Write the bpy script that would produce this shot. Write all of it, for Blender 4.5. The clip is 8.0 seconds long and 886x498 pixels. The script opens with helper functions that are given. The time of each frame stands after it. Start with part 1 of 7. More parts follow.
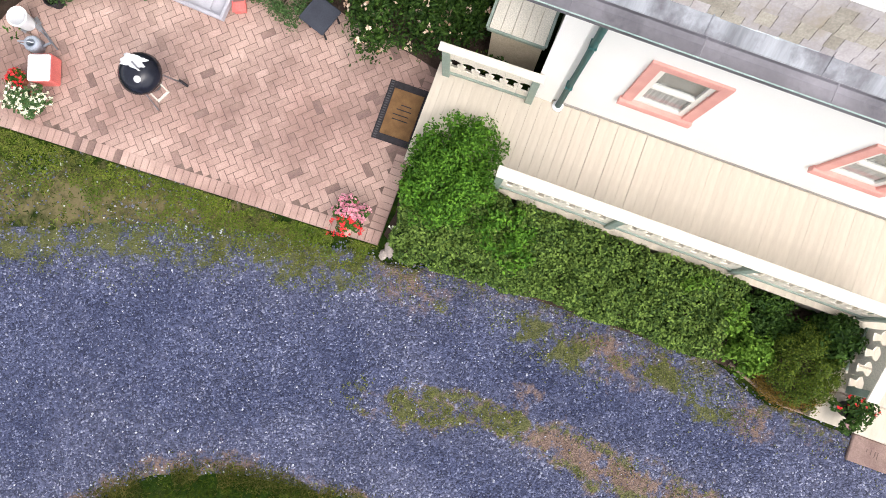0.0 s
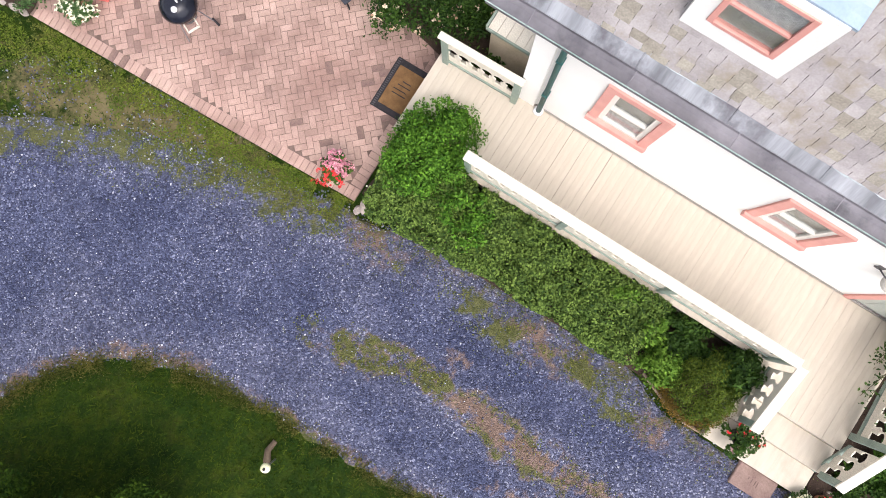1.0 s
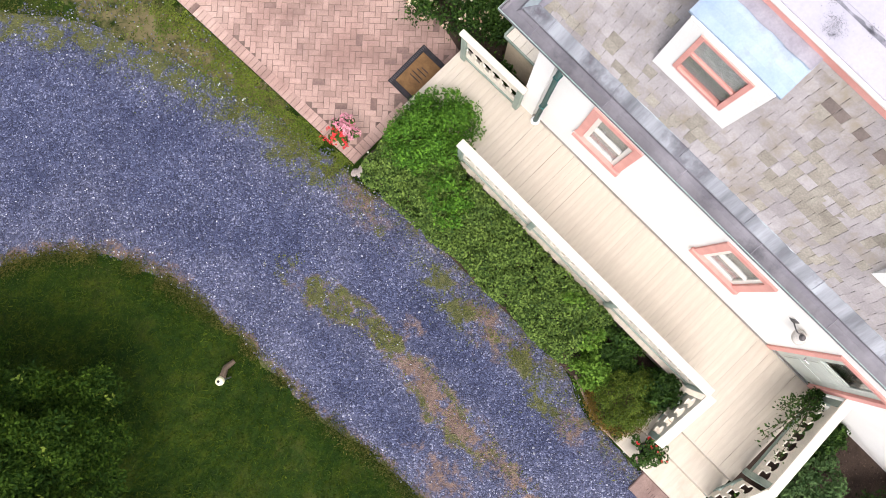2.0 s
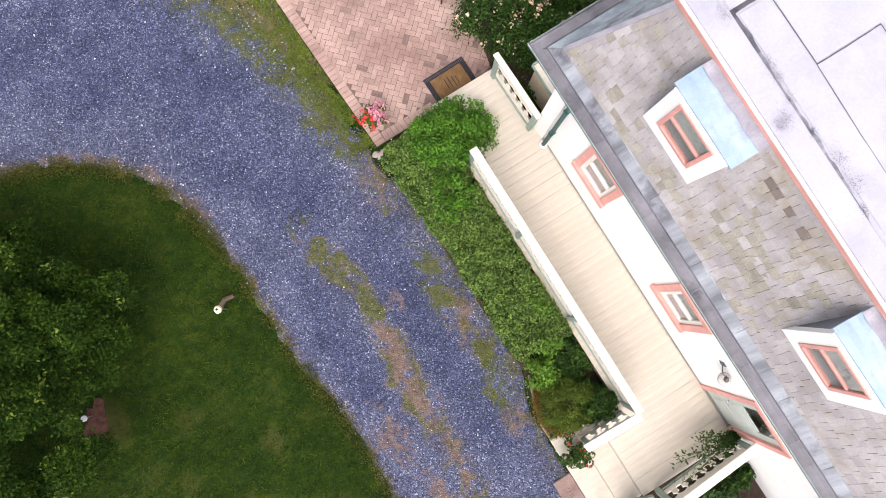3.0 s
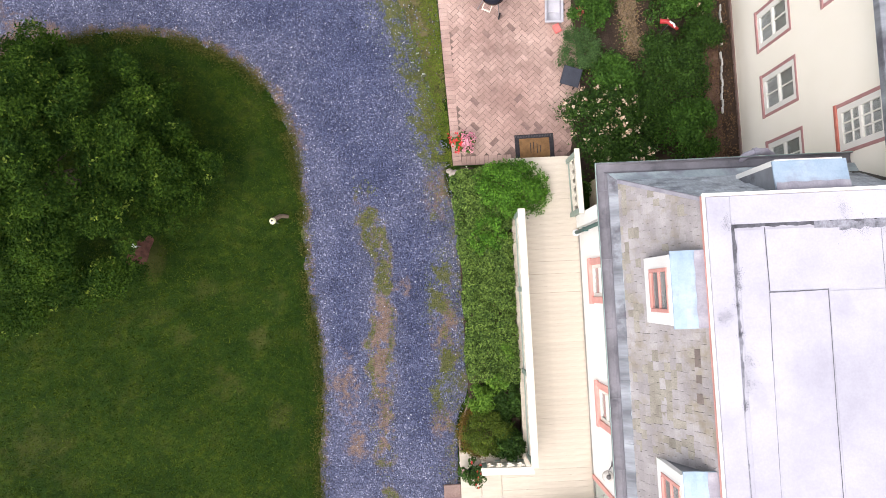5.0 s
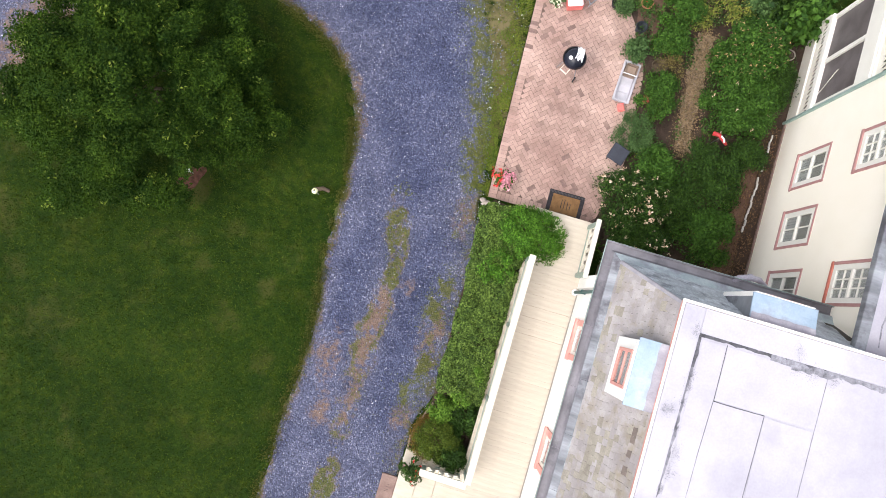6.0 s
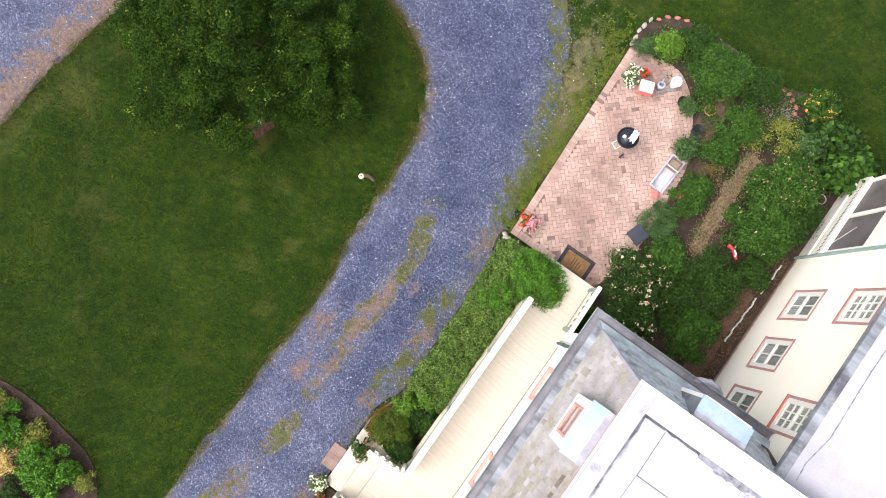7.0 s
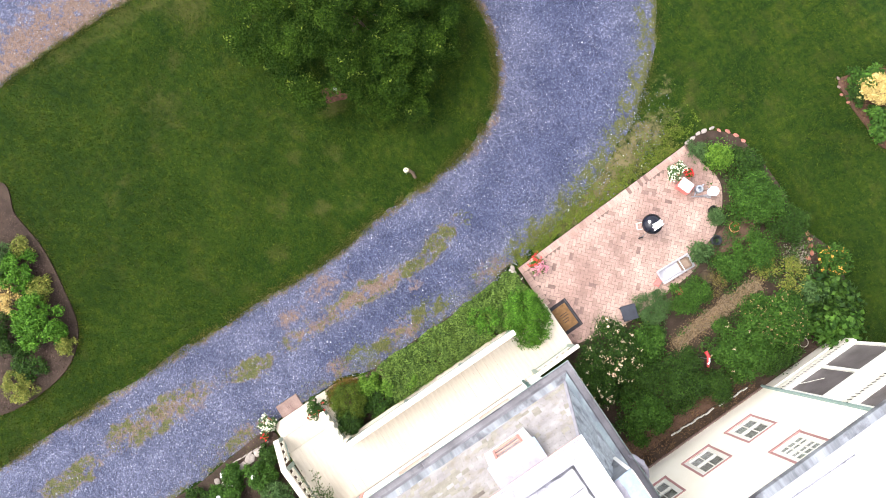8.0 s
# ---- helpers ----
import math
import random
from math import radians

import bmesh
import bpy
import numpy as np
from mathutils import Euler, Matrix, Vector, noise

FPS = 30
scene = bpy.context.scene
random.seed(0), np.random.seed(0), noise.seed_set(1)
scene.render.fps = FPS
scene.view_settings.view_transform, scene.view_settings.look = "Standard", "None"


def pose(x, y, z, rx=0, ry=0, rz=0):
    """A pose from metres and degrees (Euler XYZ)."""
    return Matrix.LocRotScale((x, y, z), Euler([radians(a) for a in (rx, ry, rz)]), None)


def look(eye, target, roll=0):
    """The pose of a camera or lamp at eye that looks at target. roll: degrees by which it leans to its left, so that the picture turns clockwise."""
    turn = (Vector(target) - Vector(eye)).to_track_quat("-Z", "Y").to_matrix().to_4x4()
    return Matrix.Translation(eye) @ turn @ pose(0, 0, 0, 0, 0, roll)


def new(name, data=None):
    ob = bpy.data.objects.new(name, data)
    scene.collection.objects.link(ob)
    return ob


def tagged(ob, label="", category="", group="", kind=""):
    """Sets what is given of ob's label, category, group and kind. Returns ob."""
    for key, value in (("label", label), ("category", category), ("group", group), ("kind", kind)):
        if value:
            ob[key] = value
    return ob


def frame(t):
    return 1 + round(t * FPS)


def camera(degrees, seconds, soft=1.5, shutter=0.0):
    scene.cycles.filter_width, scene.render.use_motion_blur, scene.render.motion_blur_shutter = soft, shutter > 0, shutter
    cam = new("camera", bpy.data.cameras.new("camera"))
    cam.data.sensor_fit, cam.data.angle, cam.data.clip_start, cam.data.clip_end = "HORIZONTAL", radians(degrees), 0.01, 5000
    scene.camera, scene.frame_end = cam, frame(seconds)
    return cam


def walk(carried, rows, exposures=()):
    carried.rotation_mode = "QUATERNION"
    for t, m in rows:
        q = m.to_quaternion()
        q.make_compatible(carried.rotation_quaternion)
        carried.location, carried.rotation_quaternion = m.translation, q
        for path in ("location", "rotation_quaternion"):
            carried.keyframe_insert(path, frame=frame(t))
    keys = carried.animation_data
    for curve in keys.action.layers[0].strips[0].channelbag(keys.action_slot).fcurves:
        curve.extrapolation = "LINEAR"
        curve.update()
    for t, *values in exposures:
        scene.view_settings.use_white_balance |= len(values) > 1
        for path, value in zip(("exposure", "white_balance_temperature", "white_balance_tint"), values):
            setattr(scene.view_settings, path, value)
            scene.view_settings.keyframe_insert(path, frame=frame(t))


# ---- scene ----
cam = camera(65.0, 8.0, soft=0.9)
PATH = [
    (0, (0.359, 0.354, 9.853), (0.482, 0.406, 7.858), -2.8),
    (0.5, (0.356, -0.163, 10.339), (0.452, -0.079, 8.343), -14.7),
    (1, (0.407, -0.626, 10.857), (0.48, -0.526, 8.861), -21.4),
    (1.5, (0.28, -0.993, 11.411), (0.365, -0.892, 9.416), -10.9),
    (1.7, (0.274, -1.086, 11.559), (0.356, -0.987, 9.564), -8.8),
    (2.8, (0.115, -1.476, 12.935), (0.214, -1.374, 10.94), 9.7),
    (3, (0.085, -1.516, 13.205), (0.182, -1.413, 11.21), 11.3),
    (3.5, (-0.027, -1.573, 13.855), (0.07, -1.461, 11.86), 15.4),
    (4, (-0.052, -1.581, 14.49), (0.036, -1.462, 12.495), 18.3),
    (4.2, (-0.001, -1.555, 14.65), (0.075, -1.436, 12.655), 16.7),
    (5.3, (0.155, -1.341, 16.13), (0.172, -1.216, 14.134), 11.0),
    (5.5, (0.171, -1.347, 16.344), (0.179, -1.212, 14.349), 10.6),
    (6, (0.187, -1.287, 17.049), (0.165, -1.144, 15.054), 7.8),
    (6.5, (0.231, -1.195, 17.81), (0.174, -1.054, 15.816), 3.5),
    (7, (0.244, -1.187, 18.471), (0.162, -1.049, 16.477), 4.9),
    (7.5, (0.336, -1.203, 19.136), (0.225, -1.071, 17.143), 5.6),
    (8, (0.358, -1.339, 19.741), (0.226, -1.201, 17.75), 12.6),
]
walk(cam, [(t, look(eye, target, roll)) for t, eye, target, roll in PATH],
     exposures=[(0, 1.28, 6500, 12), (1.5, 1.28, 6500, 15), (3.5, 1.28, 6500, 15), (5.5, 1.29, 6500, 13), (7, 1.55, 6500, 11), (8, 1.84, 6500, 11)])

# ---- world and light ----
world = bpy.data.worlds.new("overcast_sky")
scene.world = world
world.use_nodes = True
wn = world.node_tree
sky = wn.nodes.new("ShaderNodeTexSky")
sky.sky_type, sky.sun_disc = "NISHITA", False
sky.sun_elevation, sky.sun_rotation = radians(58), radians(200)
sky.dust_density, sky.ozone_density = 3.0, 1.0
cloud = wn.nodes.new("ShaderNodeHueSaturation")      # cloud cover takes most of the blue out of the sky
cloud.inputs["Saturation"].default_value = 0.28
wn.links.new(sky.outputs[0], cloud.inputs["Color"])
wn.links.new(cloud.outputs[0], wn.nodes["Background"].inputs[0])
wn.nodes["Background"].inputs[1].default_value = 0.15
sun = new("sun", bpy.data.lights.new("sun", "SUN"))
sun.data.energy, sun.data.angle, sun.data.color = 0.8, radians(30), (1.0, 0.94, 0.87)
sun.matrix_world = look((-9, -6, 40), (0, 0, 24))


# ---- materials ----
def ramp_node(nt, stops, source):
    r = nt.nodes.new("ShaderNodeValToRGB")
    while len(r.color_ramp.elements) < len(stops):
        r.color_ramp.elements.new(0.5)
    for e, (p, c) in zip(r.color_ramp.elements, stops):
        e.position, e.color = p, (*c, 1)
    nt.links.new(source, r.inputs[0])
    return r.outputs[0]


def noise_node(nt, scale, detail=4, rough=0.6, coord=None, kind="noise", stretch=None):
    if coord is None:
        coord = nt.nodes.new("ShaderNodeTexCoord").outputs["Object"]
    if stretch:
        m = nt.nodes.new("ShaderNodeMapping")
        m.inputs["Scale"].default_value = stretch
        nt.links.new(coord, m.inputs[0])
        coord = m.outputs[0]
    if kind == "voronoi":
        n = nt.nodes.new("ShaderNodeTexVoronoi")
        n.inputs["Scale"].default_value = scale
    else:
        n = nt.nodes.new("ShaderNodeTexNoise")
        n.inputs["Scale"].default_value, n.inputs["Detail"].default_value, n.inputs["Roughness"].default_value = scale, detail, rough
    nt.links.new(coord, n.inputs["Vector"])
    return n


def mix_node(nt, fac, a, b, blend="MIX"):
    m = nt.nodes.new("ShaderNodeMix")
    m.data_type, m.blend_type = "RGBA", blend
    for sock, v in ((m.inputs[0], fac), (m.inputs[6], a), (m.inputs[7], b)):
        if isinstance(v, (int, float)):
            sock.default_value = v
        elif isinstance(v, tuple):
            sock.default_value = (*v, 1)
        else:
            nt.links.new(v, sock)
    return m.outputs[2]


def material(name, low, high, scale=4.0, fine=60.0, rough=0.7, metal=0.0, bump=0.2, vary=0.0, stain=None, stain_scale=1.2,
             stain_at=(0.55, 0.75), stretch=None, island=0.0, bump_dist=0.01, grain=0.25, place=False):
    """Two colours mixed by a coarse and a fine noise, with optional stains, per-object and per-island shifts, and bump."""
    mat = bpy.data.materials.new(name)
    mat.use_nodes = True
    nt = mat.node_tree
    b = nt.nodes["Principled BSDF"]
    coord = nt.nodes.new("ShaderNodeNewGeometry").outputs["Position"] if place else None     # grain that runs on from piece to piece
    n1 = noise_node(nt, scale, coord=coord, stretch=stretch)
    n2 = noise_node(nt, fine, 3, coord=coord, stretch=stretch)
    mid = tuple((x + y) / 2 for x, y in zip(low, high))
    c = ramp_node(nt, [(0.3, low), (0.5, mid), (0.7, high)], n1.outputs[0])
    g = ramp_node(nt, [(0.25, (1 - grain,) * 3), (0.75, (1 + grain * 0.88,) * 3)], n2.outputs[0])
    c = mix_node(nt, 1.0, c, g, "MULTIPLY")
    if stain:
        n3 = noise_node(nt, stain_scale, 6, 0.65, coord=coord)
        f = ramp_node(nt, [(stain_at[0], (0, 0, 0)), (stain_at[1], (1, 1, 1))], n3.outputs[0])
        c = mix_node(nt, f, c, stain)
    if vary or island:
        if island:
            src = nt.nodes.new("ShaderNodeNewGeometry").outputs["Random Per Island"]
        else:
            src = nt.nodes.new("ShaderNodeObjectInfo").outputs["Random"]
        k = vary or island
        v = ramp_node(nt, [(0.0, (1 - k,) * 3), (1.0, (1 + k,) * 3)], src)
        c = mix_node(nt, 1.0, c, v, "MULTIPLY")
    nt.links.new(c, b.inputs["Base Color"])
    rr = nt.nodes.new("ShaderNodeMapRange")
    rr.inputs["To Min"].default_value, rr.inputs["To Max"].default_value = max(0.05, rough - 0.12), min(1, rough + 0.12)
    nt.links.new(n1.outputs[0], rr.inputs[0])
    nt.links.new(rr.outputs[0], b.inputs["Roughness"])
    b.inputs["Metallic"].default_value = metal
    b.inputs["Specular IOR Level"].default_value = 0.3
    if bump:
        bp = nt.nodes.new("ShaderNodeBump")
        bp.inputs["Strength"].default_value, bp.inputs["Distance"].default_value = bump, bump_dist
        nt.links.new(n2.outputs[0], bp.inputs["Height"])
        nt.links.new(bp.outputs[0], b.inputs["Normal"])
    return mat


M = {
    "cream": material("cream_wall_paint", (0.89, 0.835, 0.715), (0.92, 0.865, 0.755), 1.5, 90, 0.75, bump=0.03, grain=0.06),
    "white": material("white_wall_paint", (0.84, 0.825, 0.79), (0.88, 0.87, 0.84), 1.5, 90, 0.7, bump=0.02, grain=0.06),
    "trim": material("white_trim_paint", (0.74, 0.72, 0.66), (0.80, 0.78, 0.72), 2.5, 70, 0.55, bump=0.06, grain=0.06),
    "deck": material("cream_deck_paint", (0.47, 0.415, 0.335), (0.56, 0.505, 0.42), 2.0, 45, 0.55, bump=0.12, vary=0.035,
                     stain=(0.38, 0.33, 0.26), stain_at=(0.60, 0.85), stretch=(1, 6, 1), grain=0.06),
    "pink": material("coral_window_paint", (0.64, 0.29, 0.25), (0.74, 0.38, 0.33), 4, 60, 0.55, bump=0.08, grain=0.06),
    "red": material("faded_red_edge_paint", (0.45, 0.12, 0.09), (0.58, 0.22, 0.16), 6, 60, 0.6, bump=0.1),
    "sage": material("sage_green_paint", (0.20, 0.26, 0.22), (0.30, 0.36, 0.30), 4, 60, 0.6, bump=0.08),
    "teal": material("dark_teal_paint", (0.02, 0.09, 0.09), (0.04, 0.14, 0.13), 4, 60, 0.5, bump=0.08),
    "slate": material("grey_roof_slate", (0.275, 0.252, 0.252), (0.43, 0.402, 0.406), 1.6, 50, 0.6, bump=0.2, grain=0.14, vary=0.10, place=True,
                      stain=(0.275, 0.240, 0.185), stain_scale=2.2, stain_at=(0.51, 0.70)),
    "slate_far": material("grey_roof_slate_joined", (0.275, 0.252, 0.252), (0.43, 0.402, 0.406), 1.6, 50, 0.6, bump=0.2, grain=0.14, island=0.10, place=True,
                          stain=(0.275, 0.240, 0.185), stain_scale=2.2, stain_at=(0.51, 0.70)),
    "slatedark": material("dark_brown_slate", (0.13, 0.105, 0.095), (0.19, 0.155, 0.14), 4, 50, 0.65, bump=0.2, grain=0.12, vary=0.15),
    "slate_bed": material("dark_roof_boards", (0.05, 0.045, 0.04), (0.09, 0.08, 0.07), 6, 60, 0.9),
    "lead": material("weathered_metal_flashing", (0.115, 0.12, 0.135), (0.33, 0.35, 0.38), 1.3, 26, 0.45, 0.2, bump=0.12,
                     stain=(0.09, 0.085, 0.10), stain_scale=1.7, stain_at=(0.50, 0.66), stretch=(0.5, 3.0, 0.5), grain=0.08),
    "leadpale": material("pale_blotched_flashing", (0.30, 0.34, 0.36), (0.52, 0.57, 0.60), 2.0, 30, 0.45, 0.15, bump=0.1,
                         stain=(0.17, 0.18, 0.20), stain_scale=2.4, stain_at=(0.46, 0.62), stretch=(1, 2.0, 1), grain=0.08),
    "apronblue": material("pale_blue_green_metal", (0.24, 0.29, 0.31), (0.44, 0.50, 0.52), 2.0, 30, 0.45, 0.15, bump=0.1,
                          stain=(0.20, 0.20, 0.24), stain_scale=2.2, stain_at=(0.5, 0.7), grain=0.08),
    # bluer than the west slates, and lifted in colour against the north slope's shade
    "slateblue": material("blue_grey_slate_lifted_for_north", (0.32, 0.35, 0.39), (0.52, 0.56, 0.60), 2.5, 40, 0.5, bump=0.3, island=0.15, place=True, stretch=(1.0, 0.35, 0.35),
                          stain=(0.17, 0.18, 0.21), stain_scale=3.0, stain_at=(0.5, 0.66)),
    "copper": material("pale_blue_copper_sheet", (0.25, 0.34, 0.43), (0.39, 0.47, 0.56), 2.2, 40, 0.5, 0.15, bump=0.08,
                       stain=(0.24, 0.24, 0.30), stain_scale=1.7, stain_at=(0.5, 0.7), grain=0.06),
    "membrane": material("white_roof_membrane", (0.33, 0.32, 0.37), (0.43, 0.42, 0.465), 0.9, 30, 0.6, bump=0.1,
                         stain=(0.31, 0.30, 0.345), stain_scale=1.1, stain_at=(0.55, 0.85), grain=0.06),
    "tar": material("dark_seam_and_rim_shade", (0.035, 0.035, 0.04), (0.13, 0.13, 0.15), 7, 50, 0.7, bump=0.4),
    "brick": material("pink_paving_brick", (0.305, 0.190, 0.160), (0.485, 0.350, 0.297), 0.55, 70, 0.8, bump=0.3, vary=0.13, place=True,
                      stain=(0.190, 0.117, 0.100), stain_scale=0.75, stain_at=(0.44, 0.72)),
    "brick_far": material("pink_paving_brick_joined", (0.305, 0.190, 0.160), (0.485, 0.350, 0.297), 0.55, 70, 0.8, bump=0.3, island=0.13, place=True,
                          stain=(0.190, 0.117, 0.100), stain_scale=0.75, stain_at=(0.44, 0.72)),
    "lamppaint": material("pale_lamp_enamel", (0.50, 0.47, 0.43), (0.62, 0.59, 0.54), 4, 50, 0.4, bump=0.05),
    "rustmulch": material("rusty_red_mulch", (0.060, 0.024, 0.016), (0.155, 0.066, 0.048), 9, 70, 0.95, bump=0.8, bump_dist=0.03),
    "sand": material("dark_joint_sand", (0.10, 0.066, 0.055), (0.21, 0.15, 0.125), 5, 90, 0.95, bump=0.4),
    "soil": material("dark_bed_soil", (0.028, 0.018, 0.013), (0.070, 0.046, 0.034), 3, 50, 0.95, bump=0.8, bump_dist=0.03),
    "chips": material("wood_chip_path", (0.12, 0.086, 0.060), (0.33, 0.25, 0.185), 24, 70, 0.95, bump=0.9, bump_dist=0.03),
    "black": material("black_enamel", (0.008, 0.009, 0.014), (0.015, 0.017, 0.028), 3, 60, 0.15, bump=0.0),
    "darkmat": material("black_rubber", (0.015, 0.014, 0.016), (0.035, 0.03, 0.035), 12, 90, 0.8, bump=0.3),
    "coir": material("brown_coir", (0.14, 0.075, 0.03), (0.23, 0.13, 0.055), 8, 220, 0.95, bump=0.8),
    "screen": material("grey_porch_screen", (0.09, 0.075, 0.075), (0.17, 0.15, 0.15), 2, 60, 0.5, bump=0.0),
    "curtain": material("white_lace_curtain", (0.40, 0.39, 0.38), (0.62, 0.60, 0.58), 14, 80, 0.9, bump=0.2),
    "bark": material("brown_bark", (0.06, 0.045, 0.03), (0.14, 0.10, 0.07), 6, 50, 0.9, bump=0.8, stretch=(1, 1, 0.2)),
    "terracotta": material("terracotta", (0.40, 0.16, 0.09), (0.55, 0.26, 0.16), 4, 60, 0.8),
    "whiteplastic": material("white_plastic", (0.72, 0.73, 0.75), (0.80, 0.81, 0.82), 3, 60, 0.4, bump=0.0, grain=0.06),
    "ornred": material("glossy_deep_red", (0.36, 0.025, 0.03), (0.46, 0.05, 0.05), 3, 60, 0.35, bump=0.0),
    "redplastic": material("red_plastic", (0.62, 0.13, 0.12), (0.75, 0.22, 0.19), 3, 60, 0.4, bump=0.0),
    "steel": material("grey_steel", (0.28, 0.28, 0.30), (0.42, 0.42, 0.44), 6, 60, 0.35, 0.8),
    "stone": material("pale_edging_stone", (0.26, 0.22, 0.20), (0.40, 0.35, 0.31), 5, 50, 0.85, bump=0.5, vary=0.2),
    "brownstone": material("brown_sandstone", (0.17, 0.11, 0.095), (0.27, 0.19, 0.165), 4, 60, 0.9, bump=0.5),
    "friezepaint": material("weathered_cream_paint", (0.74, 0.70, 0.62), (0.80, 0.77, 0.69), 3, 60, 0.6, bump=0.1, grain=0.08),
    "joist": material("dusty_tan_boards", (0.16, 0.13, 0.10), (0.26, 0.22, 0.17), 3, 50, 0.9, bump=0.1),
    "dormergrey": material("grey_lavender_metal", (0.22, 0.21, 0.25), (0.38, 0.37, 0.41), 3, 40, 0.55, 0.1, bump=0.1, grain=0.1),
    "redearth": material("red_brown_bare_earth", (0.075, 0.042, 0.030), (0.145, 0.085, 0.064), 4, 60, 0.95, bump=0.6, bump_dist=0.02),
    "darkstone": material("dark_worn_carving", (0.09, 0.06, 0.05), (0.14, 0.095, 0.08), 6, 60, 0.9, bump=0.2),
    "skirt": material("grey_brown_skirting", (0.26, 0.24, 0.22), (0.36, 0.34, 0.31), 4, 60, 0.7, bump=0.1),
    "gutter": material("dull_grey_gutter_metal", (0.14, 0.135, 0.15), (0.27, 0.26, 0.285), 1.6, 30, 0.5, 0.3, bump=0.1, stain=(0.08, 0.08, 0.09), stain_scale=2.0, grain=0.06),
    "verdigris": material("verdigris_metal", (0.22, 0.33, 0.30), (0.38, 0.48, 0.44), 3, 50, 0.55, 0.2, bump=0.1),
    "sagelight": material("pale_sage_paint", (0.42, 0.46, 0.42), (0.52, 0.55, 0.50), 3, 60, 0.5, bump=0.06),
    "tan": material("tan_plywood", (0.42, 0.35, 0.25), (0.55, 0.47, 0.36), 3, 60, 0.7, bump=0.1),
    "rosetrim": material("faded_rose_paint", (0.37, 0.185, 0.175), (0.47, 0.265, 0.25), 5, 60, 0.6, bump=0.08, grain=0.06),
    "roofstain": material("grey_roof_grime", (0.10, 0.10, 0.115), (0.30, 0.30, 0.34), 9, 50, 0.8, bump=0.2),
    "mulch": material("red_brown_mulch", (0.06, 0.028, 0.020), (0.12, 0.060, 0.045), 5, 60, 0.95, bump=0.8, bump_dist=0.02),
    "pale": material("limewashed_stone", (0.45, 0.44, 0.42), (0.62, 0.61, 0.58), 5, 60, 0.85, bump=0.3, vary=0.15),
    "redstone": material("brick_red_stone", (0.30, 0.10, 0.075), (0.46, 0.22, 0.165), 5, 60, 0.85, bump=0.4, vary=0.2),
    "oldwood": material("weathered_wood", (0.17, 0.12, 0.09), (0.30, 0.22, 0.17), 5, 70, 0.85, bump=0.4),
    "stud": material("dull_grey_studs", (0.045, 0.045, 0.05), (0.075, 0.075, 0.08), 8, 60, 0.6, bump=0),
    "tubplastic": material("weathered_tub_plastic", (0.36, 0.355, 0.39), (0.50, 0.49, 0.53), 3, 60, 0.5, bump=0.05, grain=0.08),
    "cup": material("cream_plastic", (0.62, 0.56, 0.48), (0.70, 0.64, 0.56), 4, 60, 0.5, bump=0),
    "slatepot": material("dark_slate_blue", (0.025, 0.028, 0.04), (0.045, 0.05, 0.065), 5, 60, 0.7, bump=0.1),
    "canblue": material("pale_grey_blue_metal", (0.30, 0.34, 0.40), (0.42, 0.46, 0.52), 5, 60, 0.45, 0.3, bump=0.05),
    "brickdark": material("dark_paving_brick", (0.175, 0.113, 0.096), (0.26, 0.175, 0.152), 4, 70, 0.85, bump=0.3, island=0.2),
    "slatebrown": material("brown_stained_slate", (0.25, 0.228, 0.190), (0.37, 0.342, 0.290), 3, 50, 0.65, bump=0.3, vary=0.13, place=True),
    "outletmetal": material("pale_lavender_metal", (0.28, 0.265, 0.32), (0.42, 0.40, 0.46), 4, 50, 0.45, 0.2, bump=0.05),
    "lampiron": material("weathered_grey_iron", (0.10, 0.095, 0.10), (0.19, 0.18, 0.18), 8, 60, 0.55, 0.4, bump=0.1),
    "lampglass": material("pale_yellow_lamp_glass", (0.75, 0.72, 0.42), (0.82, 0.80, 0.55), 4, 40, 0.3, bump=0.0),
}


def chip_material():
    """Gravel: most stones blue-grey, some dark, a few nearly white."""
    mat = bpy.data.materials.new("gravel_chips")
    mat.use_nodes = True
    nt = mat.node_tree
    b = nt.nodes["Principled BSDF"]
    isl = nt.nodes.new("ShaderNodeNewGeometry").outputs["Random Per Island"]
    c = ramp_node(nt, [(0.0, (0.035, 0.037, 0.060)), (0.35, (0.082, 0.090, 0.150)), (0.75, (0.145, 0.156, 0.238)), (0.92, (0.26, 0.27, 0.35)), (1.0, (0.62, 0.63, 0.68))], isl)
    g = ramp_node(nt, [(0.3, (0.78, 0.80, 0.84)), (0.7, (1.34, 1.32, 1.28))], noise_node(nt, 0.8, 5, 0.7).outputs[0])
    nt.links.new(mix_node(nt, 1.0, c, g, "MULTIPLY"), b.inputs["Base Color"])
    b.inputs["Roughness"].default_value = 0.8
    return mat


M["stonechip"] = chip_material()


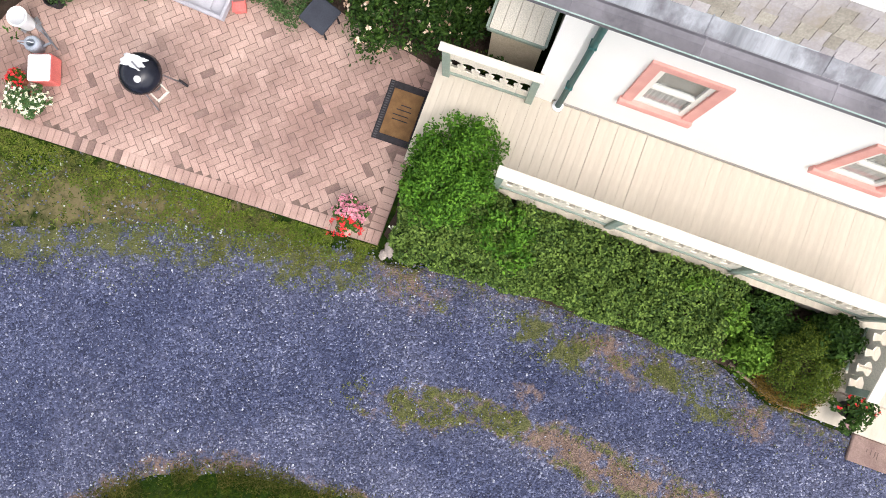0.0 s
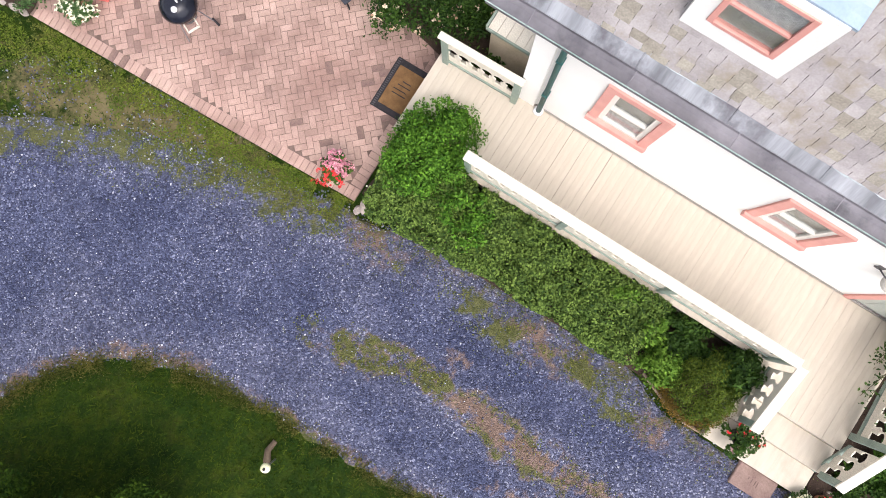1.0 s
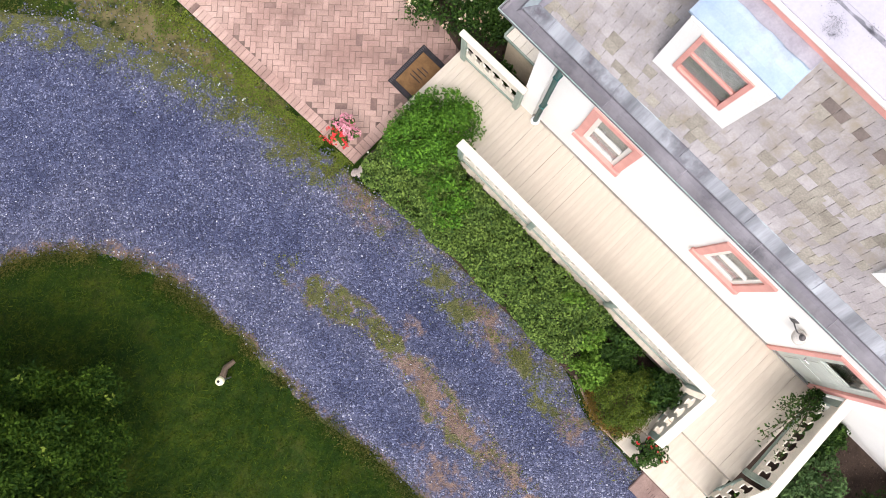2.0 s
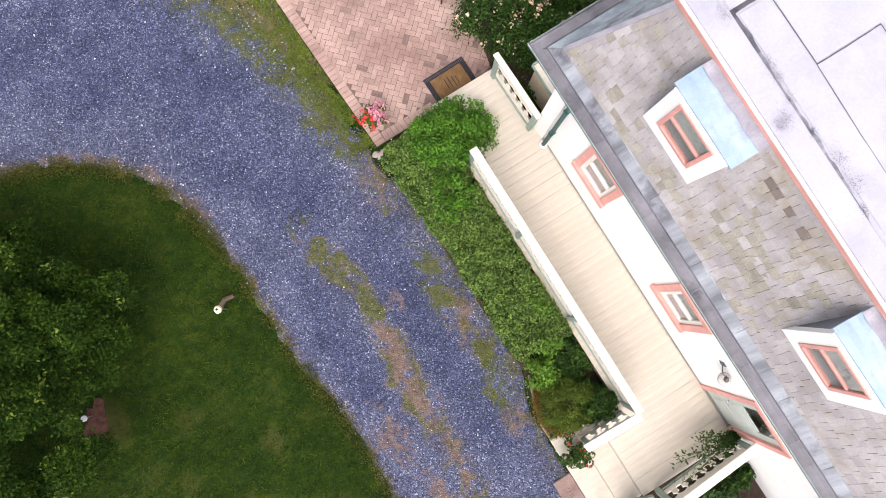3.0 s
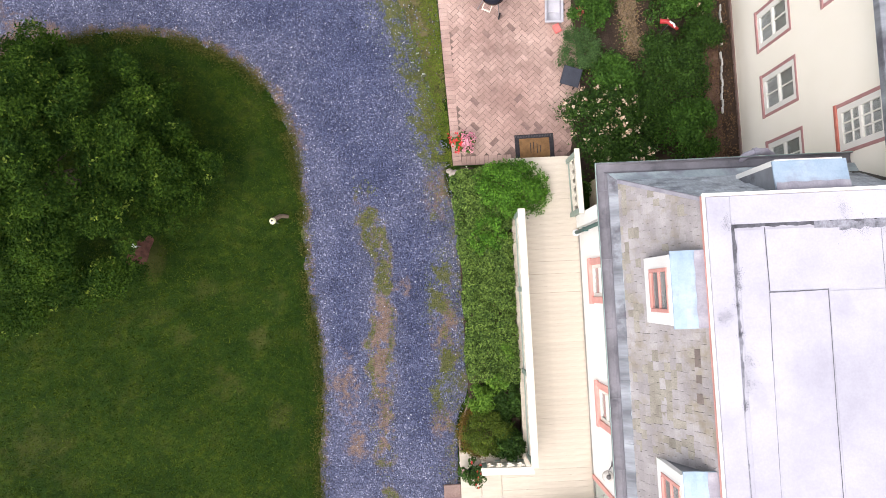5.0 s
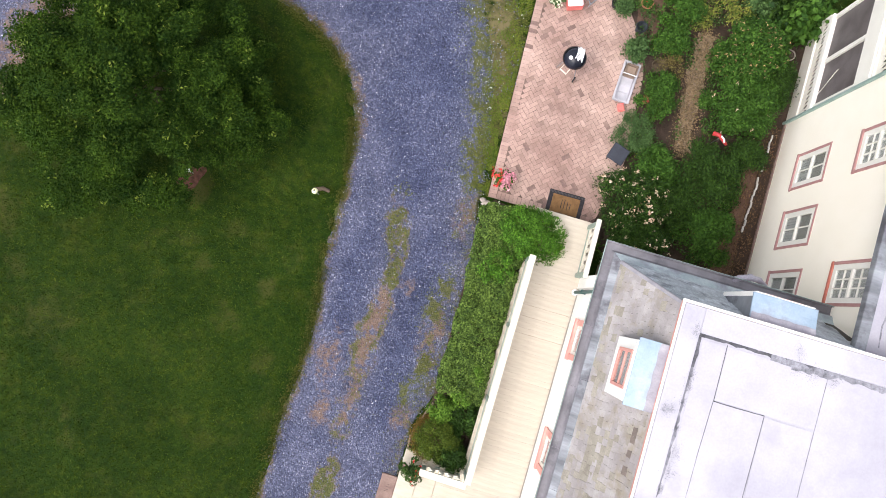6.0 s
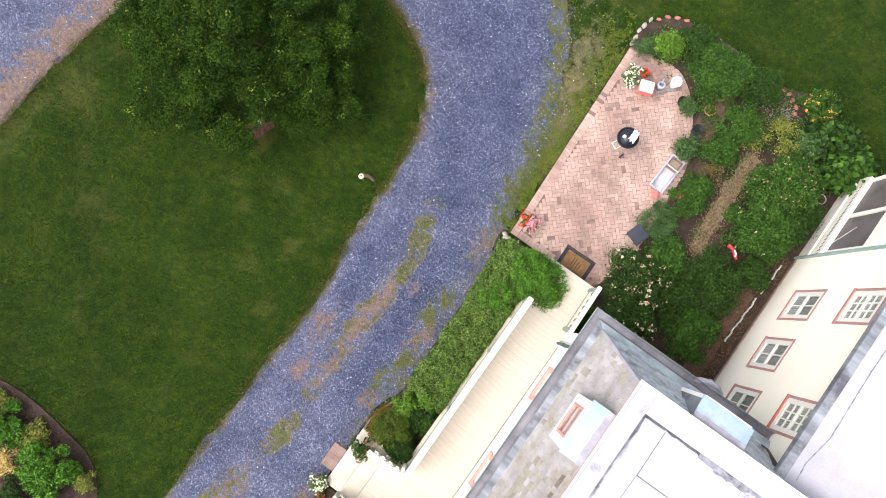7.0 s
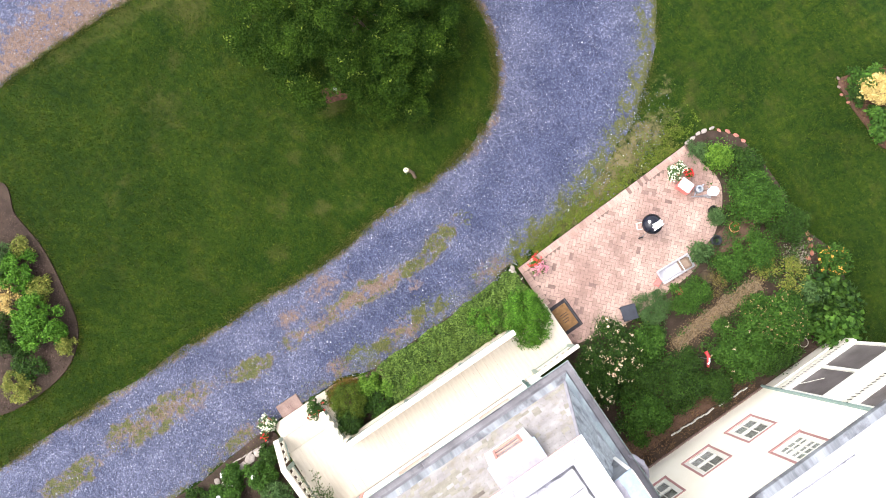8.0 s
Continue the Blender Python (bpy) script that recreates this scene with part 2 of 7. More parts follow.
def leaf_material(name, dark, light, rough=0.7, gloss=0.2, drift=2.2, low=(0.66, 0.70, 0.62), high=(1.3, 1.25, 1.1)):
    """Leaves: one tone for each leaf, a coarse drift over the plant."""
    mat = bpy.data.materials.new(name)
    mat.use_nodes = True
    nt = mat.node_tree
    b = nt.nodes["Principled BSDF"]
    isl = nt.nodes.new("ShaderNodeNewGeometry").outputs["Random Per Island"]
    mid = tuple((x + y) / 2 for x, y in zip(dark, light))
    c = ramp_node(nt, [(0.0, dark), (0.55, mid), (1.0, light)], isl)
    n = noise_node(nt, drift, 5, 0.65)
    g = ramp_node(nt, [(0.3, low), (0.7, high)], n.outputs[0])
    nt.links.new(mix_node(nt, 1.0, c, g, "MULTIPLY"), b.inputs["Base Color"])
    b.inputs["Roughness"].default_value = rough
    b.inputs["Specular IOR Level"].default_value = gloss
    return mat


LEAF = {
    "verge": leaf_material("verge_grass", (0.048, 0.095, 0.010), (0.170, 0.235, 0.040), gloss=0.08, drift=1.5, low=(0.7, 0.75, 0.7), high=(1.5, 1.25, 1.1)),
    "chip": leaf_material("purple_brown_bark_chips", (0.016, 0.010, 0.010), (0.125, 0.085, 0.080), gloss=0.1),
    "chipred": leaf_material("reddish_bark_chips", (0.040, 0.024, 0.014), (0.20, 0.125, 0.078), gloss=0.1),
    "chiptan": leaf_material("tan_wood_chips", (0.075, 0.050, 0.030), (0.30, 0.215, 0.145), gloss=0.1),
    "turf": leaf_material("turf_edge_blades", (0.026, 0.044, 0.006), (0.115, 0.115, 0.034), gloss=0.08, drift=1.8, low=(0.6, 0.7, 0.6), high=(1.7, 1.35, 1.3)),
    "lime": leaf_material("fresh_light_green_leaves", (0.045, 0.115, 0.009), (0.15, 0.27, 0.034), drift=6.0, low=(0.6, 0.65, 0.6), high=(1.3, 1.25, 1.1)),
    "blossom_mauve": leaf_material("faded_mauve_blossom", (0.20, 0.10, 0.12), (0.45, 0.30, 0.32)),
    "boxbrown": leaf_material("browned_box_leaves", (0.06, 0.040, 0.006), (0.20, 0.12, 0.020)),
    "hedge": leaf_material("hedge_leaves", (0.010, 0.036, 0.004), (0.165, 0.262, 0.056), drift=3.5, low=(0.50, 0.56, 0.45), high=(1.40, 1.28, 1.15)),
    "fresh": leaf_material("fresh_green_leaves", (0.020, 0.080, 0.004), (0.115, 0.265, 0.026), drift=5.0, low=(0.5, 0.55, 0.5), high=(1.4, 1.3, 1.1)),
    "bright": leaf_material("bright_green_leaves", (0.015, 0.053, 0.005), (0.066, 0.148, 0.021), drift=4.5, low=(0.45, 0.50, 0.45), high=(1.5, 1.4, 1.2)),
    "deep": leaf_material("deep_green_leaves", (0.007, 0.028, 0.0035), (0.048, 0.104, 0.016), drift=5.0, low=(0.42, 0.46, 0.45), high=(1.6, 1.5, 1.2)),
    "tree": leaf_material("tree_leaves", (0.009, 0.028, 0.005), (0.036, 0.074, 0.010), gloss=0.05, drift=1.5, low=(0.42, 0.50, 0.62), high=(1.75, 1.5, 1.0)),
    "box": leaf_material("box_leaves_browned", (0.024, 0.056, 0.005), (0.120, 0.160, 0.018), drift=3.0),
    "grey": leaf_material("grey_green_leaves", (0.028, 0.070, 0.020), (0.095, 0.165, 0.060)),
    "yellow": leaf_material("yellow_green_leaves", (0.08, 0.12, 0.02), (0.30, 0.30, 0.07)),
    "straw": leaf_material("straw_coloured_leaves", (0.38, 0.26, 0.09), (0.75, 0.58, 0.26)),
    "shoot": leaf_material("yellow_green_shoots", (0.050, 0.090, 0.008), (0.13, 0.17, 0.020)),
    "grass": leaf_material("grass_blades", (0.009, 0.027, 0.002), (0.045, 0.079, 0.007), gloss=0.08, drift=1.6, low=(0.55, 0.68, 0.65), high=(1.9, 1.40, 1.2)),
    "weed": leaf_material("weed_leaves", (0.045, 0.072, 0.012), (0.170, 0.198, 0.045), drift=3.0, low=(0.7, 0.75, 0.7), high=(1.4, 1.15, 1.0)),
    "blossom_pale": leaf_material("pale_pink_blossom", (0.36, 0.22, 0.16), (0.72, 0.60, 0.52)),
    "blossom_pink": leaf_material("pink_blossom", (0.55, 0.16, 0.28), (0.80, 0.45, 0.55)),
    "blossom_faded": leaf_material("faded_buff_blossom", (0.30, 0.17, 0.09), (0.55, 0.38, 0.24)),
    "browned": leaf_material("browned_seed_heads", (0.06, 0.045, 0.015), (0.22, 0.18, 0.07)),
    "blossom_red": leaf_material("red_blossom", (0.55, 0.02, 0.03), (0.80, 0.07, 0.08)),
    "blossom_white": leaf_material("white_blossom", (0.65, 0.65, 0.55), (0.82, 0.82, 0.74)),
    "blossom_orange": leaf_material("orange_blossom", (0.60, 0.25, 0.05), (0.80, 0.45, 0.12)),
}


# ---- mesh helpers ----
def mesh_object(name, verts, faces, mat, parent=None, label="", smooth=False):
    me = bpy.data.meshes.new(name)
    me.from_pydata(verts, [], faces)
    me.materials.append(mat)
    if smooth:
        me.polygons.foreach_set("use_smooth", [True] * len(me.polygons))
    ob = new(name, me)
    if parent:
        ob.parent = parent
    if label:
        ob["label"] = label
    return ob


def part(name, bm, mat, parent=None, label="", smooth=False):
    """Links a bmesh as one mesh object under a thing or a part."""
    me = bpy.data.meshes.new(name)
    bm.to_mesh(me)
    bm.free()
    me.materials.append(mat)
    if smooth:
        me.polygons.foreach_set("use_smooth", [True] * len(me.polygons))
    ob = new(name, me)
    if parent:
        ob.parent = parent
    if label:
        ob["label"] = label
    return ob


def thing(name, at=(0, 0, 0), rz=0.0, label="", category="", group="", kind=""):
    ob = new(name)
    ob.empty_display_size = 0.1
    ob.matrix_world = pose(*at, 0, 0, rz)
    return tagged(ob, label, category, group, kind)


def box(x0, x1, y0, y1, z0, z1, bevel=0.0, bm=None):
    bm2 = bmesh.new()
    bmesh.ops.create_cube(bm2, size=1)
    for v in bm2.verts:
        v.co = Vector(((x0 + x1) / 2 + v.co.x * (x1 - x0), (y0 + y1) / 2 + v.co.y * (y1 - y0), (z0 + z1) / 2 + v.co.z * (z1 - z0)))
    if bevel:
        bmesh.ops.bevel(bm2, geom=bm2.edges[:], offset=bevel, segments=1, affect="EDGES")
    if bm is None:
        return bm2
    me = bpy.data.meshes.new("scratch")
    bm2.to_mesh(me)
    bm2.free()
    bm.from_mesh(me)
    bpy.data.meshes.remove(me)
    return bm


def prism(poly, z0, z1):
    """A solid over a plan polygon."""
    bm = bmesh.new()
    f = bm.faces.new([bm.verts.new((x, y, z0)) for x, y in poly])
    ex = bmesh.ops.extrude_face_region(bm, geom=[f])
    bmesh.ops.translate(bm, vec=(0, 0, z1 - z0), verts=[v for v in ex["geom"] if isinstance(v, bmesh.types.BMVert)])
    bmesh.ops.recalc_face_normals(bm, faces=bm.faces)
    return bm


def revolve(profile, n=28):
    """A solid of revolution from (r, z) pairs."""
    bm = bmesh.new()
    rings = [[bm.verts.new((r * math.cos(2 * math.pi * i / n), r * math.sin(2 * math.pi * i / n), z)) for i in range(n)] for r, z in profile]
    for a, b in zip(rings, rings[1:]):
        for i in range(n):
            bm.faces.new((a[i], a[(i + 1) % n], b[(i + 1) % n], b[i]))
    bm.faces.new(rings[0][::-1])
    bm.faces.new(rings[-1])
    bmesh.ops.recalc_face_normals(bm, faces=bm.faces)
    return bm


def tube(points, radius, n=8, taper=None):
    bm = bmesh.new()
    rings = []
    for i, p in enumerate(points):
        a, b = Vector(points[max(0, i - 1)]), Vector(points[min(len(points) - 1, i + 1)])
        q = (b - a).to_track_quat("Z", "Y")
        r = radius if taper is None else radius + (taper - radius) * i / (len(points) - 1)
        rings.append([bm.verts.new(Vector(p) + q @ Vector((r * math.cos(2 * math.pi * k / n), r * math.sin(2 * math.pi * k / n), 0))) for k in range(n)])
    for a, b in zip(rings, rings[1:]):
        for k in range(n):
            bm.faces.new((a[k], a[(k + 1) % n], b[(k + 1) % n], b[k]))
    bm.faces.new(rings[0][::-1])
    bm.faces.new(rings[-1])
    return bm


def spline(points, step=0.1, closed=False):
    """A smooth plan line through the points, in steps of about that many metres."""
    pts = [np.array(p, float) for p in points]
    out = []
    n = len(pts)
    for i in range(n if closed else n - 1):
        p0, p1, p2, p3 = (pts[(i + k) % n] if closed else pts[min(max(i + k, 0), n - 1)] for k in (-1, 0, 1, 2))
        m = max(2, int(np.linalg.norm(p2 - p1) / step))
        for k in range(m):
            t = k / m
            out.append(0.5 * ((2 * p1) + (p2 - p0) * t + (2 * p0 - 5 * p1 + 4 * p2 - p3) * t * t + (3 * p1 - p0 - 3 * p2 + p3) * t ** 3))
    if not closed:
        out.append(pts[-1])
    return np.array(out)


def leaves(rng, centres, normals, size, spread=0.5, aspect=0.55):
    """Folded leaves of four corners at the centres, facing about the normals. Returns vertices and faces."""
    n = len(centres)
    nrm = normals + rng.normal(0, spread, (n, 3))
    nrm /= np.linalg.norm(nrm, axis=1)[:, None] + 1e-9
    t = np.cross(nrm, rng.normal(0, 1, (n, 3)))
    t /= np.linalg.norm(t, axis=1)[:, None] + 1e-9
    b = np.cross(nrm, t)
    s = (size * rng.uniform(0.6, 1.3, n))[:, None]
    tip, base = centres + t * s * 0.5, centres - t * s * 0.5
    mid = centres + nrm * s * 0.10
    l, r = mid + b * s * aspect * 0.5, mid - b * s * aspect * 0.5
    v = np.stack([base, l, tip, r], 1).reshape(-1, 3)
    i = np.arange(n)[:, None] * 4
    f = np.concatenate([i, i + 1, i + 2, i + 3], 1)
    return v, f


def blob_points(rng, n, lumps):
    """Points and outward directions in the outer layer of a union of lumps (x, y, z, rx, ry, rz)."""
    lumps = np.array(lumps, float)
    w = lumps[:, 3] * lumps[:, 4] + lumps[:, 5] * lumps[:, 3]
    k = rng.choice(len(lumps), n, p=w / w.sum())
    d = rng.normal(0, 1, (n, 3))
    d[:, 2] = np.abs(d[:, 2]) * 0.9 - 0.25
    d /= np.linalg.norm(d, axis=1)[:, None]
    r = rng.uniform(0.55, 1.0, n) ** 0.5
    p = lumps[k, :3] + d * lumps[k, 3:] * r[:, None]
    nd = d / lumps[k, 3:]
    nd /= np.linalg.norm(nd, axis=1)[:, None]
    nd[:, 2] += 0.5
    return p, nd


def random_lumps(rng, rx, ry, rz, n, z0=0.0, size=(0.15, 0.34)):
    """Lumps that make up an uneven crown of about that size over the origin."""
    out = []
    f1, f2 = rng.uniform(0, 6.28, 2)
    for _ in range(n):
        a, q = rng.uniform(0, 2 * math.pi), math.sqrt(rng.uniform(0, 1))
        q *= 1 + 0.13 * math.sin(3 * a + f1) + 0.10 * math.sin(5 * a + f2)
        s = rng.uniform(*size)
        h = math.sqrt(max(0, 1 - q * q))
        out.append((rx * q * math.cos(a) * (1 - s * 0.7), ry * q * math.sin(a) * (1 - s * 0.7), z0 + rz * (0.30 + 0.45 * h) * rng.uniform(0.6, 1.2),
                    rx * s, ry * s, rz * s * 0.9))
    return out


def bush(name, at, rx, ry, h, leaf, count, size, label, seed, category="shrub", group="", lumps=14, rz=0, bloom=None, bloom_n=0, bloom_size=0.05, stems=5, lump_size=(0.15, 0.34), broad=0.55):
    """A shrub: stems from the ground and a crown of single leaves, with flower heads where it blooms."""
    rng = np.random.default_rng(seed)
    if 69 < seed < 80:
        rx, ry, count, lumps, size, lump_size = rx * 1.15, ry * 1.15, int(count * 2.6), lumps * 4, size * 0.8, (0.09, 0.24)
    if 30 < seed < 60:
        rx, ry, count, lumps, size, lump_size = rx * 1.08, ry * 1.08, int(count * 2.4), int(lumps * 4), size * 0.85, (0.08, 0.22)
        group = group or "shrubs and perennials in the garden bed"
    elif 69 < seed < 80:
        group = "shrubs in the mulched lawn bed"
    top = thing(name, at, rz, label, category, group)
    ls = random_lumps(rng, rx, ry, h, lumps, size=lump_size)
    p, nd = blob_points(rng, count, ls)
    p = p + rng.normal(0, size * (0.9 if 30 < seed < 60 else 0.5), p.shape)
    p[:, 2] = np.maximum(p[:, 2], 0.03)
    v, f = leaves(rng, p, nd, size, 0.85, broad)
    mesh_object("foliage", v.tolist(), f.tolist(), leaf, top)
    bm = bmesh.new()
    for i in range(stems):
        l = ls[i % len(ls)]
        b2 = tube([(l[0] * 0.15, l[1] * 0.15, -0.02), (l[0] * 0.5, l[1] * 0.5, l[2] * 0.5), (l[0], l[1], l[2])], 0.018, 5, 0.006)
        me = bpy.data.meshes.new("scratch")
        b2.to_mesh(me)
        b2.free()
        bm.from_mesh(me)
        bpy.data.meshes.remove(me)
    part("stems", bm, M["bark"], top)
    if bloom:
        p, nd = blob_points(rng, bloom_n, ls)
        keep = p[:, 2] > h * 0.3
        p, nd = p[keep] + nd[keep] * 0.07, nd[keep]
        q = np.repeat(p, 7, 0) + rng.normal(0, bloom_size * 0.45, (len(p) * 7, 3))
        v, f = leaves(rng, q, np.repeat(nd, 7, 0), bloom_size * 0.8, 0.5, 0.9)
        mesh_object("blossom", v.tolist(), f.tolist(), bloom, top)
    return top


# ---- ground, road, lawn ----
ISLAND = [(-2.6, -60), (-2.6, -30), (-2.62, -16), (-2.68, -12.3), (-2.62, -9), (-2.58, -5.6), (-2.50, -2.8), (-2.74, -0.7), (-2.79, 1.1), (-3.02, 2.35), (-3.55, 3.48), (-4.55, 4.32),
          (-5.80, 4.78), (-7.70, 4.85), (-9.60, 4.20), (-11.0, 2.0), (-11.9, -1.5), (-12.1, -5), (-11.9, -8), (-11.6, -12), (-11.4, -16), (-11.3, -30), (-11.2, -60)]
OUTER = [(0.5, -60), (0.5, -30), (0.60, -16), (0.66, -12.3), (0.66, -9), (0.50, -5.6), (0.62, -2.6), (0.60, -0.6), (0.62, 1.0), (0.40, 2.41), (0.14, 3.75), (-0.36, 5.29),
         (-1.65, 7.65), (-4.15, 9.65), (-8.50, 10.1), (-12.80, 9.05), (-15.20, 4.50), (-15.8, -2), (-15.6, -8), (-15.3, -12), (-15.2, -16), (-15.2, -30), (-15.2, -60)]


def by_knots(points, n):
    """A smooth line sampled evenly between its own knots, so that two lines of as many knots pair up."""
    pts = [np.array(p, float) for p in points]
    out, m = [], len(pts)
    for s in np.linspace(0, m - 1, n):
        i = min(int(s), m - 2)
        t = s - i
        p0, p1, p2, p3 = (pts[min(max(i + k, 0), m - 1)] for k in (-1, 0, 1, 2))
        out.append(0.5 * ((2 * p1) + (p2 - p0) * t + (2 * p0 - 5 * p1 + 4 * p2 - p3) * t * t + (3 * p1 - p0 - 3 * p2 + p3) * t ** 3))
    return np.array(out)


NA, NC = 680, 44
inner_line, outer_line = by_knots(ISLAND, NA), by_knots(OUTER, NA)
# the gravel runs in under the hedge
outer_line[:, 0] += 0.20 * np.clip((0.9 - outer_line[:, 1]) / 0.8, 0, 1) * np.clip((outer_line[:, 1] + 4.3) / 0.8, 0, 1) * (outer_line[:, 0] > 0)


def wobble(x, y, s, seed):
    return noise.noise(Vector((x * s, y * s, seed * 7.3)))


def ground_colours(mat_name):
    mat = bpy.data.materials.new(mat_name)
    mat.use_nodes = True
    nt = mat.node_tree
    b = nt.nodes["Principled BSDF"]
    b.inputs["Roughness"].default_value = 0.95
    b.inputs["Specular IOR Level"].default_value = 0.15
    return mat, nt, b


lawn_mat, nt, b = ground_colours("mown_lawn")
n1, n2, n3 = noise_node(nt, 0.55, 6, 0.65), noise_node(nt, 30, 5, 0.75), noise_node(nt, 1.1, 6, 0.75)
c = ramp_node(nt, [(0.3, (0.008, 0.023, 0.002)), (0.5, (0.0145, 0.034, 0.003)), (0.72, (0.027, 0.051, 0.005))], n1.outputs[0])
g = ramp_node(nt, [(0.3, (0.42, 0.45, 0.5)), (0.7, (1.65, 1.6, 1.4))], n2.outputs[0])
c = mix_node(nt, 1.0, c, g, "MULTIPLY")
n4 = noise_node(nt, 4.5, 5, 0.7)
mot = ramp_node(nt, [(0.34, (0.55, 0.66, 0.70)), (0.5, (1.0, 1.0, 1.0)), (0.66, (1.95, 1.38, 1.15))], n4.outputs[0])
c = mix_node(nt, 1.0, c, mot, "MULTIPLY")
dry = ramp_node(nt, [(0.52, (0, 0, 0)), (0.80, (0.6, 0.6, 0.6))], n3.outputs[0])
c = mix_node(nt, dry, c, (0.048, 0.042, 0.012))
att = nt.nodes.new("ShaderNodeAttribute")
att.attribute_name = "dry"
sd = nt.nodes.new("ShaderNodeSeparateColor")
nt.links.new(att.outputs["Color"], sd.inputs[0])
ad = nt.nodes.new("ShaderNodeMath")
ad.operation = "ADD"
nt.links.new(sd.outputs[0], ad.inputs[0])
nt.links.new(n3.outputs[0], ad.inputs[1])
c = mix_node(nt, ramp_node(nt, [(0.70, (0, 0, 0)), (1.15, (1, 1, 1))], ad.outputs[0]), c, (0.056, 0.060, 0.014))
ad = nt.nodes.new("ShaderNodeMath")
ad.operation = "ADD"
nt.links.new(sd.outputs[1], ad.inputs[0])
nt.links.new(n4.outputs[0], ad.inputs[1])
c = mix_node(nt, ramp_node(nt, [(0.72, (0, 0, 0)), (1.20, (1, 1, 1))], ad.outputs[0]), c, (0.155, 0.128, 0.066))
nt.links.new(c, b.inputs["Base Color"])
bp = nt.nodes.new("ShaderNodeBump")
bp.inputs["Strength"].default_value, bp.inputs["Distance"].default_value = 0.8, 0.03
nt.links.new(n2.outputs[0], bp.inputs["Height"])
nt.links.new(bp.outputs[0], b.inputs["Normal"])

gravel_mat, nt, b = ground_colours("blue_grey_gravel")
v1 = noise_node(nt, 42, kind="voronoi")
n1, n2, n3 = noise_node(nt, 1.1, 5), noise_node(nt, 130, 3), noise_node(nt, 9, 5, 0.75)
sep = nt.nodes.new("ShaderNodeSeparateColor")
nt.links.new(v1.outputs["Color"], sep.inputs[0])
c = ramp_node(nt, [(0.0, (0.052, 0.056, 0.085)), (0.5, (0.090, 0.098, 0.156)), (0.9, (0.142, 0.153, 0.228)), (1.0, (0.34, 0.35, 0.43))], sep.outputs[0])
g = ramp_node(nt, [(0.3, (0.66, 0.68, 0.74)), (0.7, (1.35, 1.32, 1.25))], n1.outputs[0])
c = mix_node(nt, 1.0, c, g, "MULTIPLY")
att = nt.nodes.new("ShaderNodeAttribute")
att.attribute_name = "wear"
sw = nt.nodes.new("ShaderNodeSeparateColor")
nt.links.new(att.outputs["Color"], sw.inputs[0])


broken = ramp_node(nt, [(0.36, (0.25, 0.25, 0.25)), (0.62, (1.40, 1.40, 1.40))], noise_node(nt, 2.6, 4, 0.7).outputs[0])


def threshold(value, grain, low, high):
    a, k = nt.nodes.new("ShaderNodeMath"), nt.nodes.new("ShaderNodeMath")
    a.operation, k.operation = "ADD", "MULTIPLY"
    nt.links.new(value, k.inputs[0])
    nt.links.new(broken, k.inputs[1])
    nt.links.new(k.outputs[0], a.inputs[0])
    nt.links.new(grain, a.inputs[1])
    return ramp_node(nt, [(low, (0, 0, 0)), (high, (1, 1, 1))], a.outputs[0])


packed = ramp_node(nt, [(0.0, (1, 1, 1)), (1.0, (0.58, 0.62, 0.73))], threshold(sw.outputs[2], n3.outputs[0], 0.2, 1.4))
c = mix_node(nt, 1.0, c, packed, "MULTIPLY")
earth = ramp_node(nt, [(0.3, (0.095, 0.063, 0.050)), (0.7, (0.225, 0.160, 0.132))], n3.outputs[0])
c = mix_node(nt, threshold(sw.outputs[1], n3.outputs[0], 0.68, 1.18), c, earth)
weedgrain = noise_node(nt, 16, 5, 0.8)
moss = ramp_node(nt, [(0.3, (0.050, 0.058, 0.022)), (0.7, (0.125, 0.128, 0.052))], n3.outputs[0])
c = mix_node(nt, threshold(sw.outputs[0], weedgrain.outputs[0], 0.80, 1.75), c, moss)
nt.links.new(c, b.inputs["Base Color"])
bp = nt.nodes.new("ShaderNodeBump")
bp.inputs["Strength"].default_value, bp.inputs["Distance"].default_value = 1.0, 0.02
nt.links.new(v1.outputs["Distance"], bp.inputs["Height"])
bp.invert = True
nt.links.new(bp.outputs[0], b.inputs["Normal"])

# weeds and earth in the drive: x, y, half-length along y, half-width, strength
WEEDS = [(0.30, -1.0, 0.55, 0.26, 0.66), (0.18, -1.6, 0.5, 0.32, 0.66), (0.35, -2.9, 0.9, 0.30, 0.62), (0.15, -3.6, 0.5, 0.32, 0.64), (0.2, 0.35, 0.16, 0.14, 0.62),
         (0.1, 2.0, 0.5, 0.22, 0.48), (-0.1, 3.1, 0.5, 0.25, 0.48), (-1.5, 1.0, 0.18, 0.12, 0.6), (-1.25, 1.05, 0.12, 0.12, 0.6), (0.45, -7.6, 0.8, 0.35, 0.54)]
EARTH = [(0.35, -2.2, 1.2, 0.35, 0.56), (-0.55, -1.2, 0.3, 0.22, 0.42), (-1.95, -3.4, 0.8, 0.38, 0.46), (-1.75, -4.6, 0.5, 0.30, 0.46), (-1.32, -8.6, 1.5, 0.40, 0.50),
         (0.35, 0.9, 0.8, 0.4, 0.52), (0.2, -4.3, 0.5, 0.3, 0.52), (0.5, -7.4, 1.0, 0.45, 0.52), (0.3, 3.0, 1.6, 0.35, 0.46)]
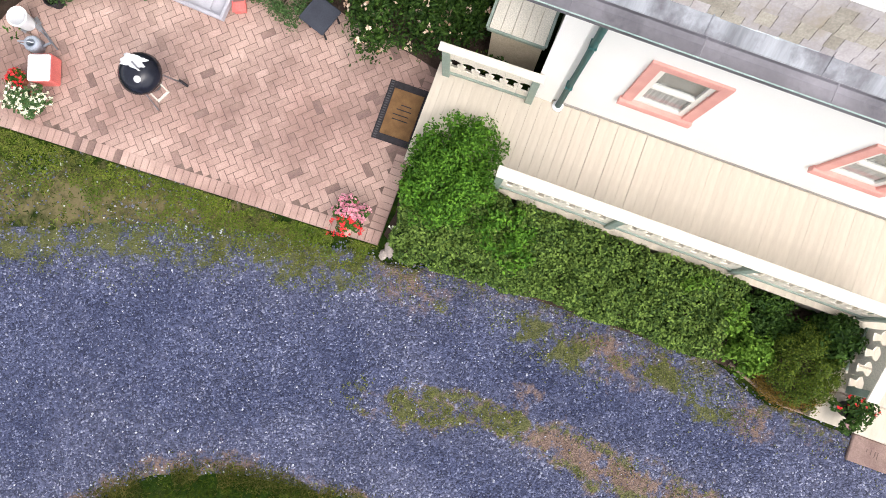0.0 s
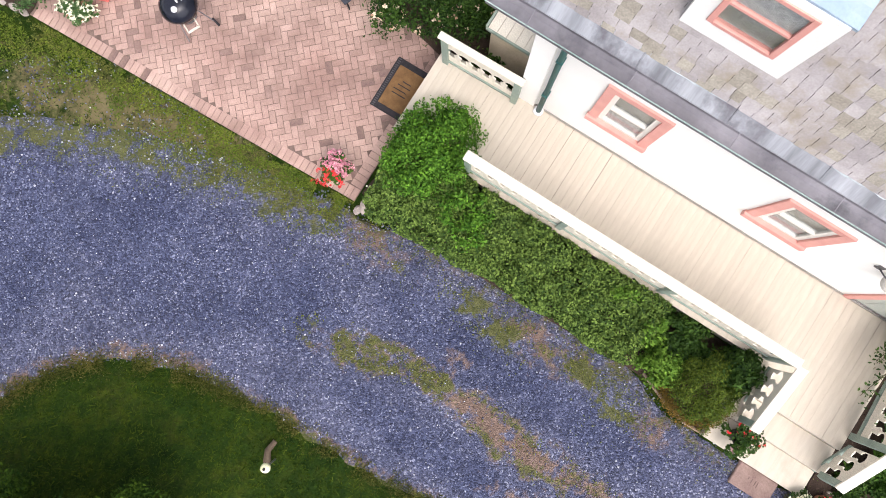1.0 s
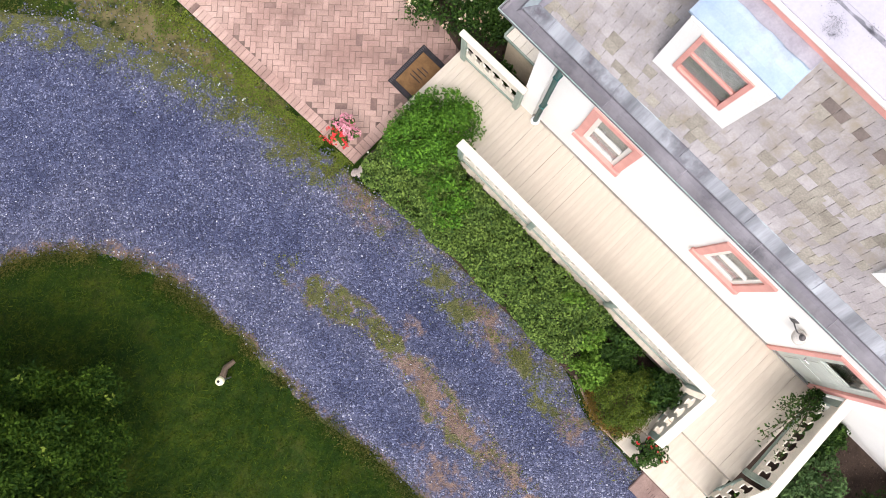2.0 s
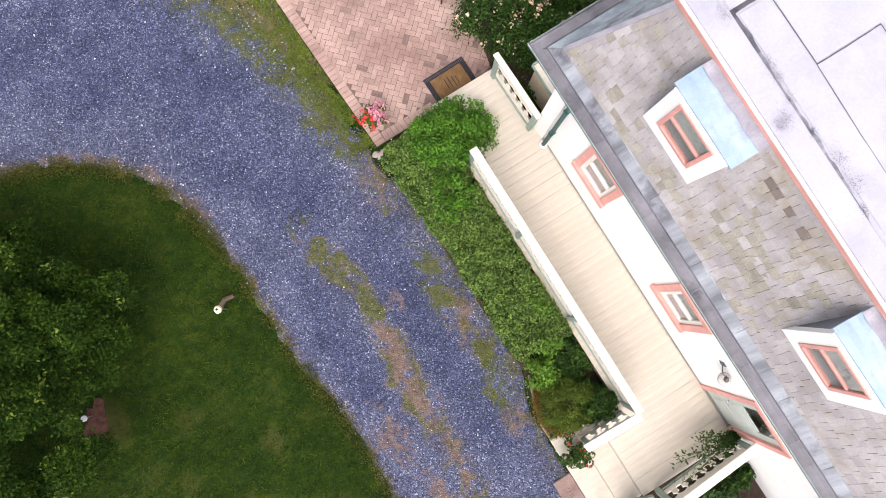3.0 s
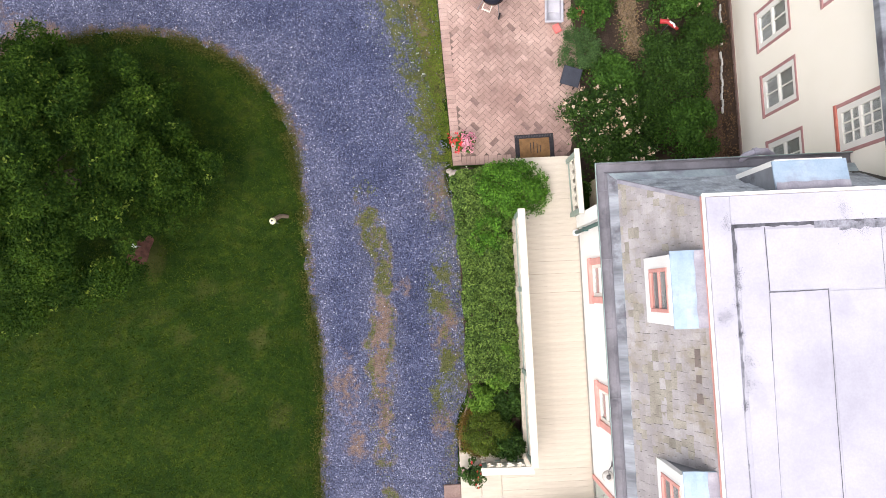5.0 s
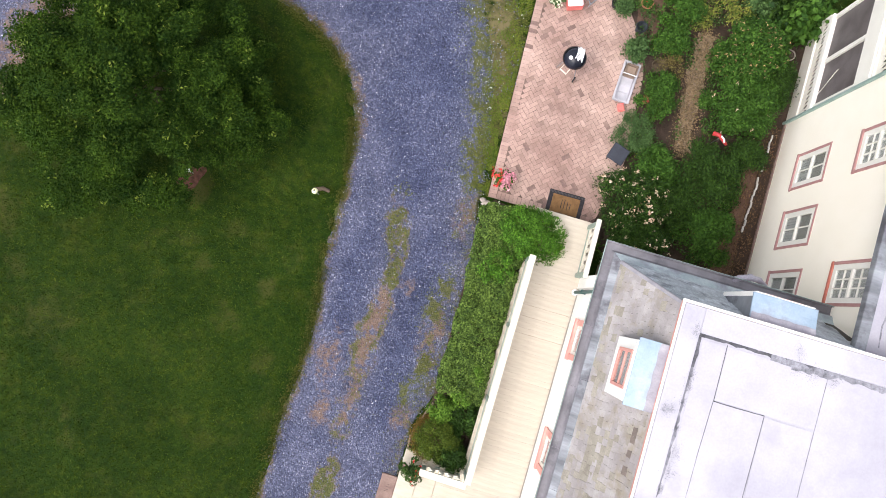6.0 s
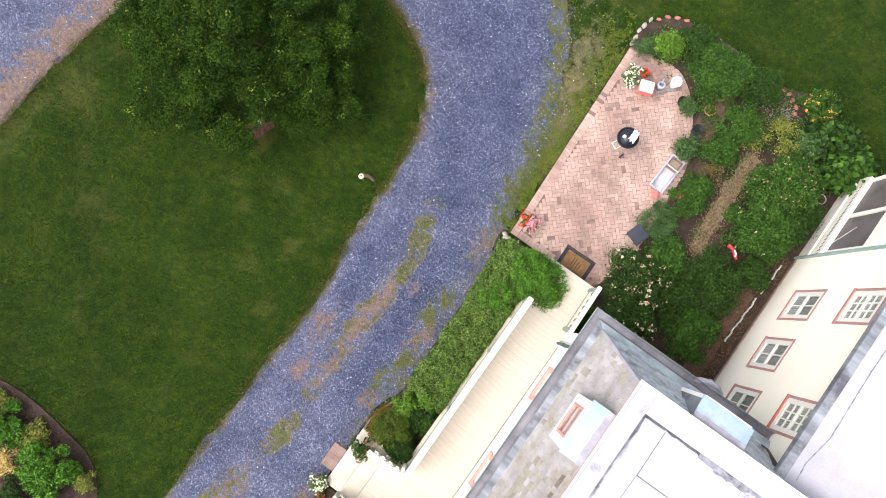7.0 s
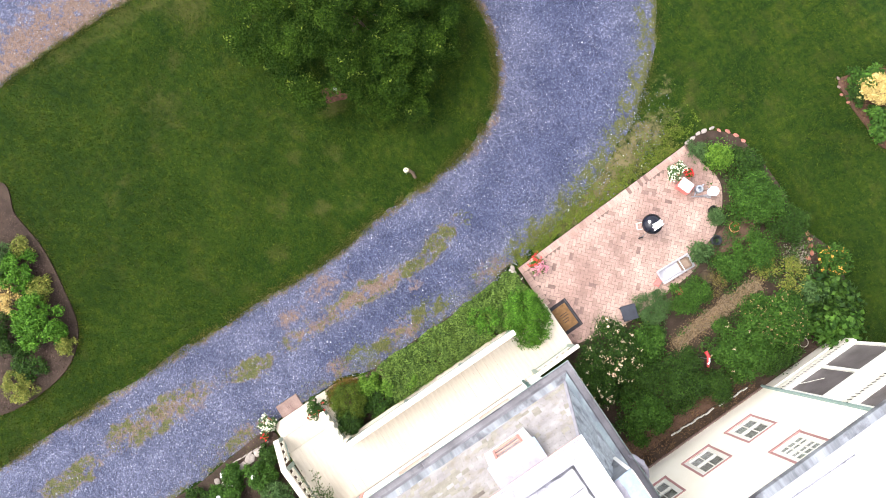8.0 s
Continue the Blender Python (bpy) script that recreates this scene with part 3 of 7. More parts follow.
# where the gravel is packed fine and dark: x, y, half-widths
FINES = [(-1.6, 3.6, 1.0, 2.0), (-2.7, 5.9, 1.6, 1.2), (-1.2, 1.6, 0.7, 1.2), (-5.2, 7.0, 2.4, 1.0), (-0.3, -0.9, 0.5, 1.2), (-0.25, -3.2, 0.35, 1.6), (-1.9, -1.5, 0.3, 1.8)]
# the weedy crown of the drive: x, y, half-width, weeds, bare earth in its middle
CROWN = np.array([(-1.45, 0.75, 0.20, 0.30, 0.0), (-1.28, 0.45, 0.30, 0.60, 0.1), (-1.18, -0.10, 0.28, 0.62, 0.2), (-1.00, -0.55, 0.24, 0.66, 0.3), (-1.02, -1.10, 0.20, 0.66, 0.3),
                  (-1.06, -1.65, 0.26, 0.52, 0.75), (-1.12, -2.20, 0.28, 0.58, 0.85), (-1.14, -2.80, 0.28, 0.62, 0.85), (-1.12, -3.35, 0.26, 0.60, 0.6), (-1.14, -3.80, 0.24, 0.40, 0.4),
                  (-1.12, -4.50, 0.28, 0.50, 0.65), (-1.18, -5.10, 0.20, 0.45, 0.2), (-1.10, -5.50, 0.16, 0.12, 0.0), (-1.12, -5.90, 0.24, 0.64, 0.1), (-1.16, -6.50, 0.26, 0.66, 0.2),
                  (-1.30, -7.20, 0.20, 0.22, 0.1), (-1.45, -8.00, 0.32, 0.60, 0.5), (-1.42, -9.20, 0.40, 0.64, 0.6), (-1.50, -10.3, 0.40, 0.62, 0.5), (-1.45, -10.9, 0.2, 0.2, 0.1), (-1.38, -11.4, 0.30, 0.66, 0.2), (-1.30, -12.6, 0.3, 0.6, 0.4)])


def crown(x, y):
    """Weeds and bare earth at a place on the drive's crown."""
    if not -13 < y < 1.0:
        return 0.0, 0.0
    cx, w, g, e = (float(np.interp(-y, -CROWN[:, 1], CROWN[:, k])) for k in (0, 2, 3, 4))
    cx += 0.06 * noise.noise(Vector((y * 2.3, 1.7, 0.0)))
    w *= 1.0 + 0.5 * noise.noise(Vector((y * 3.1, x * 2.0, 4.0)))
    d = (x - cx) / max(0.08, w * 1.2)
    return g * math.exp(-d ** 4), e * math.exp(-(d / 0.6) ** 4)


def patches(x, y, table):
    return max([s * math.exp(-((x - a) / w) ** 2 - ((y - b) / h) ** 2) for a, b, h, w, s in table])


verts, faces, wear = [], [], []
for i in range(NA):
    a, o = inner_line[i], outer_line[i]
    for j in range(NC):
        u = j / (NC - 1)
        p = a + (o - a) * u
        edge = wobble(p[0], p[1], 1.3, 1) * 0.14 + wobble(p[0], p[1], 5, 2) * 0.06
        d = (o - a) / (np.linalg.norm(o - a) + 1e-6)
        if j in (0, NC - 1):
            p = p + d * edge * (1 if j else -1)
        z = 0.012 + 0.012 * wobble(p[0], p[1], 0.9, 3) + 0.004 * wobble(p[0], p[1], 7, 4)
        if j in (0, NC - 1):
            z = -0.005
        verts.append((p[0], p[1], z))
        wd = np.linalg.norm(o - a)
        rim = max(math.exp(-((1 - u) * wd / (0.75 if p[1] > 1.6 else 0.32)) ** 2) * (0.60 if p[1] > 1.6 else 0.42), math.exp(-(u * wd / 0.14) ** 2) * 0.55)
        far_side = min(1.0, max(0.0, (-8.0 - p[0]) / 2.0))
        ear = max(math.exp(-(u * wd / ((0.34 if p[1] > 2 else 0.2) + 1.25 * far_side)) ** 2) * ((0.66 if p[1] > 2 else 0.48) + 0.34 * far_side), math.exp(-((1 - u) * wd / 0.4) ** 2) * 0.25)
        cw, ce = crown(p[0], p[1])
        cw *= 1 - 0.8 * ce
        fine_here = max(math.exp(-((p[0] - fx) / fw) ** 2 - ((p[1] - fy) / fh) ** 2) for fx, fy, fw, fh in FINES)
        wear.append((max(rim, patches(p[0], p[1], WEEDS), cw), max(ear, patches(p[0], p[1], EARTH), ce, cw * 0.9), fine_here, 1))
for i in range(NA - 1):
    for j in range(NC - 1):
        k = i * NC + j
        faces.append((k, k + NC, k + NC + 1, k + 1))
road = mesh_object("road", verts, faces, gravel_mat, smooth=True)
at = road.data.color_attributes.new("wear", "FLOAT_COLOR", "POINT")
at.data.foreach_set("color", np.array(wear, dtype=np.float32).ravel())
tagged(road, "blue-grey gravel drive with weeds along its crown", "drive", kind="structure")

# one ground sheet to the horizon, finer near the house
xs = np.unique(np.concatenate([np.linspace(-18, 16, 140), np.array([-400, -200, -100, -50, -30, 25, 45, 90, 200, 400])]))
ys = np.unique(np.concatenate([np.linspace(-18, 18, 148), np.array([-400, -200, -100, -50, -30, 25, 45, 90, 200, 400])]))
verts = [(x, y, -0.012 + 0.008 * wobble(x, y, 0.8, 5)) for y in ys for x in xs]
faces = [(j * len(xs) + i, j * len(xs) + i + 1, (j + 1) * len(xs) + i + 1, (j + 1) * len(xs) + i) for j in range(len(ys) - 1) for i in range(len(xs) - 1)]
DRY = [(-0.75, 7.3, 0.45, 0.35, 0.40), (-3.4, -3.9, 0.5, 0.4, 0.5), (-4.9, -1.0, 0.3, 0.3, 0.6), (-3.9, -2.2, 0.35, 0.3, 0.55), (0.15, 8.99, 0.8, 0.5, 0.35), (-0.70, 8.78, 0.6, 0.6, 0.35), (0.60, 10.02, 1.2, 0.7, 0.28),
       (-8.7, -4.4, 1.0, 0.9, 0.45), (-3.5, -1.4, 0.5, 0.5, 0.35), (-4.3, -3.2, 0.7, 0.6, 0.35), (-9.9, -3.3, 0.7, 0.6, 0.4), (-11.2, -2.0, 1.6, 0.8, 0.55), (-8.4, -3.9, 0.8, 0.6, 0.4),
       (-5.5, -2.0, 0.4, 0.5, 0.35), (-11.7, -4.0, 5.0, 0.4, 0.5), (0.60, 10.02, 0.9, 1.0, 0.23), (2.80, 10.64, 1.0, 1.2, 0.17), (-7.2, -6.8, 0.8, 0.8, 0.3), (-0.60, 9.61, 0.8, 0.8, 0.20), (-6.2, -1.6, 0.4, 0.9, 0.4), (-6.15, -0.35, 0.5, 0.28, 0.8)]
# the trodden verge between patio and drive
VERGE = [(-0.45, 7.55, 0.9, 0.5, 0.30), (0.15, 4.67, 1.6, 0.5, 0.55), (-0.45, 6.73, 1.0, 0.7, 0.48), (0.30, 2.82, 0.8, 0.3, 0.6), (-0.20, 5.70, 1.0, 0.6, 0.6), (0.25, 3.85, 1.2, 0.4, 0.6), (-1.30, 8.10, 0.8, 0.5, 0.26)]
gr = mesh_object("ground", verts, faces, lawn_mat, smooth=True)
gr.data.color_attributes.new("dry", "FLOAT_COLOR", "POINT").data.foreach_set("color", np.array([(patches(x, y, DRY) * 0.8, patches(x, y, VERGE), 0, 1) for x, y, _ in verts], dtype=np.float32).ravel())
tagged(gr, "mown green lawn with dry brownish patches", "lawn", kind="structure")


# ---- building helpers ----
def pierced(width, height, thick, hole, n=24):
    """A board in the yz plane, centred, with a star-shaped hole given as radius by angle."""
    ang = sorted(set([2 * math.pi * k / n for k in range(n)] + [math.atan2(sy * height, sx * width) % (2 * math.pi) for sx in (1, -1) for sy in (1, -1)]))
    bm = bmesh.new()
    loops = []
    for x in (-thick / 2, thick / 2):
        outer, inner = [], []
        for a in ang:
            ca, sa = math.cos(a), math.sin(a)
            k = min(width / 2 / max(abs(ca), 1e-6), height / 2 / max(abs(sa), 1e-6))
            outer.append(bm.verts.new((x, k * ca, k * sa)))
            r = min(hole(a), k * 0.9)
            inner.append(bm.verts.new((x, r * ca, r * sa)))
        loops.append((outer, inner))
    m = len(ang)
    for i in range(m):
        j = (i + 1) % m
        for o, q in loops:
            bm.faces.new((o[i], o[j], q[j], q[i]))
        bm.faces.new((loops[0][0][i], loops[0][0][j], loops[1][0][j], loops[1][0][i]))
        bm.faces.new((loops[0][1][i], loops[0][1][j], loops[1][1][j], loops[1][1][i]))
    bmesh.ops.recalc_face_normals(bm, faces=bm.faces)
    return bm


def spade(a):
    """The sawn cut-out of the porch balusters: broad above, narrow below."""
    up = math.sin(a)
    return (0.072 + 0.018 * math.cos(2 * a)) * (1.35 if up > 0 else 1.0) * (1 + 0.5 * abs(math.sin(a)) ** 6) + (0.14 if up < -0.93 else 0.0)


def diamond(r):
    return lambda a: r / (abs(math.cos(a)) + abs(math.sin(a)) / 2.1)


def joined(boxes, bevel=0.0):
    bm = bmesh.new()
    for b6 in boxes:
        box(*b6, bevel, bm)
    return bm


def wall_with_openings(name, x0, x1, y0, y1, z0, z1, openings, mat, label):
    """A wall along y, with rectangular openings (ya, yb, za, zb) cut through it."""
    boxes, y = [], y0
    for ya, yb, za, zb in sorted(openings):
        boxes += [(x0, x1, y, ya, z0, z1), (x0, x1, ya, yb, z0, za), (x0, x1, ya, yb, zb, z1)]
        y = yb
    boxes.append((x0, x1, y, y1, z0, z1))
    return tagged(part(name, joined([q for q in boxes if q[5] - q[4] > 0.01]), mat), label, "wall", kind="structure")


def window_unit(name, x, ya, yb, za, zb, casing, rows, cols, curtain, label, trim_w=0.12, sill=None):
    """A sash window in a wall that faces west: casing boards, sash, glazing bars, single panes, a curtain behind."""
    top = thing(name, (x, (ya + yb) / 2, za), 0, label, "window", kind="structure")
    w, h = (yb - ya) / 2, zb - za
    t = trim_w
    proud = 0.035 if t > 0.1 else 0.014
    part("window_casing", joined([(-proud, 0.10, -w, -w + t, 0.0, h), (-proud, 0.10, w - t, w, 0.0, h), (-proud, 0.10, -w + t, w - t, h - t, h)], 0.004), casing, top)
    part("window_sill", box(-2 * proud, 0.10, -w - proud / 2, w + proud / 2, -0.02, t * 0.9, 0.006), sill or casing, top)
    iw, z0, z1 = w - t, t * 0.9, h - t
    s = 0.07 if t > 0.1 else 0.11
    mid = (z0 + z1) / 2
    part("sash", joined([(0.0, 0.05, -iw, -iw + s, z0, z1), (0.0, 0.05, iw - s, iw, z0, z1), (0.0, 0.05, -iw + s, iw - s, z0, z0 + s),
                         (0.0, 0.05, -iw + s, iw - s, z1 - s, z1), (-0.01, 0.05, -iw + s, iw - s, mid - 0.03, mid + 0.03)], 0.003), M["trim"], top)
    gw, gh = (2 * iw - 2 * s) / cols, (z1 - z0 - 2 * s) / rows
    bars = [(0.008, 0.045, -iw + s + k * gw - 0.011, -iw + s + k * gw + 0.011, z0 + s, z1 - s) for k in range(1, cols)]
    bars += [(0.010, 0.043, -iw + s, iw - s, z0 + s + k * gh - 0.011, z0 + s + k * gh + 0.011) for k in range(1, rows) if abs(z0 + s + k * gh - mid) > 0.05]
    if bars:
        part("glazing_bars", joined(bars), M["trim"], top)
    for i in range(cols):
        for j in range(rows):
            y, z = -iw + s + i * gw, z0 + s + j * gh
            part("pane", box(0.026, 0.030, y, y + gw, z, z + gh), M["pane"], top).visible_shadow = False
    # a dark room behind, and the curtain's folds
    part("room_lining", box(0.085, 0.10, -iw, iw, z0, z1), M["room"], top)
    if curtain:
        verts, faces = [], []
        n = 40
        for i in range(n + 1):
            y = -iw + 0.01 + (2 * iw - 0.02) * i / n
            x2 = 0.052 + 0.010 * math.sin(i * 1.9) + 0.008 * math.sin(i * 0.7)
            low, high = (z0, mid + 0.08 * math.sin(i * 0.5)) if curtain == "half" else (z0 + 0.02, z1)
            if curtain == "parted" and 0.3 < i / n < 0.7:
                low = z1 - 0.3
            verts += [(x2, y, low), (x2 + 0.01, y, high)]
        faces = [(2 * i, 2 * i + 2, 2 * i + 3, 2 * i + 1) for i in range(n)]
        mesh_object("curtain", verts, faces, M["curtain"], top, "white lace curtain", True)
    return top


def pane_material():
    mat = bpy.data.materials.new("window_pane")
    mat.use_nodes = True
    nt = mat.node_tree
    out = nt.nodes["Material Output"]
    g, t, m = nt.nodes.new("ShaderNodeBsdfGlossy"), nt.nodes.new("ShaderNodeBsdfTransparent"), nt.nodes.new("ShaderNodeMixShader")
    g.inputs["Roughness"].default_value = 0.03
    t.inputs["Color"].default_value = (0.90, 0.92, 0.92, 1)
    lw, pw, ma = nt.nodes.new("ShaderNodeLayerWeight"), nt.nodes.new("ShaderNodeMath"), nt.nodes.new("ShaderNodeMath")
    lw.inputs[0].default_value = 0.5
    pw.operation, ma.operation = "POWER", "MULTIPLY_ADD"
    pw.inputs[1].default_value = 5.0
    ma.inputs[1].default_value, ma.inputs[2].default_value = 0.9, 0.04
    nt.links.new(lw.outputs["Facing"], pw.inputs[0])
    nt.links.new(pw.outputs[0], ma.inputs[0])
    nt.links.new(ma.outputs[0], m.inputs[0])
    nt.links.new(t.outputs[0], m.inputs[1])
    nt.links.new(g.outputs[0], m.inputs[2])
    nt.links.new(m.outputs[0], out.inputs[0])
    return mat


M["pane"] = pane_material()
M["room"] = material("dim_room_lining", (0.32, 0.30, 0.28), (0.46, 0.44, 0.41), 3, 30, 0.9, bump=0)



def balustrade(name, p0, p1, z0, z1, drop, label, posts, rail_w=0.075):
    """A porch railing from p0 to p1 in plan: sage posts, pierced splats, bottom rail, broad cream handrail. drop: how far it sinks at its end."""
    d = Vector((p1[0] - p0[0], p1[1] - p0[1]))
    length = d.length
    ang = math.degrees(math.atan2(d.y, d.x)) - 90
    top = thing(name, (p0[0], p0[1], z0), ang, label, "railing", "porch railings")
    h = z1 - z0
    slope = -drop / length

    def sheared(bm):
        for v in bm.verts:
            v.co.z += slope * max(0.0, v.co.y)
        return bm
    part("handrail", sheared(box(-rail_w, rail_w, -0.06, length + 0.04, h - 0.045, h, 0.008)), M["rail"], top, "broad cream handrail")
    part("bottom_rail", sheared(box(-0.03, 0.03, 0.04, length - 0.04, 0.09, 0.15, 0.005)), M["sage"], top, "sage green bottom rail")
    n = max(1, round((length - 0.1) / 0.21))
    w = (length - 0.1) / n
    me = None
    for i in range(n):
        y = 0.05 + (i + 0.5) * w
        if me is None:
            ob = part("baluster", pierced(w - 0.003, h - 0.22, 0.02, spade), M["rail"], top)
            me = ob.data
        else:
            ob = new("baluster", me)
            ob.parent = top
        ob.location = (0, y, 0.15 + (h - 0.20) / 2 + slope * y)
    for f in posts:
        y = f * length
        part("post", box(-0.05, 0.05, y - 0.05, y + 0.05, -0.02, h - 0.045 + slope * y, 0.006), M["sage"], top)
    return top


M["rail"] = material("cream_rail_paint", (0.66, 0.61, 0.51), (0.75, 0.70, 0.60), 3, 60, 0.55, bump=0.08)

# ---- patio ----
PATIO = [(0.69, 1.50), (3.40, 1.50), (3.46, 2.06), (3.71, 3.34), (3.61, 4.47), (3.51, 5.91), (2.75, 7.24), (1.95, 7.86), (0.42, 7.60)]
patio = tagged(part("patio", prism(PATIO, -0.06, 0.004), M["sand"]), "herringbone patio of weathered pink paving bricks", "patio", kind="structure")

# ---- house: main block ----
WX, DECK, EAVE, TOP = 3.38, 0.50, 4.22, 6.13
GX, GY = 2.93, 0.67          # the gutter's outer corner
FX, FY = 4.00, -0.27         # the flat roof's corner
SOUTH, EAST = -13.0, 12.0
WIN = [(-1.73, -0.83, 1.41, 2.82), (-4.22, -3.32, 1.38, 2.72)]
WING = 7.296
DOOR = (-6.42, -5.42, DECK, 2.64)
inset = [(a + 0.05, b - 0.05, c + 0.05, d - 0.05) for a, b, c, d in WIN] + [(DOOR[0] + 0.05, DOOR[1] - 0.05, DOOR[2] - 0.1, DOOR[3] - 0.05)]
wall_with_openings("wall_west", WX, WX + 0.26, SOUTH, 0.14, -0.1, EAVE, inset, M["white"], "white painted front wall of the house")
tagged(part("wall_north", box(WX + 0.26, WING, -0.12, 0.14, -0.1, EAVE), M["white"]), "white painted end wall of the house", "wall", kind="structure")
for k, (a, b, c, d) in enumerate(WIN):
    window_unit(f"window_{k + 1}", WX, a, b, c, d, M["pink"], 2, 1, "half", "coral framed sash window with white lace curtain", 0.13)
tagged(part("corner_board", box(WX - 0.05, WX - 0.002, -0.10, 0.19, DECK - 0.02, EAVE - 0.12, 0.006), M["white"]), "white corner pilaster of the house", "pilaster", kind="structure")
tagged(part("baseboard", box(WX - 0.022, WX - 0.002, -6.5, -0.12, DECK, DECK + 0.022, 0.003), M["skirt"]), "grey-green skirting along the porch wall", "skirting", kind="structure")
tagged(part("cornice", joined([(GX + 0.205, WX - 0.002, SOUTH, 0.455, EAVE - 0.11, EAVE - 0.05), (WX - 0.02, WING, 0.16, GY - 0.215, EAVE - 0.11, EAVE - 0.05)]), M["trim"]), "white boarded eaves soffit", "eaves", kind="structure")

# door
door = thing("door_1", (WX, (DOOR[0] + DOOR[1]) / 2, DECK), 0, "sage glazed porch door in a coral frame", "door", kind="structure")
hw, dh = (DOOR[1] - DOOR[0]) / 2, DOOR[3] - DOOR[2]
part("door_frame", joined([(-0.03, 0.12, -hw, -hw + 0.10, 0, dh), (-0.03, 0.12, hw - 0.10, hw, 0, dh), (-0.03, 0.12, -hw + 0.1, hw - 0.1, dh - 0.10, dh)], 0.005), M["pink"], door)
leaf = part("door_leaf", joined([(0.02, 0.06, -hw + 0.1, -hw + 0.24, 0.02, dh - 0.1), (0.02, 0.06, hw - 0.24, hw - 0.1, 0.02, dh - 0.1), (0.02, 0.06, -hw + 0.24, hw - 0.24, 0.02, 1.25),
                                 (0.02, 0.06, -hw + 0.24, hw - 0.24, dh - 0.24, dh - 0.1), (0.03, 0.05, -hw + 0.24, hw - 0.24, 1.25, 1.31)], 0.004), M["sagelight"], door)
part("door_panel", joined([(0.012, 0.02, -hw + 0.28, hw - 0.28, 0.12, 0.60), (0.012, 0.02, -hw + 0.28, hw - 0.28, 0.70, 1.15)], 0.003), M["sagelight"], leaf)
part("door_pane", box(0.036, 0.042, -hw + 0.24, hw - 0.24, 1.31, dh - 0.24), M["pane"], leaf).visible_shadow = False
part("door_handle", tube([(-0.01, hw - 0.17, 1.0), (-0.05, hw - 0.17, 1.0), (-0.05, hw - 0.26, 1.0)], 0.011), M["steel"], leaf)
part("room_lining", box(0.22, 0.24, -hw + 0.1, hw - 0.1, 0.0, dh - 0.1), M["room"], door)

# wall lamp: a curled iron arm that carries a round shade beside the door
lamp = thing("wall_lamp", (WX, -4.80, 2.30), 0, "grey iron wall lamp with a curled arm and round shade", "wall lamp")
part("backplate", box(-0.014, 0.0, -0.045, 0.045, -0.07, 0.07, 0.004), M["lampiron"], lamp)
part("arm", tube([(-0.01, 0.0, 0.0)] + [(-0.02 - 0.10 * math.sin(a), -0.20 * a / 3.0, 0.10 * math.sin(a * 1.05)) for a in np.linspace(0.2, 3.0, 12)], 0.010, 8, 0.008), M["lampiron"], lamp)
part("scroll", tube([(-0.03, 0.03 + 0.055 * math.cos(a) * (1 - a / 9), 0.02 + 0.055 * math.sin(a) * (1 - a / 9)) for a in np.linspace(0, 6.2, 20)], 0.006, 6), M["lampiron"], lamp)
shade = part("shade", revolve([(0.012, 0.06), (0.05, 0.05), (0.095, 0.01), (0.11, -0.035), (0.105, -0.04), (0.085, -0.005), (0.02, 0.04)], 24), M["lamppaint"], lamp, "pale cream shade", smooth=True)
shade.location = (-0.11, -0.21, 0.0)
cap = part("cap", revolve([(0.006, 0.10), (0.03, 0.095), (0.045, 0.06), (0.05, 0.045), (0.01, 0.05)], 16), M["lampiron"], shade, "dark iron cap")
part("bulb", revolve([(0.008, 0.02), (0.03, 0.0), (0.036, -0.03), (0.022, -0.06), (0.006, -0.068)], 14), M["whiteplastic"], shade, smooth=True)

# downpipe
pipe = thing("downpipe", (WX - 0.075, -0.20, DECK), 0, "dark teal metal downpipe at the house corner", "downpipe")
part("pipe", tube([(0, 0, 0.06), (0, 0, 2.8), (-0.03, 0.02, 3.1), (-0.15, 0.02, 3.48)], 0.043, 12), M["teal"], pipe, smooth=True)
part("drain_shoe", revolve([(0.05, 0.0), (0.075, 0.0), (0.075, 0.05), (0.05, 0.06)], 16), M["whiteplastic"], pipe, "white drain collar")
for z in (0.9, 2.3):
    part("clip", box(-0.045, 0.07, -0.046, 0.046, z, z + 0.02, 0.003), M["teal"], pipe)

# ---- roof ----
AX, AZ = 3.27, EAVE + 0.09     # where the metal apron ends and the slates begin
AY = GY - (AX - GX)
bm = bmesh.new()
v = [bm.verts.new(p) for p in ((AX, AY, AZ), (FX, FY, TOP), (FX, SOUTH, TOP), (AX, SOUTH, AZ), (8.0, FY, TOP), (8.0, AY, AZ))]
bm.faces.new((v[0], v[1], v[2], v[3]))
bm.faces.new((v[0], v[5], v[4], v[1]))
roof = tagged(part("roof", bm, M["slate_bed"]), "steep mansard roof of mossy grey slates", "roof", kind="structure")
bm = bmesh.new()
v = [bm.verts.new(p) for p in ((GX + 0.185, GY - 0.185, EAVE - 0.005), (AX + 0.03, AY - 0.03, AZ + 0.04), (AX + 0.03, SOUTH, AZ + 0.04), (GX + 0.185, SOUTH, EAVE - 0.005))]
bm.faces.new((v[0], v[1], v[2], v[3]))
apron = tagged(part("apron_flashing", bm, M["lead"]), "weathered grey metal flashing above the eaves", "flashing", kind="structure")
bm = bmesh.new()
v = [bm.verts.new(p) for p in ((GX + 0.185, GY - 0.185, EAVE - 0.005), (AX + 0.03, AY - 0.03, AZ + 0.04), (WING, AY - 0.03, AZ + 0.04), (WING, GY - 0.185, EAVE - 0.005))]
bm.faces.new((v[0], v[3], v[2], v[1]))
tagged(part("apron_flashing", bm, M["apronblue"]), "pale blue-green metal flashing on the end slope", "flashing", kind="structure")
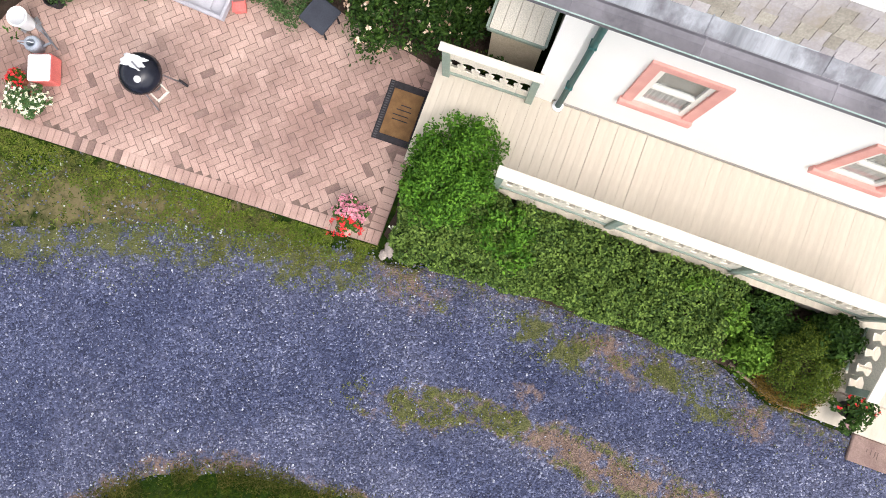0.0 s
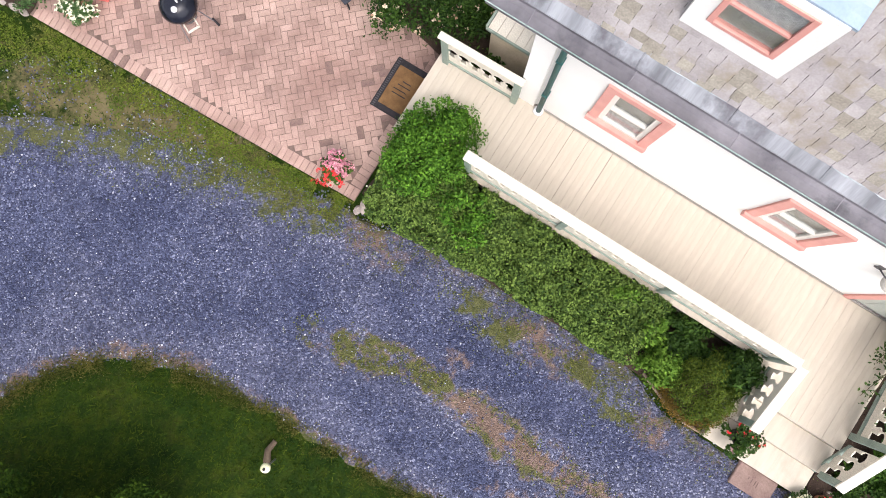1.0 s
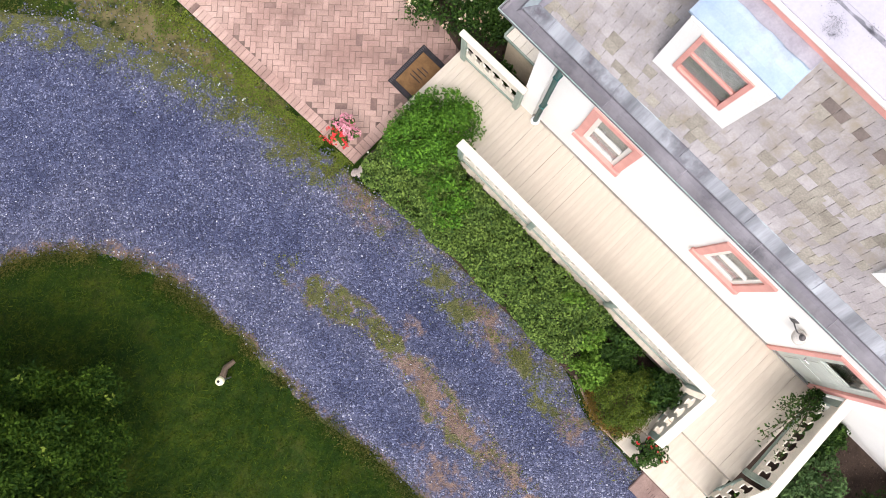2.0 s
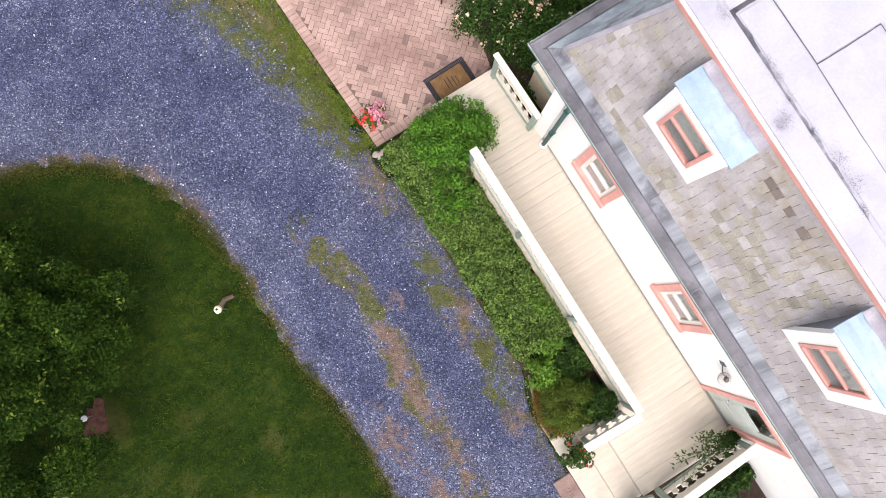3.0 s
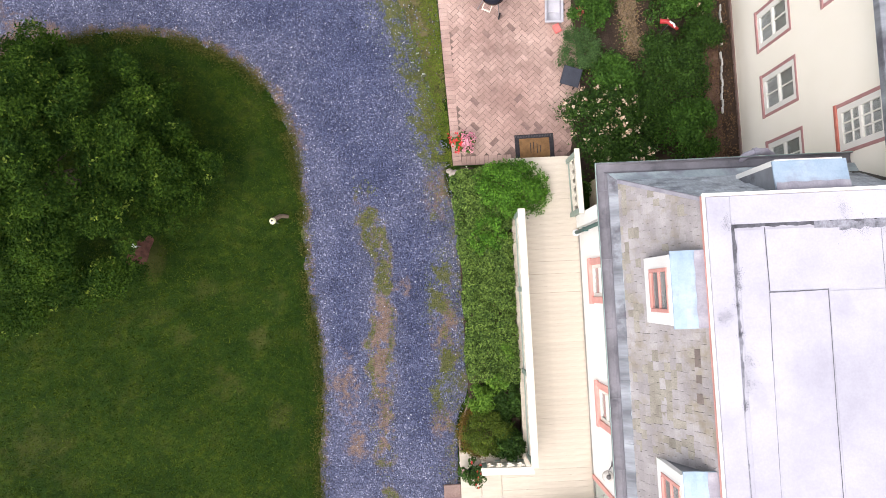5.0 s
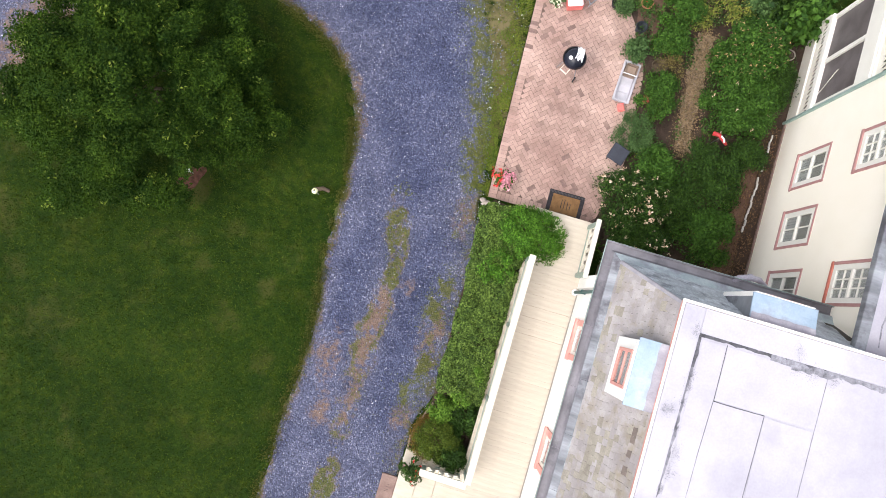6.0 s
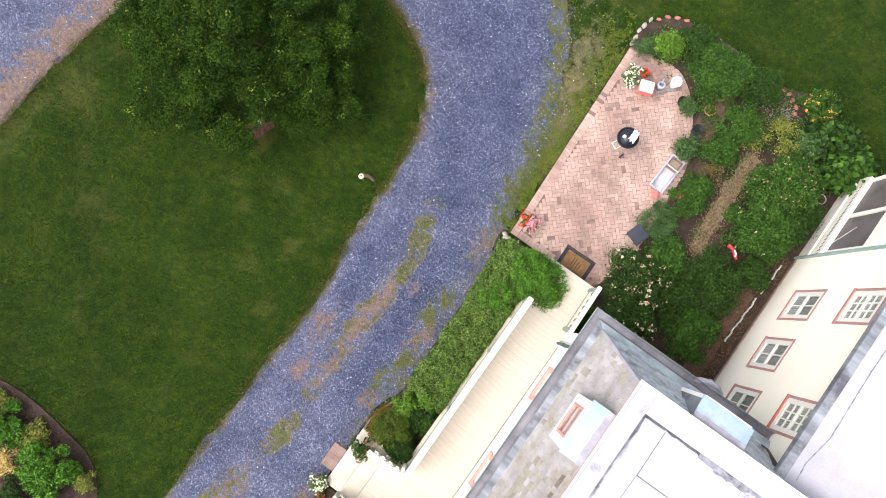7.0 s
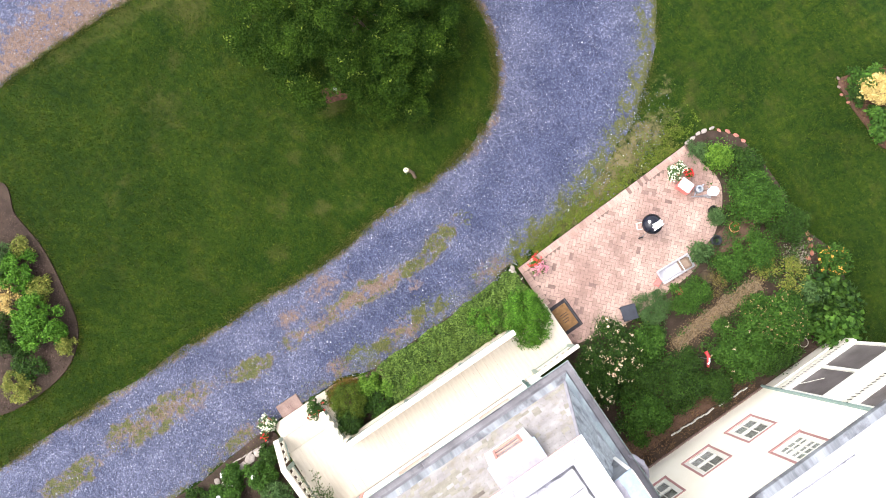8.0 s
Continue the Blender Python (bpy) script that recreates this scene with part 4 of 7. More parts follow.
# the paler strip of the apron below the slates, its lower edge uneven
bm = bmesh.new()
drop = Vector((GX + 0.185 - AX - 0.03, 0, EAVE - 0.005 - AZ - 0.04)).normalized()
up = Vector((0, 0, 0.004))
cols = []
for k in range(331):
    y = AY - 0.05 - k * 0.04
    wide = 0.055 + 0.035 * noise.noise(Vector((y * 1.1, 3.0, 0.0))) + 0.02 * noise.noise(Vector((y * 7.0, 9.0, 0.0)))
    head = Vector((AX + 0.032, y, AZ + 0.0405))
    cols.append((bm.verts.new(head + up), bm.verts.new(head + drop * max(0.012, wide) + up)))
for p, q in zip(cols, cols[1:]):
    bm.faces.new((p[0], p[1], q[1], q[0]))
bmesh.ops.recalc_face_normals(bm, faces=bm.faces)
part("pale_upper_edge", bm, M["leadpale"], apron, "pale uneven upper edge of the flashing")
# seams across the apron
for k in range(12):
    y = 0.1 - k * 1.02
    part("seam", tube([(GX + 0.19, y, EAVE - 0.006), (AX + 0.02, y, AZ + 0.036)], 0.008, 6), M["lead"], apron)
gut = thing("gutter", (0, 0, 0), 0, "weathered green-grey metal eaves gutter", "gutter")
prof = [(0.0, -0.02), (0.0, -0.09), (0.04, -0.115), (0.15, -0.115), (0.20, -0.07), (0.20, 0.0), (0.19, 0.0), (0.187, -0.06), (0.145, -0.10), (0.04, -0.10), (0.012, -0.085), (0.012, -0.02)]
bm = bmesh.new()
a = [bm.verts.new((GX + x, SOUTH, EAVE + z)) for x, z in prof]
b = [bm.verts.new((GX + x, GY - x, EAVE + z)) for x, z in prof]
c = [bm.verts.new((WING, GY - x, EAVE + z)) for x, z in prof]
for p, q in ((a, b), (b, c)):
    for i in range(len(prof)):
        j = (i + 1) % len(prof)
        bm.faces.new((p[i], p[j], q[j], q[i]))
bmesh.ops.recalc_face_normals(bm, faces=bm.faces)
part("trough", bm, M["gutter"], gut)
part("front_lip", tube([(GX - 0.004, SOUTH, EAVE - 0.015), (GX - 0.004, GY + 0.004, EAVE - 0.015), (WING, GY + 0.004, EAVE - 0.015)], 0.007, 6), M["verdigris"], gut, "pale verdigris rolled lip")
for k in range(9):
    part("gutter_spike", tube([(GX - 0.01, 0.2 - k * 1.15, EAVE - 0.05), (GX + 0.195, 0.2 - k * 1.15, EAVE - 0.01)], 0.006, 6), M["gutter"], gut)
hip_a, hip_b = Vector((AX, AY, AZ)), Vector((FX, FY, TOP))
out_w = Vector((-(TOP - AZ), 0, FX - AX)).normalized() * 0.034
out_n = Vector((0, TOP - AZ, AY - FY)).normalized() * 0.034
bm = bmesh.new()
ridge = [bm.verts.new(hip_a + out_w + out_n), bm.verts.new(hip_b + out_w + out_n)]
wing = [bm.verts.new(hip_a + out_w + Vector((0, -0.03, 0))), bm.verts.new(hip_b + out_w + Vector((0, -0.02, 0)))]
wing2 = [bm.verts.new(hip_a + out_n + Vector((0.03, 0, 0))), bm.verts.new(hip_b + out_n + Vector((0.02, 0, 0)))]
bm.faces.new((ridge[0], ridge[1], wing[1], wing[0]))
bm.faces.new((ridge[0], wing2[0], wing2[1], ridge[1]))
ex = bmesh.ops.extrude_face_region(bm, geom=bm.faces[:])
bmesh.ops.translate(bm, vec=(out_w + out_n) * -0.12, verts=[q for q in ex["geom"] if isinstance(q, bmesh.types.BMVert)])
tagged(part("hip_flashing", bm, M["dormergrey"]), "grey metal hip flashing of the mansard", "flashing", kind="structure")

# flat roof with its raised rim, seams and patches
flat = tagged(part("flat_roof", box(FX + 0.02, EAST, SOUTH, FY - 0.02, TOP - 0.15, TOP + 0.02), M["membrane"]), "flat roof of worn white membrane sheets", "roof", kind="structure")
part("roof_rim", joined([(FX - 0.05, 4.28, SOUTH, FY + 0.05, TOP - 0.02, TOP + 0.06), (4.28, 11.9, -0.62, FY + 0.05, TOP - 0.02, TOP + 0.06)], 0.008), M["membrane"], flat)
part("fascia", joined([(FX - 0.075, FX - 0.052, SOUTH, FY + 0.05, TOP - 0.09, TOP + 0.035), (FX - 0.075, 11.9, FY + 0.052, FY + 0.075, TOP - 0.09, TOP + 0.02)]), M["pink"], flat, "coral painted roof edge")
part("drip_edge", joined([(FX - 0.10, FX - 0.06, SOUTH, FY + 0.05, TOP + 0.036, TOP + 0.066), (FX - 0.10, 11.9, FY + 0.055, FY + 0.10, TOP + 0.022, TOP + 0.066)], 0.004), M["trim"], flat)


def ragged_strip(name, points, width, z, mat, parent, seed, thick=0.006):
    """A flat, uneven-edged strip of sealant along a plan line."""
    line = np.concatenate([np.linspace(p, q, max(2, int(math.dist(p, q) / 0.05))) for p, q in zip(points, points[1:])])
    verts, faces = [], []
    for i, p in enumerate(line):
        d = line[min(i + 1, len(line) - 1)] - line[max(i - 1, 0)]
        nrm = np.array([-d[1], d[0]]) / (np.linalg.norm(d) + 1e-9)
        for s in (-1, 1):
            w = width * (0.5 + 0.45 * noise.noise(Vector((i * 0.31, s * 5.0, seed))) + 0.25 * noise.noise(Vector((i * 0.9, s * 5.0, seed + 3))))
            q = p + nrm * s * max(0.004, w)
            verts.append((q[0], q[1], z + thick + 0.001 * s))
    faces = [(2 * i, 2 * i + 1, 2 * i + 3, 2 * i + 2) for i in range(len(line) - 1)]
    return mesh_object(name, verts, faces, mat, parent)


GRIME = M["roofstain"]
# the tar strips at the rim's foot are seam and painted rim shadow in one
ragged_strip("seam", [(4.29, -0.645), (4.9, -0.635), (5.4, -0.64), (5.9, -0.655), (6.5, -0.65)], 0.065, TOP + 0.032, M["tar"], flat, 1)
ragged_strip("seam", [(5.45, -0.66), (5.8, -0.68), (6.15, -0.69), (6.6, -0.66)], 0.12, TOP + 0.034, GRIME, flat, 15)
ragged_strip("seam", [(6.5, -0.65), (7.2, -0.67), (8.2, -0.65), (9.5, -0.67)], 0.08, TOP + 0.032, GRIME, flat, 14)
ragged_strip("seam", [(4.30, -0.66), (4.315, -0.9), (4.305, -1.16)], 0.055, TOP + 0.032, M["tar"], flat, 2)
ragged_strip("seam", [(4.305, -1.16), (4.29, -1.6), (4.31, -2.2), (4.30, -2.7)], 0.05, TOP + 0.022, GRIME, flat, 4)
ragged_strip("seam", [(4.31, -2.7), (4.27, -3.4), (4.30, -4.6), (4.33, -7.5)], 0.035, TOP + 0.022, GRIME, flat, 5)
part("roof_patch", box(4.77, 6.38, -1.565, -0.70, TOP + 0.021, TOP + 0.030, 0.003), M["membrane"], flat)
part("roof_patch", box(4.36, 4.735, -6.0, -0.70, TOP + 0.021, TOP + 0.027, 0.003), M["membrane"], flat)
part("roof_patch", box(5.59, 6.37, -6.2, -1.60, TOP + 0.021, TOP + 0.028, 0.003), M["membrane"], flat)
ragged_strip("seam", [(4.755, -0.68), (4.76, -1.1), (4.765, -1.575)], 0.009, TOP + 0.022, M["tar"], flat, 8)
ragged_strip("seam", [(4.765, -1.578), (5.1, -1.585), (5.585, -1.575)], 0.014, TOP + 0.022, M["tar"], flat, 16)
ragged_strip("seam", [(4.76, -1.58), (4.745, -2.1), (4.73, -2.52)], 0.008, TOP + 0.022, M["tar"], flat, 9)
ragged_strip("seam", [(4.735, -2.5), (4.72, -3.6), (4.70, -5.0)], 0.007, TOP + 0.022, GRIME, flat, 17)
ragged_strip("seam", [(5.58, -1.58), (5.575, -2.2), (5.56, -3.4), (5.55, -5.5)], 0.006, TOP + 0.022, M["tar"], flat, 10)
ragged_strip("seam", [(6.39, -0.68), (6.38, -2.4), (6.37, -5.5)], 0.009, TOP + 0.022, GRIME, flat, 18)


# cracked sealant blots along the rim: one speckled crust each
for k, (x, y, s) in enumerate([(4.33, -1.30, 0.11), (4.32, -1.48, 0.10), (4.30, -1.72, 0.09), (4.14, -1.88, 0.11), (4.06, -1.90, 0.09), (4.31, -2.15, 0.08), (4.40, -2.5, 0.16), (4.38, -2.8, 0.16), (4.30, -3.1, 0.08), (5.86, -0.45, 0.12), (5.9, -0.70, 0.18), (6.15, -0.72, 0.18), (6.5, -0.72, 0.14), (4.22, -0.60, 0.12)]):
    rngb = np.random.default_rng(900 + k)
    verts, faces = [], []
    for c in rngb.normal(0, 1, (260, 2)) * (s * 0.34, s * 0.5):
        px, py = x + c[0], y + c[1]
        zz = TOP + 0.0620 if (px < 4.28 or py > -0.62) else TOP + 0.0385
        a0, r = rngb.uniform(0, 6.28), rngb.uniform(0.0012, 0.0052)
        ring = [(px + r * rngb.uniform(0.4, 1.5) * math.cos(a0 + q * 1.26), py + r * rngb.uniform(0.4, 1.5) * math.sin(a0 + q * 1.26), zz) for q in range(5)]
        faces.append(tuple(range(len(verts), len(verts) + 5)))
        verts += ring
    mesh_object("sealant_crust", verts, faces, M["roofstain"], flat, "cracked dark sealant crust")


def dormer(name, m, label, w=1.0):
    """A dormer with a vertical boarded face, coral sash and a low sheet-metal roof; local x runs out of the face (to the west at zero turn), y along it."""
    top = thing(name, (0, 0, 0), 0, label, "dormer", "dormers of the mansard roof")
    top.matrix_world = m
    h, hw = 1.17, w / 2
    ww, wz0, wz1 = 0.325, 0.30, 1.10
    for b6 in ((-0.04, 0.04, -hw, -ww, -0.12, h), (-0.04, 0.04, ww, hw, -0.12, h), (-0.04, 0.04, -ww, ww, -0.12, wz0), (-0.04, 0.04, -ww, ww, wz1, h)):
        part("face_board", box(*b6), M["white"], top, "white painted dormer face board")
    for s in (-1, 1):
        bm = bmesh.new()
        y0, y1 = s * (hw - 0.04), s * hw
        pts = [(0.04, -0.12), (0.04, h), (0.52, h + 0.08)]
        lo, hi = [bm.verts.new((x, y0, z)) for x, z in pts], [bm.verts.new((x, y1, z)) for x, z in pts]
        bm.faces.new(lo)
        bm.faces.new(hi[::-1])
        for i in range(3):
            bm.faces.new((lo[i], lo[(i + 1) % 3], hi[(i + 1) % 3], hi[i]))
        bmesh.ops.recalc_face_normals(bm, faces=bm.faces)
        part("cheek", bm, M["lead"], top, "grey metal dormer cheek")
    fr = part("window_frame", joined([(-0.055, 0.02, -ww, -ww + 0.055, wz0, wz1), (-0.055, 0.02, ww - 0.055, ww, wz0, wz1), (-0.06, 0.02, -ww + 0.055, ww - 0.055, wz0, wz0 + 0.05),
                                      (-0.055, 0.02, -ww + 0.055, ww - 0.055, wz1 - 0.05, wz1), (-0.050, 0.02, -ww + 0.055, ww - 0.055, 0.68, 0.72)], 0.004), M["pink"], top, "coral sash frame")
    part("pane", box(-0.035, -0.030, -ww + 0.055, ww - 0.055, wz0 + 0.05, 0.68), M["pane"], fr).visible_shadow = False
    part("pane", box(-0.030, -0.025, -ww + 0.055, ww - 0.055, 0.72, wz1 - 0.05), M["pane"], fr).visible_shadow = False
    part("blind", box(-0.015, -0.010, -ww + 0.055, ww - 0.055, 0.72, wz1 - 0.05), M["curtain"], top, "white window blind")
    part("room_lining", box(0.0, 0.010, -ww + 0.055, ww - 0.055, wz0 + 0.05, 0.68), M["room"], top)
    bm = bmesh.new()
    n = 6
    grid = [[bm.verts.new((-0.015 + 0.52 * i / n, -hw - 0.05 + (w + 0.10) * j / 8, h + 0.005 + 0.09 * i / n - 0.02 * (1 - math.sin(math.pi * j / 8)) + 0.004 * math.sin(i * 2 + j))) for j in range(9)] for i in range(n + 1)]
    fs = [bm.faces.new((grid[i][j], grid[i + 1][j], grid[i + 1][j + 1], grid[i][j + 1])) for i in range(n) for j in range(8)]
    ex = bmesh.ops.extrude_face_region(bm, geom=fs)
    bmesh.ops.translate(bm, vec=(0, 0, 0.03), verts=[q for q in ex["geom"] if isinstance(q, bmesh.types.BMVert)])
    bmesh.ops.recalc_face_normals(bm, faces=bm.faces)
    part("dormer_roof", bm, M["copper"], top, "pale blue sheet-metal dormer roof")
    # the rear part of the roof is greyer than its front
    verts = [(0.30 + 0.008 * math.sin(j * 1.7) + (0.20 * i), -hw - 0.045 + (w + 0.09) * j / 12, h + 0.044 + 0.09 * (0.30 + 0.20 * i) / 0.52) for j in range(13) for i in range(2)]
    mesh_object("rear_grey_strip", verts, [(2 * j, 2 * j + 1, 2 * j + 3, 2 * j + 2) for j in range(12)], M["dormergrey"], top, "grey strip over the rear of the dormer roof")
    return top


dormer("dormer", pose(3.49, -1.49, 4.77), "white dormer with coral sash and pale blue metal roof")
dormer("dormer", pose(3.49, -4.57, 4.72), "white dormer with coral sash and pale blue metal roof")
dormer("dormer", pose(5.565, 0.26, 4.77, 0, 0, -90), "dormer under a pale blue metal roof on the end slope", 0.97)

# ---- porch floor, steps, railings ----
porch = tagged(part("porch_floor", joined([(1.93, WX - 0.002, -6.55, 1.50, 0.0, DECK - 0.03), (1.40, 1.93, -6.55, -4.86, 0.0, DECK - 0.03)]), M["deck"]), "cream painted plank porch floor", "porch", kind="structure")
part("joist_board", joined([(1.96, WX - 0.03, -6.5, 1.46, DECK - 0.029, DECK - 0.0285), (1.44, 1.96, -6.5, -4.9, DECK - 0.029, DECK - 0.0285)]), M["joist"], porch)
steps = thing("porch_steps", (0, 0, 0), 0, "cream painted wooden porch steps", "steps", kind="structure")
part("step", box(0.97, 1.40, -6.57, -4.90, 0.0, 0.335, 0.008), M["deck"], steps)
part("step", box(0.52, 0.97, -6.57, -4.90, 0.0, 0.17, 0.008), M["deck"], steps)
balustrade("porch_railing", (2.0, 0.22), (2.0, -4.95), DECK, 1.50, 0.0, "cream porch railing with pierced splats and sage posts", (0.0, 0.31, 0.65, 1.0))
balustrade("porch_railing", (3.22, 1.42), (3.25, 0.16), DECK, 1.50, 0.0, "short cream porch railing with pierced splats", (0.03, 0.97), 0.055)
balustrade("step_railing", (1.92, -5.04), (0.98, -5.13), DECK, 1.50, 0.46, "cream step railing that sinks towards the drive", (0.95,))
balustrade("porch_railing", (3.32, -6.50), (1.62, -6.60), DECK, 1.50, 0.0, "cream porch railing overgrown by a vine", (0.03, 0.97))
balustrade("step_railing", (1.58, -6.60), (0.92, -6.50), DECK, 1.50, 0.42, "cream step railing that sinks towards the drive", (0.95,))

# boarded bin beside the porch, under the eaves
crate = thing("storage_bin", (3.70, 0.24, 0), 0, "cream boarded storage bin with a sage edged lid", "storage bin")
part("body", box(0.06, 0.98, 0.03, 0.72, 0.0, 1.22, 0.006), M["tan"], crate, "tan plywood body")
for k in range(5):
    part("lid_board", box(0.03, 1.02, 0.02 + k * 0.148, 0.02 + k * 0.148 + 0.144, 1.24, 1.265, 0.004), M["rail"], crate)
part("lid_edging", joined([(0.0, 0.03, 0.0, 0.78, 1.21, 1.275), (0.03, 1.05, -0.02, 0.018, 1.21, 1.275), (0.03, 1.05, 0.762, 0.80, 1.21, 1.275)], 0.004), M["sage"], crate, "sage green lid edging")

# ---- the taller wing and its screened porch ----
WW = 7.30
WWIN = [(1.99, 2.90, 1.24, 2.66), (3.41, 4.30, 1.20, 2.59), (0.60, 1.48, 1.28, 2.71)]
WUP = [(3.37, 4.28, 3.66, 4.92), (0.68, 1.56, 3.79, 5.18)]


def wing_wall():
    rows = [(z0, z1) for z0, z1 in ((-0.1, 3.2), (3.2, 5.58))]
    boxes = []
    for (z0, z1), wins in zip(rows, (WWIN, WUP)):
        y = -0.1
        for a, b, c, d in sorted(wins):
            a, b, c, d = a + 0.05, b - 0.05, c + 0.05, d - 0.05
            boxes += [(WW, WW + 0.26, y, a, z0, z1), (WW, WW + 0.26, a, b, z0, c), (WW, WW + 0.26, a, b, d, z1)]
            y = b
        boxes.append((WW, WW + 0.26, y, 5.40, z0, z1))
    return tagged(part("wing_wall", joined(boxes), M["cream"]), "cream rendered wall of the taller wing", "wall", kind="structure")


wing_wall()
tagged(part("wing_wall_east", box(11.7, 11.96, -0.1, 7.80, -0.1, 5.578), M["cream"]), "cream rendered back wall of the wing", "wall", kind="structure")
tagged(part("wing_wall_north", box(11.0, 11.698, 7.65, 7.80, -0.1, 5.578), M["cream"]), "cream rendered end wall of the wing", "wall", kind="structure")
tagged(part("wall_east", box(11.74, 11.98, SOUTH, -0.32, -0.1, TOP - 0.152), M["white"]), "white painted back wall of the house", "wall", kind="structure")
tagged(part("wall_south", box(WX + 0.262, 11.738, SOUTH, SOUTH + 0.24, -0.1, EAVE), M["white"]), "white painted south wall of the house", "wall", kind="structure")
bm = bmesh.new()
gable = [bm.verts.new(c) for c in ((AX + 0.02, SOUTH, EAVE + 0.01), (FX + 0.02, SOUTH, TOP - 0.16), (11.9, SOUTH, TOP - 0.16), (11.9, SOUTH, EAVE + 0.01))]
face = bm.faces.new(gable)
ex = bmesh.ops.extrude_face_region(bm, geom=[face])
bmesh.ops.translate(bm, vec=(0, 0.2, 0), verts=[c for c in ex["geom"] if isinstance(c, bmesh.types.BMVert)])
bmesh.ops.recalc_face_normals(bm, faces=bm.faces)
tagged(part("gable_south", bm, M["white"]), "white boarded south gable of the mansard", "wall", kind="structure")
for k, (a, b, c, d) in enumerate(WWIN + WUP):
    window_unit(f"window_{k + 3}", WW, a, b, c, d, M["rosetrim"], 4 if k > 2 else 2, 3 if k > 2 else 2, "full" if k > 2 else "half", "small-paned sash window in a faded rose frame", 0.06, M["red"] if k == 4 else None)
tagged(part("wing_base", box(WW - 0.03, WW + 0.2, -0.1, 5.38, -0.1, 0.12, 0.01), M["brownstone"]), "dark stone foot of the wing wall", "plinth", kind="structure")
wroof = tagged(part("wing_roof", box(7.00, 12.0, -0.3, 8.1, 5.60, 5.69, 0.01), M["membrane"]), "pale flat roof of the wing", "roof", kind="structure")
part("roof_edge", joined([(6.95, 7.13, -0.3, 8.1, 5.692, 5.71), (6.95, 6.998, -0.3, 8.1, 5.56, 5.69)], 0.004), M["lead"], wroof, "grey metal roof edge")
ragged_strip("seam", [(7.42, 4.2), (7.38, 2.4), (7.42, 1.0), (7.30, 0.35), (7.33, 0.0)], 0.025, 5.69, M["roofstain"], wroof, 12)
part("soffit", box(7.002, WW - 0.004, -0.05, 8.0, 5.53, 5.598), M["trim"], wroof)

sun_room = thing("screened_porch", (WW, 5.42, 0), 0, "white two-storey screened porch with lozenge friezes", "porch", kind="structure")
SL = 2.36
for lev, panel_z, top_z in ((0.0, 0.0, 2.90), (2.95, 3.42, 5.30)):
    part("panel", box(0.0, 0.10, 0.0, SL, panel_z, lev + 0.55, 0.005), M["friezepaint"], sun_room, "weathered cream boarded panel")
    me = None
    n = 20
    for k in range(n):
        if me is None:
            ob = part("frieze_board", pierced(SL / n - 0.002, 0.50, 0.03, diamond(0.054)), M["friezepaint"], sun_room)
            me = ob.data
        else:
            ob = new("frieze_board", me)
            ob.parent = sun_room
        ob.location = (0.03, (k + 0.5) * SL / n, lev + 0.825)
    part("frieze_backing", box(0.09, 0.10, 0.0, SL, lev + 0.57, lev + 1.08), M["screen"], sun_room)
    part("rail", joined([(-0.05, 0.10, -0.02, SL + 0.02, lev + 1.085, lev + 1.24), (-0.03, 0.1, -0.02, SL + 0.02, lev + 0.55, lev + 0.572)], 0.006), M["trim"], sun_room)
    for y in (0.0, SL / 2 - 0.05, SL - 0.10):
        part("post", box(0.0, 0.10, y, y + 0.10, lev + 1.24, top_z, 0.006), M["trim"], sun_room)
    part("screen", box(0.05, 0.056, 0.10, SL - 0.10, lev + 1.24, top_z), M["screen"], sun_room, "grey insect screen")
    part("beam", box(-0.04, 0.12, -0.02, SL + 0.02, top_z, 3.42 if lev == 0 else 5.52, 0.008), M["trim"], sun_room)
part("strut", tube([(0.03, 0.35, 1.26), (0.03, 0.75, 1.95)], 0.007, 6), M["trim"], sun_room, "pale slanting stay behind the screen")
part("end_wall", joined([(0.0, 4.0, SL, SL + 0.10, 0.0, 1.0), (0.0, 4.0, SL, SL + 0.10, 2.92, 3.9), (0.0, 4.0, SL, SL + 0.1, 5.2, 5.52)]), M["trim"], sun_room)
part("corner_gutter", box(-0.07, 0.0, -0.09, -0.02, 0.0, 5.52, 0.01), M["verdigris"], sun_room, "green-grey corner trim")

# outlet pipe where the eaves gutter meets the wing
outlet = thing("gutter_outlet", (5.75, 0.72, 0), 0, "pale lavender metal outlet pipe at the eaves gutter", "downpipe")
part("elbow", tube([(-0.34, -0.10, 4.07), (-0.24, -0.02, 4.12), (-0.06, 0.04, 4.12), (0.15, 0.05, 4.05), (0.32, 0.0, 3.92), (0.40, -0.25, 3.65), (0.40, -0.58, 3.4), (0.40, -0.60, 0.05)], 0.06, 10), M["outletmetal"], outlet, smooth=True)
part("collar", tube([(-0.10, 0.03, 4.12), (-0.03, 0.045, 4.12)], 0.072, 10), M["outletmetal"], outlet)

# ---- planting beds ----
def bed(name, outline, mat, label, z=0.05, category="bed", step=0.12):
    """A low mound of soil over a smooth plan outline."""
    line = spline(outline, step, True)
    bm = bmesh.new()
    low = [bm.verts.new((p[0], p[1], -0.03)) for p in line]
    top = [bm.verts.new((p[0], p[1], z + 0.012 * wobble(p[0], p[1], 3, 8))) for p in line]
    n = len(line)
    for i in range(n):
        bm.faces.new((low[i], low[(i + 1) % n], top[(i + 1) % n], top[i]))
    bmesh.ops.triangulate(bm, faces=[bm.faces.new(top)])
    bmesh.ops.recalc_face_normals(bm, faces=bm.faces)
    return tagged(part(name, bm, mat), label, category, kind="structure")


